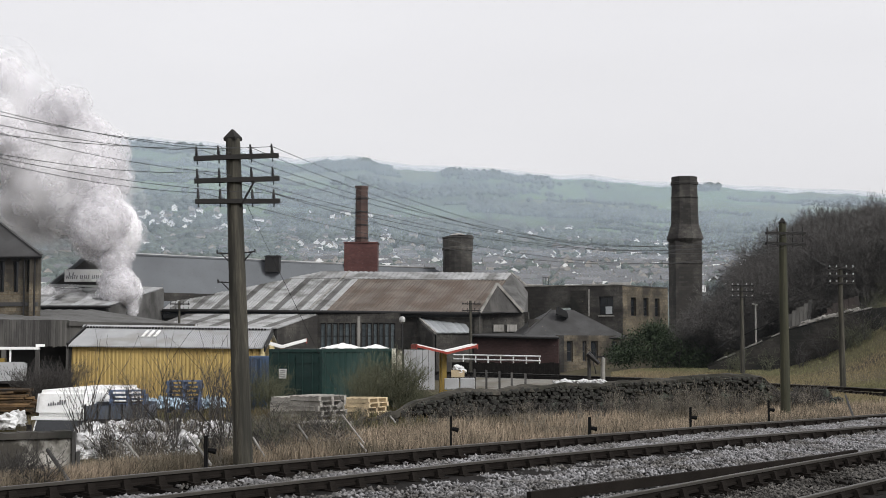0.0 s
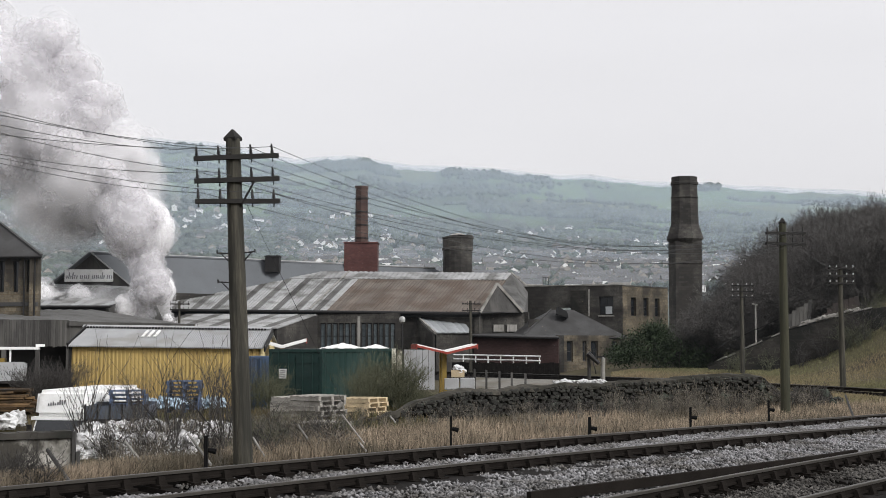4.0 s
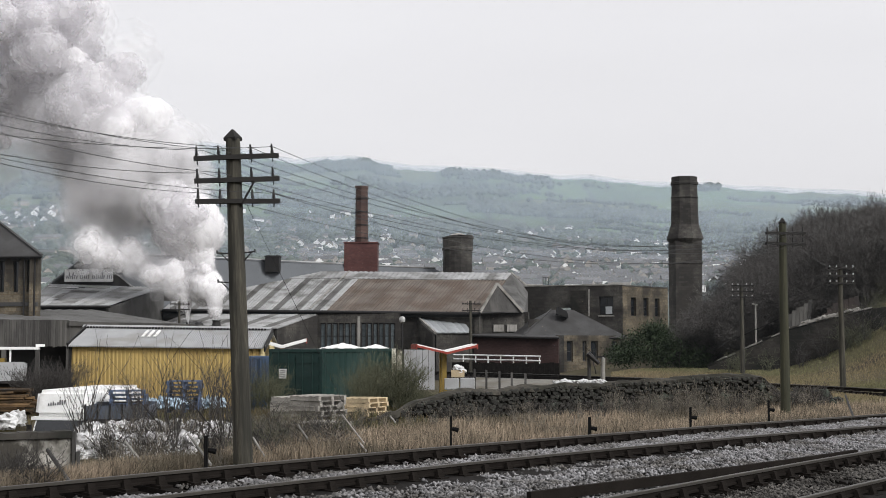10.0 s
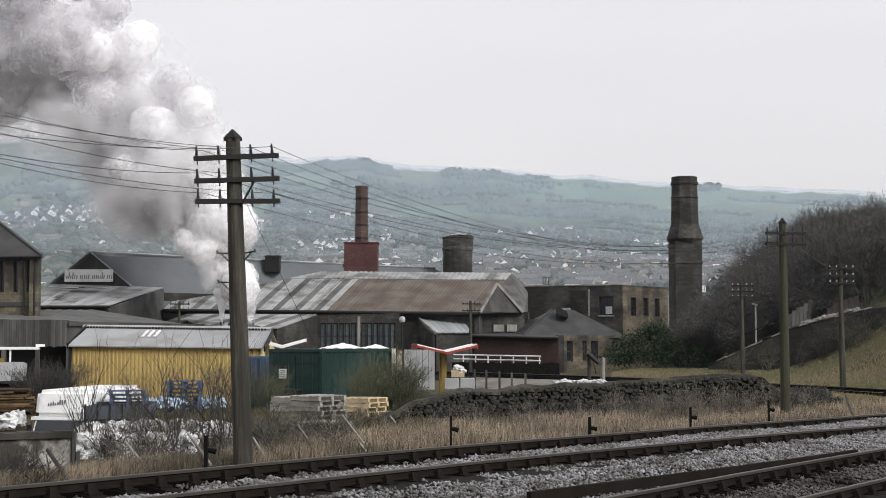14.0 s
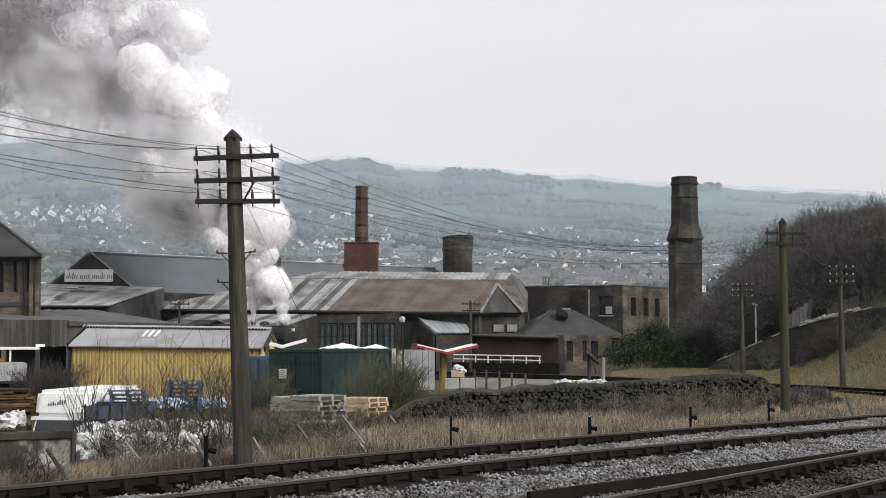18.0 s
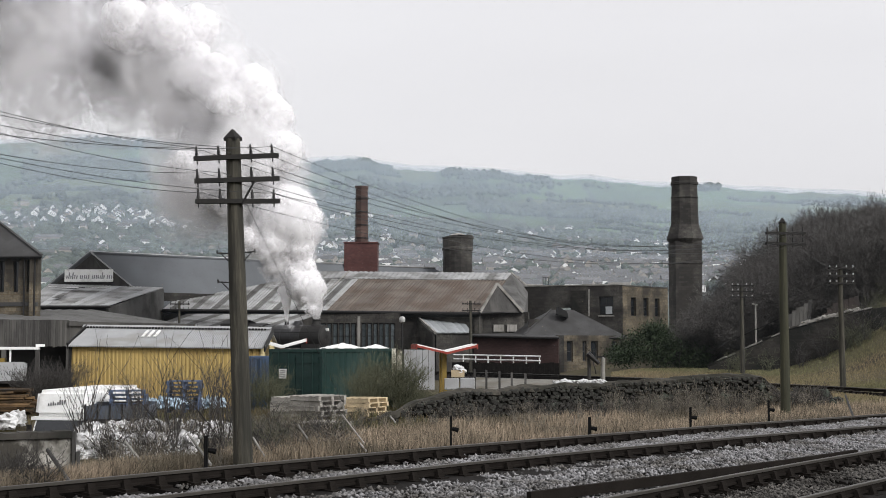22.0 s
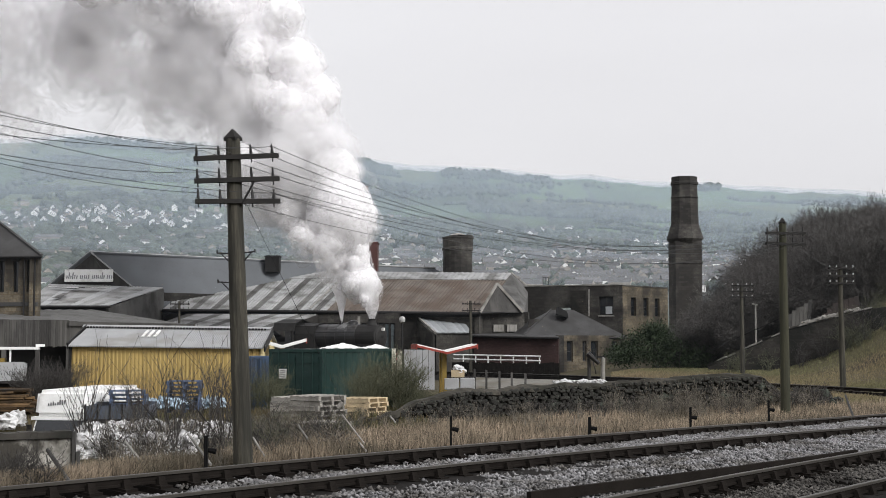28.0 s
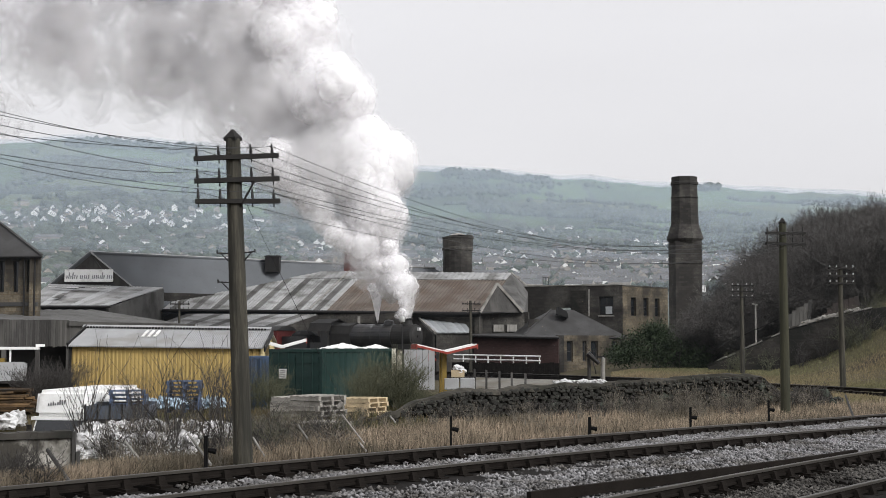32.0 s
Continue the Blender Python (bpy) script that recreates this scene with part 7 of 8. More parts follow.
def shrub(name, label, category, meshes, m, group):
    ob = thing(name, label, category, m, group)
    part("stem", meshes[0], TWIG, ob)
    tagged(part("crown", meshes[1], TWIG, ob), kind="stuff")
    return ob


def plant_many(name, label, category, kinds, places, group, seed, size=(0.8, 1.2)):
    rng = random.Random(seed)
    for x, y, k in places:
        s = rng.uniform(*size) * k
        ob = shrub(name, label, category, rng.choice(kinds), Matrix.Translation((x, y, float(ground_z(x, y)))) @ Matrix.Rotation(rng.uniform(0, 6.28), 4, "Z"), group)
        ob.scale = (s, s, s)


def near_growth():
    rng = random.Random(17)
    saplings = [shrub_meshes(200 + k, 2.6, 5, 2, 0.28, 0.012, TWIG, 2, 0.32) for k in range(4)]
    bramble = [shrub_meshes(220 + k, 1.2, 9, 2, 0.9, 0.011, TWIG_PALE if k == 3 else TWIG, 2, 0.8) for k in range(4)]
    thicket = [shrub_meshes(240 + k, 2.2, 14, 3, 0.5, 0.014, TWIG_GREEN, 2, 0.4, 1.3) for k in range(3)]
    at = lambda px, d: ((px - 784) / 2400 * d, d)
    pl = [(*at(rng.uniform(130, 430), d), 0.85) for d in [rng.uniform(28, 40) for _ in range(9)]]
    plant_many("bare_sapling", "thin leafless sapling among the brambles before the yellow shed", "shrub", saplings, pl, "bare saplings", 1)
    upright = [shrub_meshes(320 + k, 2.9, 5, 2, 0.13, 0.013, TWIG, 1, 0.16) for k in range(3)]
    pl = [(*at(rng.choice((rng.uniform(150, 275), rng.uniform(290, 440))), d), 0.85) for d in [rng.uniform(27, 36) for _ in range(15)]]
    plant_many("bare_sapling", "dark upright leafless sapling before the yellow shed", "shrub", upright, pl, "bare saplings", 15)
    pl = [(*at(rng.uniform(135, 470), d), 0.85) for d in [rng.uniform(24, 32) for _ in range(32)]]
    pl += [(*at(rng.uniform(-10, 120), d), 0.8) for d in [rng.uniform(21, 25) for _ in range(13)]]
    plant_many("bramble", "tangled leafless bramble at the yard edge", "shrub", bramble, pl, "brambles", 2)
    pl = [(*at(rng.uniform(-20, 82), d), 0.85) for d in [rng.uniform(19.0, 19.6) for _ in range(8)]]
    plant_many("bramble", "tangled leafless bramble before the whitewashed wall", "shrub", bramble[:3], pl, "brambles", 22)
    pl = [(*at(rng.uniform(430, 640), d), 0.9) for d in [rng.uniform(26, 35) for _ in range(15)]]
    plant_many("bramble", "tangled leafless bramble at the yard edge", "shrub", bramble, pl, "brambles", 3)
    green = [shrub_meshes(290 + k, 1.3, 12, 2, 0.8, 0.011, TWIG_GREEN if k else TWIG, 2, 0.8) for k in range(3)]
    pl = [(*at(rng.uniform(425, 620), d), 0.8) for d in [rng.uniform(26, 33) for _ in range(18)]]
    plant_many("bramble", "dark green-stemmed bramble at the yard edge", "shrub", green, pl, "brambles", 12)
    pl = [(*at(px, 84.5 + rng.uniform(-1.5, 0)), 1.6) for px in [rng.uniform(1262, 1560) for _ in range(11)]]
    pl += [(*at(px, 85.2 + rng.uniform(0, 2)), 1.7) for px in [rng.uniform(1490, 1600) for _ in range(9)]]
    pl += [(*at(px, 82.2 + rng.uniform(-0.4, 0.4)), 0.8) for px in [rng.uniform(1500, 1590) for _ in range(5)]]
    plant_many("bramble", "dark bramble over the retaining wall", "shrub", green, pl, "bank brambles", 13)
    pl = [(*at(rng.choice((rng.uniform(635, 690), rng.uniform(640, 690), rng.uniform(690, 725))), d), 0.74) for d in [rng.uniform(42, 48) for _ in range(14)]]
    pl += [(*at(rng.uniform(715, 790), d), 0.42) for d in [rng.uniform(47, 53) for _ in range(9)]]
    plant_many("bare_thicket", "leafless green-stemmed thicket beside the container", "shrub", thicket, pl, "thickets", 4, (0.85, 1.25))
    pl = [(*at(rng.uniform(440, 500), d), 0.9) for d in [rng.uniform(42, 48) for _ in range(5)]]
    plant_many("bare_thicket", "leafless green-stemmed thicket beside the container", "shrub", thicket, pl, "thickets", 5, (0.6, 0.9))
    pl = [(*at(rng.uniform(790, 1340), d), 0.6) for d in [rng.uniform(39.5, 46) for _ in range(58)]]
    pl += [(*at(rng.uniform(1345, 1460), d), 0.9) for d in [rng.uniform(46, 50) for _ in range(22)]]
    plant_many("bramble", "leafless bramble trailing over the dry-stone wall", "shrub", bramble, pl, "wall brambles", 6)

    pl = [(*at(rng.uniform(40, 118), d), 1.0) for d in [rng.uniform(54, 60) for _ in range(8)]]
    plant_many("bare_thicket", "dark leafless thicket beside the timber shed", "shrub", [shrub_meshes(280 + k, 2.4, 14, 3, 0.5, 0.014, TWIG, 2, 0.4, 1.4) for k in range(2)], pl, "thickets", 9, (0.8, 1.1))
    stalks = [shrub_meshes(260 + k, 1.5, 16, 1, 0.22, 0.008, TWIG_PALE, 1, 0.25, 1.2) for k in range(4)]
    pl = [(*at(rng.uniform(1060, 1345), d), 0.85) for d in [rng.uniform(41, 44.5) for _ in range(34)]]
    pl += [(*at(rng.uniform(640, 1060), d), 0.6) for d in [rng.uniform(34, 39) for _ in range(20)]]
    pl += [(*at(rng.uniform(430, 640), d), 0.6) for d in [rng.uniform(26, 33) for _ in range(12)]]
    pl += [(*at(rng.uniform(135, 430), d), 0.6) for d in [rng.uniform(21, 27) for _ in range(16)]]
    plant_many("dead_stalk_clump", "clump of pale dead weed stalks by the wall", "weeds", stalks, pl, "dead stalks", 8, (0.7, 1.2))


near_growth()


def bank_trees():
    rng = random.Random(23)
    kinds = [shrub_meshes(300 + k, 4.6, 11, 4, 0.5, 0.03, TWIG_BANK, 3, 0.5, 2.0) for k in range(4)]
    pl = []
    for _ in range(240):
        u = rng.uniform(0, 1)
        px = 1222 + 430 * u
        d = rng.uniform(93, 122)
        x = (px - 784) / 2400 * d
        pl.append((x, d, 0.66 + 0.47 * min(1, u * 2.7) - 0.26 * max(0, u - 0.45)))
    pl += [((px - 784) / 2400 * d, d, 0.5) for px, d in [(rng.uniform(1295, 1570), rng.uniform(93.5, 99)) for _ in range(60)] + [(rng.uniform(1185, 1300), rng.uniform(98, 104)) for _ in range(24)]]
    plant_many("bare_tree", "leafless grey-brown thorn tree on the wooded bank", "tree", kinds, pl, "trees on the bank", 7, (0.8, 1.15))


bank_trees()


def evergreen():
    ob = thing("evergreen_bush", "dark evergreen bush at the foot of the bank", "bush")
    rng = np.random.default_rng(41)
    out = []
    r = random.Random(2)
    for k in range(9):
        grow(r, (15.19 + r.gauss(0, 1.4), 96 + r.gauss(0, 0.8), -0.6), (r.gauss(0, 0.3), 0, 1), 1.6, 0.05, 1, out, 2)
    part("stem", sticks(out, TWIG, "stem"), TWIG, ob)
    n = 24000
    k = rng.integers(0, 26, n)
    cx = rng.uniform(-3.0, 3.0, 26)
    cc = np.stack([15.19 + cx, 96 + rng.uniform(-1.2, 1.2, 26), 0.2 + rng.uniform(0, 1, 26) * (2.6 - 0.22 * cx ** 2).clip(0.6)], -1)
    c = cc[k] + rng.normal(0, 0.42, (n, 3)) * np.array([1.2, 1, 0.8])
    t = c[:, None, :] + rng.normal(0, 0.055, (n, 3, 3))
    tagged(part("leaves", mesh_np("leaves", t.reshape(-1, 3), np.arange(n * 3).reshape(-1, 3), LEAF), LEAF, ob), kind="stuff")


evergreen()


def blades(name, n, where, height, width, material, label, seed, lean=0.35):
    """Grass: bent two-piece blades in one mesh."""
    rng = np.random.default_rng(seed)
    x, y = where(rng, n)
    n = len(x)
    z = ground_z(x, y)
    h = height * rng.uniform(0.45, 1.15, n) * np.interp(y, (27, 38), (1, 0.72))
    a = rng.uniform(0, 6.28, n)
    dx, dy = np.cos(a), np.sin(a)
    k = rng.normal(0, lean, n)
    w = width * rng.uniform(0.6, 1.3, n)
    sx, sy = rng.normal(0, 1, n), rng.normal(0, 0.3, n)
    s = np.hypot(sx, sy)
    sx, sy = sx / s * w, sy / s * w
    base = np.stack([x, y, z - 0.03], -1)
    mid = base + np.stack([dx * k * h * 0.4, dy * k * h * 0.4, h * 0.6], -1)
    tip = base + np.stack([dx * k * h, dy * k * h, h], -1)
    side = np.stack([sx, sy, np.zeros(n)], -1)
    v = np.stack([base - side, base + side, mid - side * 0.7, mid + side * 0.7, tip], 1).reshape(-1, 3)
    o = 5 * np.arange(n)[:, None, None]
    f = (np.array([(0, 1, 3), (0, 3, 2), (2, 3, 4)])[None] + o).reshape(-1, 3)
    tagged(new(name, mesh_np(name, v, f, material)), label, "grass", kind="stuff")


def verge(rng, n):
    px, t = rng.uniform(-60, 1640, n), rng.uniform(0, 1, n) ** 1.3
    d0 = 17.6 + (px + 0) * 0.0113 + 0.6
    d1 = np.interp(px, (-60, 128, 150, 420, 500, 700, 900, 1300, 1640), (19.6, 20.3, 21.2, 24.5, 29, 35, 40, 45, 52))
    d = d0 + (d1 - d0) * t
    x = (px - 784) / 2400 * d
    ok = d > 23.1 + 1.1455 * x - 0.0115 * x * x + 1.2
    return x[ok], d[ok]


def yard_weeds(rng, n):
    px, d = rng.uniform(-80, 760, n), rng.uniform(34, 60, n)
    return (px - 784) / 2400 * d, d


def bank_grass(rng, n):
    px, d = rng.uniform(1080, 1660, n), rng.uniform(52, 92, n)
    x = (px - 784) / 2400 * d
    line = np.interp(d, (50, 62, 77.6, 92.5), (20.5, 19.6, 12.6, 3.2))
    ok = np.abs(x - line) > 1.9
    return x[ok], d[ok]


blades("dry_grass", 60000, verge, 0.5, 0.008, GRASS_DRY, "tall bleached dry grass along the railway", 51)
blades("yard_weeds", 16000, yard_weeds, 0.45, 0.012, GRASS_GREEN, "rough dull weeds over the yard edge", 52)
blades("bank_grass", 110000, bank_grass, 0.24, 0.012, GRASS_BANK, "rough yellow-green grass on the bank", 53)


# ---- the steam locomotive ----
def locomotive():
    """A black engine and tender; x forward, rails at z = 0, origin under the chimney."""
    ob = thing("steam_locomotive", "black steam locomotive with tender, working hard under steam", "locomotive")
    zc = 2.5
    part("smokebox", lathe(bmesh.new(), [(0.86, -1.0), (0.86, 0.72), (0.84, 0.76)], 28, Matrix.Translation((0, 0, zc)), "X"), SMOKEBOX, ob, smooth=False)
    door = part("smokebox_door", lathe(bmesh.new(), [(0.72, 0.76), (0.70, 0.80), (0.5, 0.88), (0.2, 0.92), (0.05, 0.925)], 24, Matrix.Translation((0, 0, zc)), "X"), SMOKEBOX, ob, "dished smokebox door")
    part("door_wheel", lathe(bmesh.new(), [(0.13, 0.94), (0.13, 0.97)], 12, Matrix.Translation((0, 0, zc)), "X"), IRON, door)
    for s in (-1, 1):
        part("hinge", bbox(0.84, 0.9, -0.45, 0.45, zc + s * 0.25 - 0.03, zc + s * 0.25 + 0.03), IRON, door)
    boiler = part("boiler", lathe(bmesh.new(), [(0.84, -1.0), (0.88, -1.02), (0.9, -4.6)], 28, Matrix.Translation((0, 0, zc)), "X"), LOCO_BLACK, ob, smooth=False)
    for x in (-1.9, -2.8, -3.7):
        part("boiler_band", lathe(bmesh.new(), [(0.915, x - 0.03), (0.915, x + 0.03)], 28, Matrix.Translation((0, 0, zc)), "X"), LOCO_BLACK, boiler)
    part("handrail", bcyl((-4.5, -0.98, zc + 0.3), (0.6, -0.92, zc + 0.3), 0.02, n=6), IRON, boiler)
    part("handrail", bcyl((-4.5, 0.98, zc + 0.3), (0.6, 0.92, zc + 0.3), 0.02, n=6), IRON, boiler)
    part("chimney", lathe(bmesh.new(), [(0.42, 0.8), (0.34, 0.92), (0.30, 1.1), (0.30, 1.2), (0.36, 1.25), (0.35, 1.29)], 20, Matrix.Translation((0, 0, zc))), SMOKEBOX, ob)
    part("dome", lathe(bmesh.new(), [(0.46, 0.8), (0.38, 0.92), (0.36, 1.05), (0.28, 1.15), (0.1, 1.2)], 20, Matrix.Translation((-1.7, 0, zc))), LOCO_BLACK, ob, smooth=False)
    for y in (-0.15, 0.15):
        part("safety_valve", lathe(bmesh.new(), [(0.09, 0.8), (0.07, 1.1), (0.09, 1.14)], 10, Matrix.Translation((-2.75, y, zc))), IRON, ob)
    # firebox, cab front and roof take the dull black in place of shade
    part("firebox", prism(bmesh.new(), [(-4.6, y, z) for y, z in ((-0.92, 1.0), (-0.95, 2.7), (-0.75, 3.3), (0, 3.52), (0.75, 3.3), (0.95, 2.7), (0.92, 1.0))], (-1.9, 0, 0)), SMOKEBOX, ob)
    cab = part("cab", prism(bmesh.new(), [(-6.5, y, z) for y, z in ((-1.25, 1.2), (-1.25, 2.9), (-1.0, 3.45), (0, 3.75), (1.0, 3.45), (1.25, 2.9), (1.25, 1.2))], (-0.25, 0, 0)), SMOKEBOX, ob)
    for s in (-1, 1):
        part("cab_side", bbox(-8.1, -6.5, s * 1.22 - 0.04, s * 1.22 + 0.04, 1.2, 2.05), LOCO_BLACK, cab)
        part("cab_pillar", bbox(-7.1, -6.5, s * 1.22 - 0.035, s * 1.22 + 0.035, 2.05, 2.95), LOCO_BLACK, cab)
        part("spectacle", bcyl((-6.48, s * 0.85, 2.75), (-6.42, s * 0.85, 2.75), 0.18, n=12), GLASS, cab)
    part("cab_roof", prism(bmesh.new(), [(-6.3, y, z) for y, z in ((-1.32, 2.9), (-1.05, 3.5), (0, 3.82), (1.05, 3.5), (1.32, 2.9), (1.25, 2.9), (1.0, 3.43), (0, 3.74), (-1.0, 3.43), (-1.25, 2.9))], (-2.0, 0, 0)), SMOKEBOX, cab)
    part("running_plate", bbox(-8.1, 1.5, -1.28, 1.28, 1.12, 1.2), LOCO_BLACK, ob)
    part("valance", bbox(-8.1, 1.5, -1.26, -1.22, 0.9, 1.12), LOCO_BLACK, ob)
    part("valance", bbox(-8.1, 1.5, 1.22, 1.26, 0.9, 1.12), LOCO_BLACK, ob)
    beam_ = part("buffer_beam", bbox(1.5, 1.62, -1.28, 1.28, 0.75, 1.25), RED, ob, "red buffer beam")
    for s in (-1, 1):
        part("buffer", lathe(bmesh.new(), [(0.12, 1.62), (0.1, 1.95), (0.24, 1.97), (0.24, 2.03)], 14, Matrix.Translation((0, s * 0.87, 1.05)), "X"), IRON, beam_)
        part("cylinder", lathe(bmesh.new(), [(0.34, -0.5), (0.36, -0.48), (0.36, 0.6), (0.3, 0.64)], 16, Matrix.Translation((0, s * 1.08, 0.85)), "X"), LOCO_BLACK, ob)
    part("frame", bbox(-8.0, 1.5, -0.6, 0.6, 0.5, 1.14), LOCO_BLACK, ob)
    part("saddle", bbox(-0.9, 0.7, -0.7, 0.7, 1.14, 1.95), SMOKEBOX, ob)
    part("lamp", bbox(0.9, 1.08, -0.09, 0.09, zc + 0.4, zc + 0.62), WHITE, ob, "white headlamp")
    wheels = []

    def wheel(x, s, r):
        w = part("wheel", lathe(bmesh.new(), [(r + 0.03, -0.07), (r + 0.03, -0.04), (r, -0.035), (r - 0.01, 0.07), (r - 0.1, 0.07), (r - 0.1, 0.0), (0.12, 0.0), (0.12, 0.08)], 24, pose(0, 0, 0, -90 * s)), IRON, ob)
        part("spokes", spokes(r - 0.09, s), IRON, w)
        w.location = (x, s * 0.75, r)
        wheels.append((w, r))

    def spokes(r, s):
        bm = bmesh.new()
        for k in range(10):
            a = 2 * math.pi * k / 10
            cyl(bm, (0, s * 0.03, 0), (r * math.cos(a), s * 0.03, r * math.sin(a)), 0.04, 0.03, n=5)
        return bm

    for s in (-1, 1):
        for x in (-1.5, -3.5, -5.6):
            wheel(x, s, 0.78)
        wheel(0.6, s, 0.48)
        for x in (-9.2, -10.3):
            wheel(x, s, 0.6)
        part("coupling_rod", bbox(-5.7, -1.4, s * 0.95 - 0.03, s * 0.95 + 0.03, 0.72, 0.84), IRON, ob)
    tender = part("tender", bbox(-10.9, -8.5, -1.22, 1.22, 1.12, 2.5), LOCO_BLACK, ob)
    part("coal", lathe(bmesh.new(), [(1.05, 2.4), (0.95, 2.65), (0.5, 2.95), (0.1, 3.0)], 9, Matrix.Translation((-9.7, 0, 0)) @ Matrix.Diagonal((1.1, 1, 1, 1))), VOID, tender)
    part("tender_frame", bbox(-10.9, -8.5, -1.1, 1.1, 0.55, 1.116), LOCO_BLACK, tender)
    return ob, wheels


LOCO, WHEELS = locomotive()


def brake_van():
    """The maroon van coupled behind the engine."""
    ob = thing("railway_van", "dark maroon railway van coupled behind the locomotive", "railway carriage")
    part("body", bbox(-20.5, -11.6, -1.25, 1.25, 1.0, 2.95), MAROON, ob)
    part("roof", prism(bmesh.new(), [(-11.5, y, z) for y, z in ((-1.32, 2.955), (-0.9, 3.2), (0, 3.32), (0.9, 3.2), (1.32, 2.955))], (-9.1, 0, 0)), SLATE, ob)
    for k in range(7):
        part("window", bbox(-20.0 + k * 1.2, -19.3 + k * 1.2, -1.27, -1.254, 1.95, 2.6), GLASS, ob)
    part("underframe", bbox(-20.5, -11.6, -1.1, 1.1, 0.6, 0.996), IRON, ob)
    for x in (-19.2, -17.4, -14.6, -12.8):
        for s in (-1, 1):
            part("wheel", lathe(bmesh.new(), [(0.46, -0.06), (0.46, 0.06), (0.36, 0.07)], 18, pose(x, s * 0.75, 0.46, 90)), IRON, ob)
    return ob


VAN = brake_van()


# ---- steam: lumps with a loose fringe of droplets ----
def lump_mesh(name, seed, material, sub=4, shells=(1.12, 1.07, 1.02, 0.97, 0.92, 0.86, 0.8, 0.72, 0.62, 0.5), squash=(1, 1, 1), puffs=9, bumps=50, fine=0.016, skins=0, skin=None):
    """A billowing lump of about unit radius, in nested skins of droplets that let it thin out towards its edge."""
    b = bmesh.new()
    bmesh.ops.create_icosphere(b, subdivisions=sub, radius=1)
    d = np.array([v.co[:] for v in b.verts])
    tri = np.array([[v.index for v in f.verts] for f in b.faces])
    b.free()
    d /= np.linalg.norm(d, axis=1)[:, None]
    r = np.random.default_rng(seed + 100)
    out = np.full(len(d), 0.5)
    for _ in range(puffs):
        c = r.normal(0, 1, 3)
        c = c / np.linalg.norm(c) * r.uniform(0.3, 0.5)
        s = r.uniform(0.35, 0.5)
        p = d @ c
        disc = p * p - (c @ c - s * s)
        out = np.maximum(out, np.where(disc > 0, p + np.sqrt(np.maximum(disc, 0)), 0))
    for _ in range(bumps):
        c = r.normal(0, 1, 3)
        c /= np.linalg.norm(c)
        k = np.clip((d @ c - 0.95) / 0.05, 0, 1)
        out = out + fine * np.sqrt(k) * r.uniform(0.3, 1)
    vs, fs = [], []
    for i, k in enumerate(shells):
        turn = np.array(Matrix.Rotation(0.35 * i, 3, Vector(r.normal(0, 1, 3)).normalized()))
        ripple = 1 + 0.06 * np.sin(d @ r.normal(0, 4, 3) + r.uniform(0, 6)) + 0.04 * np.sin(d @ r.normal(0, 9, 3) + r.uniform(0, 6)) + 0.02 * np.sin(d @ r.normal(0, 16, 3) + r.uniform(0, 6))
        vs.append((d * (out * k * ripple)[:, None]) @ turn * np.array(squash))
        fs.append(tri + i * len(d))
    me = mesh_np(name, np.concatenate(vs), np.concatenate(fs), material, True)
    if skins:
        me.materials.append(skin)
        me.polygons.foreach_set("material_index", (np.arange(len(fs) * len(tri)) < skins * len(tri)).astype(np.int32))
    return me


SOOT_LUMPS = [lump_mesh("sooty_lump", 140 + k, SOOT, shells=(1.06, 0.98, 0.9, 0.8, 0.68, 0.55), fine=0.03) for k in range(3)]
SOOT_SMALL = [lump_mesh("sooty_puff", 150 + k, SOOT, sub=3, shells=(1.1, 0.98, 0.86, 0.72, 0.55), puffs=7, bumps=40, fine=0.03) for k in range(3)]
LUMPS = [lump_mesh("steam_lump", 20 + k, STEAM, skins=6, skin=SOFT) for k in range(6)]
CRISP = [lump_mesh("steam_head", 170 + k, STEAM, shells=(1.06, 1.02, 0.97, 0.91, 0.83, 0.73, 0.6), puffs=16, bumps=70, fine=0.03, skins=2, skin=SOFT) for k in range(4)]
GREY_LUMPS = [lump_mesh("smoke_lump", 40 + k, SMOKE, shells=(1.0, 0.92, 0.83, 0.73, 0.62, 0.5, 0.36), squash=(1.2, 1, 0.9)) for k in range(3)]
HAZE = [lump_mesh("thin_smoke", 60 + k, THIN, shells=(1.0, 0.92, 0.84, 0.76, 0.66, 0.55, 0.42), squash=(1.3, 1, 0.85), bumps=20) for k in range(4)]
SMALL = [lump_mesh("steam_puff", 80 + k, STEAM, sub=3, shells=(1.14, 1.06, 0.98, 0.9, 0.82, 0.72, 0.6, 0.45), puffs=6, bumps=30, skins=4, skin=SOFT) for k in range(4)]
WISPS = [lump_mesh("steam_wisp", 90 + k, SOFT, sub=3, shells=(1.1, 0.95, 0.8, 0.65, 0.5), squash=(1.5, 1, 0.8), puffs=7, bumps=20) for k in range(3)]

WAY_T, WAY_X = (0, 6, 13, 19, 23, 28, 32), (-25.25, -20.84, -15.68, -11.61, -8.87, -5.22, -2.54)
LINE_X = [p.x for p in MAIN_LINE if p.y > 80][::-1]
LINE_Y = [p.y for p in MAIN_LINE if p.y > 80][::-1]


def chimney_at(t):
    """Where the chimney stands over the line, and the heading of the engine."""
    x = float(np.interp(t, WAY_T, WAY_X)) + 0.735 * min(0, t)
    y0, y1 = float(np.interp(x - 3, LINE_X, LINE_Y)), float(np.interp(x + 1, LINE_X, LINE_Y))
    return x, float(np.interp(x, LINE_X, LINE_Y)), math.atan2(y1 - y0, 4)


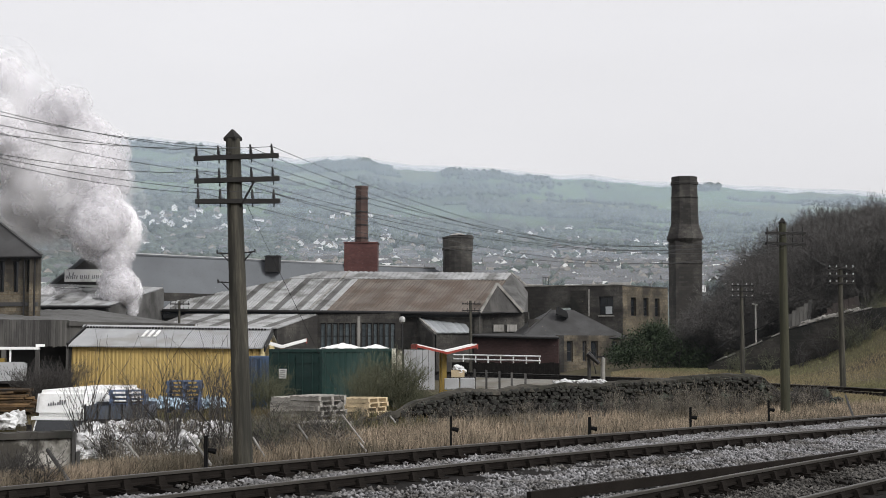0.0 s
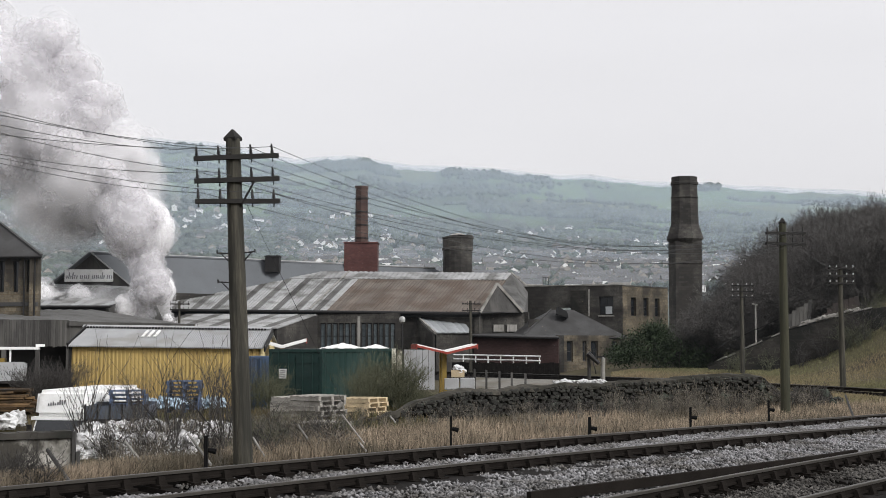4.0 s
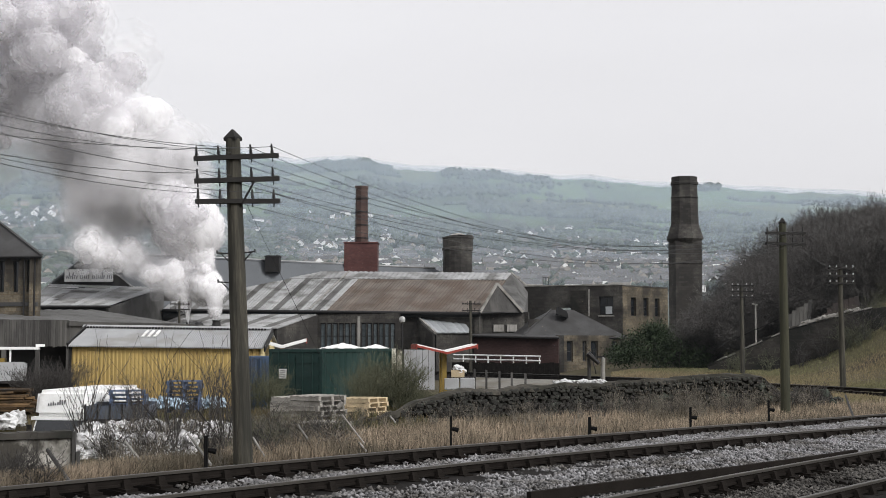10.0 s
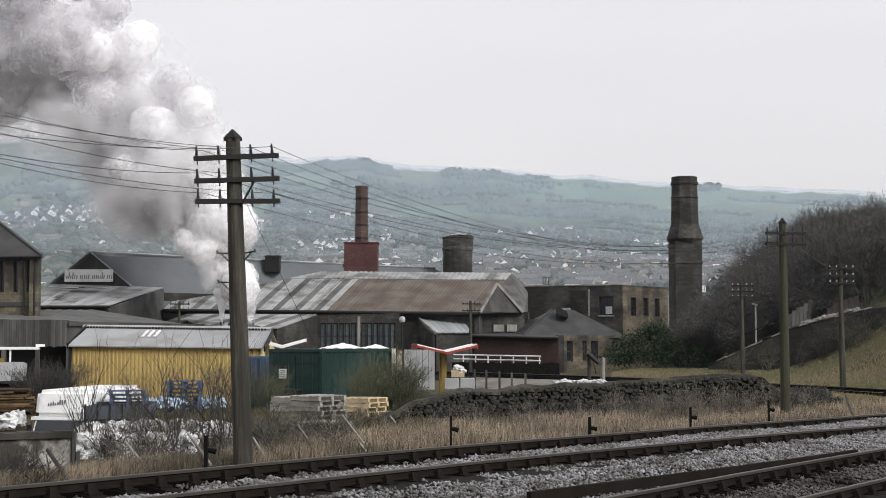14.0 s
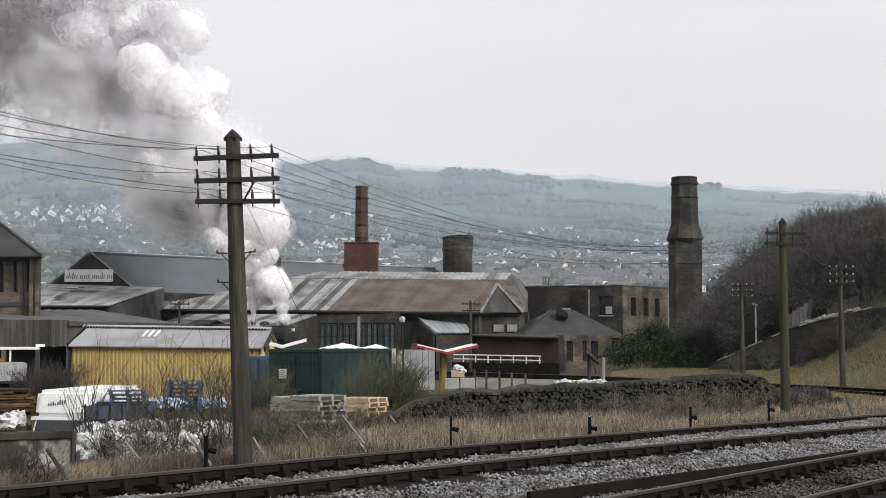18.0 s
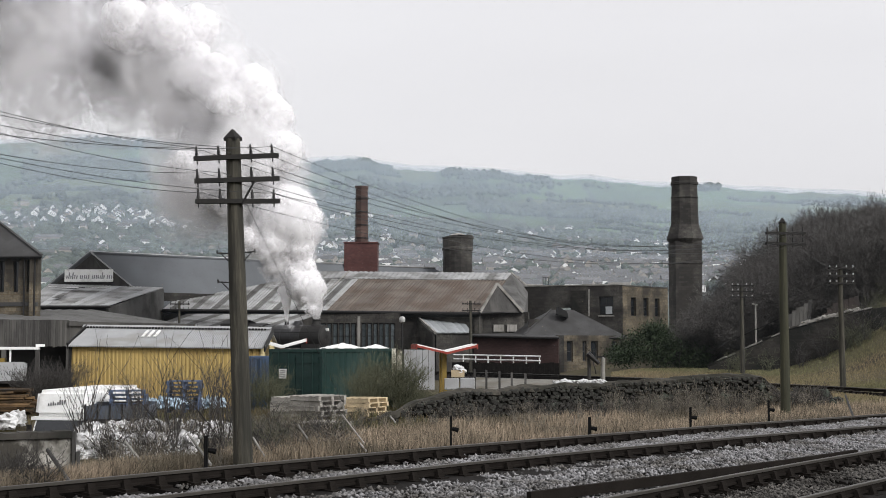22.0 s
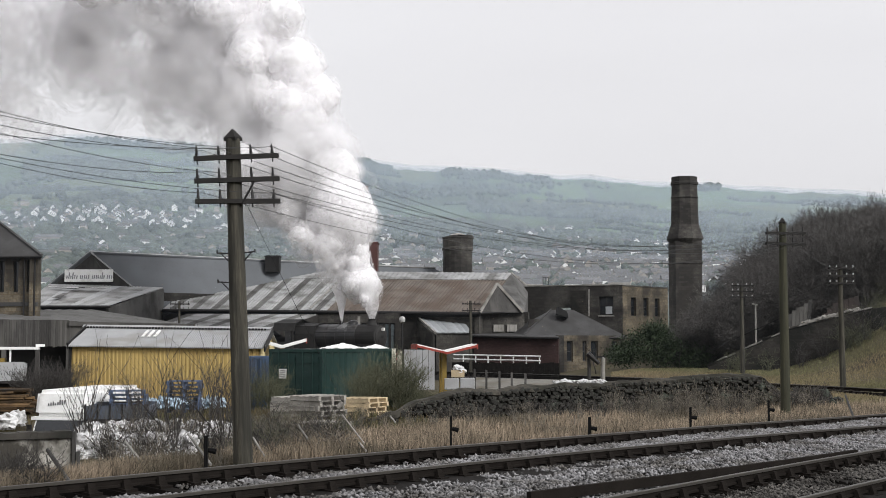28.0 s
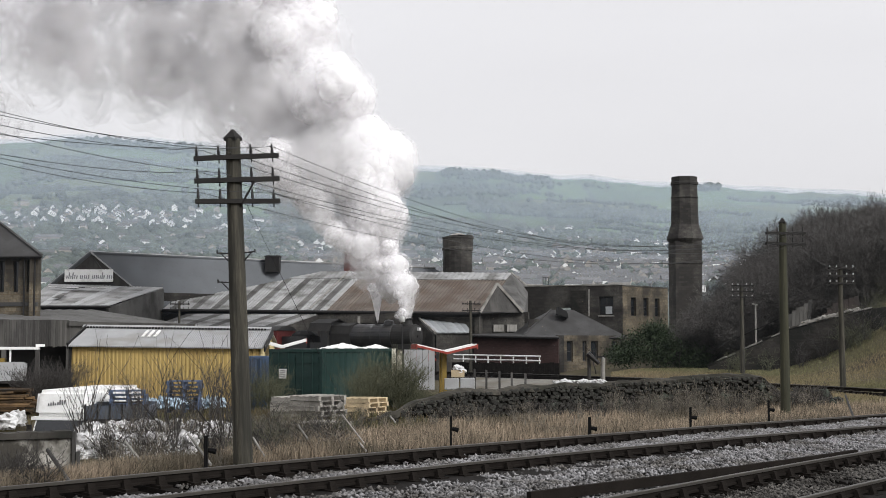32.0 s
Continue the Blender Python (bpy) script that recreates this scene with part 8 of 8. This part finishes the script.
def steam_thing(name, mesh, label, r, category="steam", group="billows of the plume"):
    ob = new(name, mesh)
    ob.scale = (r, r, r)
    return tagged(ob, label, category, group, "stuff")


def blast(te):
    """How hard the engine blows at that moment: the regulator is opened and eased again."""
    return float(np.interp(te, (-9, -6, -3.5, -1.5, 0.5, 2.6, 3.6, 4.6, 6.2, 7.6, 9.0, 10.4, 11.6, 12.6, 14.6, 15.6, 16.4, 17.2, 19, 32),
                           (0.5, 1.0, 0.8, 0.9, 1.0, 0.8, 0.35, 0.9, 1.0, 0.9, 0.45, 1.0, 0.9, 0.4, 0.5, 1.0, 0.6, 0.9, 1.0, 1.0)))


def climb(s, top):
    """Height above the chimney after s seconds: a fast start, then an even rise that fades out near its top."""
    h = 8.5 * (1 - math.exp(-s / 2.8)) + 1.25 * s
    return h if h < top * 0.6 else top - top * 0.4 * math.exp(-(h - top * 0.6) / (top * 0.4))


def stem(te, s, side, deep, up, top, gust, fold=0.0):
    """Where a piece of the plume is s seconds after it left the chimney at te."""
    cx, cy, _ = chimney_at(te)
    h = climb(s, top)
    wide = (0.25 + 0.34 * h if h < 14 else 5.0 + 0.12 * (h - 14)) * (0.55 + 0.45 * blast(te)) * float(np.interp(te, (4, 8), (1.3, 1.0)))
    if fold:
        side, deep, up = -0.3 + (side + 0.3) * math.exp(-s / fold), 0.25 + (deep - 0.25) * math.exp(-s / fold), up * math.exp(-s / fold)
    drift = -0.75 * (1 - math.exp(-s / 0.7)) - gust * s * float(np.interp(te, (2, 9, 16), (1.1, 0.7, 0.15))) - 0.01 * max(0, s - 8) ** 2
    return Vector((cx + drift + side * wide, cy + deep * wide * 0.8, 3.8 + max(0.0, h + up * wide * 0.5)))


def billow(rng, te, wait, after, mesh, name, label, r, top, gust, spot, group="billows of the plume", fold=0.0):
    """One piece: held at its spot over the engine until its blast comes, then carried up and away."""
    ob = steam_thing(name, mesh, label, r, group=group)
    side, deep, up = spot
    a0, spin = rng.uniform(0, 360), rng.uniform(10, 24)
    steps = (0.15, 0.4, 0.8, 1.3, 2, 3, 4.2, 6, 8.5, 11, 14, 18, 23, 28, 33, 40)
    moments = {0.0, 32.0, *[round(te + after + s, 1) for s in (0.0, *steps)], *[2.0 * i for i in range(17) if 2.0 * i < te + after - 0.2]}
    path = []
    for t in sorted(m for m in moments if 0 <= m <= 32):
        s = t - te
        if s <= after + 1e-6:
            cx, cy, a = chimney_at(t)
            p = Vector((cx + wait[0], cy + wait[1] + math.tan(a) * wait[0] * (wait[2] < 3), wait[2]))
        else:
            p = stem(te, s, side, deep, up, top, gust, fold)
            if after:
                k = float(step(0, 1.6, s - after))
                cx, cy, _ = chimney_at(t)
                p = Vector((cx + wait[0], cy + wait[1], wait[2] + (p.z - stem(te, after, side, deep, up, top, gust, fold).z))).lerp(p, k)
        age = max(0.0, s - after)
        path.append((t, Matrix.Translation(p) @ pose(0, 0, 0, a0, -spin * 4 * (1 - math.exp(-age / 4)) - 2 * age, a0)))
    walk(ob, path)


def plume():
    """Steam and smoke, blast after blast: small puffs out of the chimney, larger billows that they swell into, grey smoke that is left."""
    rng = random.Random(33)
    sooty = lambda te: te < 3.4 and rng.random() < 0.85 or te < 8 and rng.random() < 0.25
    te = -5.0
    while te < 34:
        r = rng.uniform(0.55, 0.85)
        dark = sooty(te)
        a = rng.uniform(0, 6.28)
        far = math.sqrt(rng.random())
        spot = (far * math.cos(a), -abs(far * math.sin(a)), rng.uniform(-1, 1))
        billow(rng, te, (-1.6 - 0.8 * rng.random(), 0, 2.55), 0.0, rng.choice(SOOT_SMALL if dark else SMALL), "smoke_puff" if dark else "steam_puff",
               "dark grey puff of smoke from the chimney" if dark else "fresh puff of white exhaust steam from the chimney", r, 40, 0.2, spot, "puffs from the chimney", 2.2)
        te += rng.uniform(0.14, 0.24) / blast(te)
    te = -6.0
    while te < 35:
        dark = sooty(te - 0.6)
        a = rng.uniform(0, 6.28)
        far = rng.uniform(0.25, 0.8)
        spot = (far * math.cos(a) - 0.15, far * math.sin(a), rng.uniform(-1, 1))
        billow(rng, te, (-1.0, -0.9 if dark else 0.9, 6.3), 0.75, rng.choice(SOOT_LUMPS if dark else CRISP), "dark_smoke" if dark else "steam_billow",
               "dark grey smoke mixed into the white steam" if dark else "billowing bright white steam above the engine", rng.uniform(1.15, 1.6) * (1.25 if dark else 1), 40, 0.2, spot, fold=5.0)
        te += rng.uniform(0.3, 0.5) / blast(te)
    te = -8.0
    while te < 34:
        dark = sooty(te)
        a = rng.uniform(0, 6.28)
        far = rng.uniform(0.2, 0.8)
        spot = (far * math.cos(a) - 0.3, far * math.sin(a) + 0.1, rng.uniform(-1, 1))
        kind, pool = ("dark_smoke", SOOT_LUMPS) if dark else ("steam_billow", CRISP) if spot[0] > 0 else ("steam_billow", LUMPS) if spot[0] > -0.45 else ("grey_smoke", GREY_LUMPS)
        billow(rng, te, (-2.6, -0.9 if dark else 1.2, 11.2), 2.4, rng.choice(pool), kind, LABELS[kind], rng.uniform(2.1, 3.1) * (0.75 + 0.25 * blast(te)), rng.uniform(36, 48), rng.uniform(0.2, 0.35), spot)
        te += rng.uniform(0.24, 0.4) / blast(te)
    te = -14.0
    while te < 31:
        a = rng.uniform(0, 6.28)
        far = rng.uniform(0.0, 0.9)
        spot = (far * math.cos(a) - 0.7, far * math.sin(a) + 0.6, rng.uniform(-1, 1))
        kind, pool = rng.choice((("grey_smoke", GREY_LUMPS), ("grey_smoke", GREY_LUMPS), ("thin_smoke", HAZE)))
        if te < -1 and rng.random() < 0.5:
            kind, pool = "dark_smoke", SOOT_LUMPS
        billow(rng, te, (rng.uniform(-10, -4.5), rng.uniform(0.8, 4), rng.uniform(13, 17)), 5.2, rng.choice(pool), kind, LABELS[kind], rng.uniform(3.6, 5.4), rng.uniform(19, 34), rng.uniform(0.25, 0.5), spot)
        te += rng.uniform(0.42, 0.62)
    # old smoke that hangs behind the plume and thins out
    for k in range(30):
        te = rng.uniform(-30, 14)
        billow(rng, te, (-11, 3.5, 19), 7.0, rng.choice(HAZE), "thin_smoke", LABELS["thin_smoke"], rng.uniform(5.5, 8), rng.uniform(19, 30), rng.uniform(0.3, 0.6), (rng.uniform(-1.2, 0.2), rng.uniform(0.3, 1.2), rng.uniform(-1, 1)))


LABELS = {"dark_smoke": "dark grey smoke mixed into the white steam", "steam_billow": "billowing bright white steam above the engine", "thin_smoke": "thin drifting smoke trailing from the plume", "grey_smoke": "dull grey smoke behind the white steam"}


def motions():
    rng = random.Random(5)
    ticks = [k * 0.5 for k in range(65)]
    rows = []
    for t in ticks:
        x, y, a = chimney_at(t)
        rows.append((t, pose(x, y, -0.15, 0, 0, math.degrees(a))))
    walk(LOCO, rows)
    van_rows = []
    for t in ticks:
        x, y, a = chimney_at(t)
        ex, ey = x - 10.9 * math.cos(a), y - 10.9 * math.sin(a)
        y0, y1 = float(np.interp(ex - 9, LINE_X, LINE_Y)), float(np.interp(ex, LINE_X, LINE_Y))
        b = math.atan2(y1 - y0, 9)
        van_rows.append((t, Matrix.Translation((ex, y1, -0.15)) @ Matrix.Rotation(b, 4, "Z") @ Matrix.Translation((11.1, 0, 0))))
    walk(VAN, van_rows)
    x0 = WAY_X[0]
    for w, r in WHEELS:
        home = w.location.copy()
        walk(w, [(t, pose(*home, 0, math.degrees((chimney_at(t)[0] - x0) * 1.1 / r))) for t in ticks])
    walk(jet_thing(), rows)
    plume()
    # steam from the drain cocks, low beside the sheds at first, then drawn up into the plume
    for k in range(18):
        r = rng.uniform(1.1, 1.8)
        ob = steam_thing("drain_steam", rng.choice(WISPS if k % 2 else SMALL), "low white steam from the drain cocks drifting by the sheds", r, group="drain steam")
        dx, dz, dy = -2.2 - 0.5 * k, rng.uniform(0.2, 1.6) + 0.06 * k, rng.uniform(-0.5, 1.5)
        path = []
        for t in (0, 2, 4, 6, 8, 10, 12, 14, 16, 20, 24, 28, 32):
            cx, cy, _ = chimney_at(t)
            f = float(step(6.5 + 0.1 * k, 12.5, t))
            path.append((t, Matrix.Translation((cx + dx * (1 - 0.1 * f) - 0.5 * f, cy + dy, 3.2 + dz + f * (3.4 + 0.4 * k))) @ pose(0, 0, 0, 40 * k, 8 * t, 30 * k)))
        walk(ob, path)


def jet_thing():
    """The narrow white jet that the safety valves blow."""
    ob = thing("steam_jet", "narrow white jet of steam from the safety valves", "steam")
    for k, rings in enumerate((((0.26, 0.0), (0.42, 0.4), (0.68, 1.0), (0.92, 1.7), (1.1, 2.4), (1.1, 3.0), (0.5, 3.5)), ((0.2, 0.05), (0.32, 0.4), (0.52, 1.0), (0.72, 1.7), (0.85, 2.4), (0.75, 3.0), (0.3, 3.3)))):
        col = lathe(bmesh.new(), rings, 24)
        for v in col.verts:
            f = 1 + 0.5 * noise.noise(v.co * 1.5 + Vector((k, 3, 1))) * min(1, v.co.z)
            v.co.x, v.co.y = v.co.x * f - 0.04 * v.co.z ** 2, v.co.y * f
        part("exhaust", col, STEAM if k else SOFT, ob, smooth=True).location = (0, 0, 3.72)
    bm = lathe(bmesh.new(), [(0.04, 0.0), (0.1, 0.3), (0.2, 0.9), (0.33, 1.5), (0.5, 2.1), (0.6, 2.5), (0.3, 2.9)], 20)
    for v in bm.verts:
        k = noise.noise(v.co * 2.2) * 0.3 * v.co.z / 2
        v.co.x *= 1 + k
        v.co.y *= 1 + k
        v.co.x -= 0.03 * v.co.z ** 2
    inner = bm.copy()
    for v in inner.verts:
        v.co.x, v.co.y = v.co.x * 0.6 - 0.012 * v.co.z ** 2, v.co.y * 0.6
    j = part("jet", bm, JET, ob, smooth=True)
    f = part("jet_core", inner, JET, ob, smooth=True)
    for o in (j, f):
        o.location = (-2.75, 0, 3.5)
    return ob


motions()
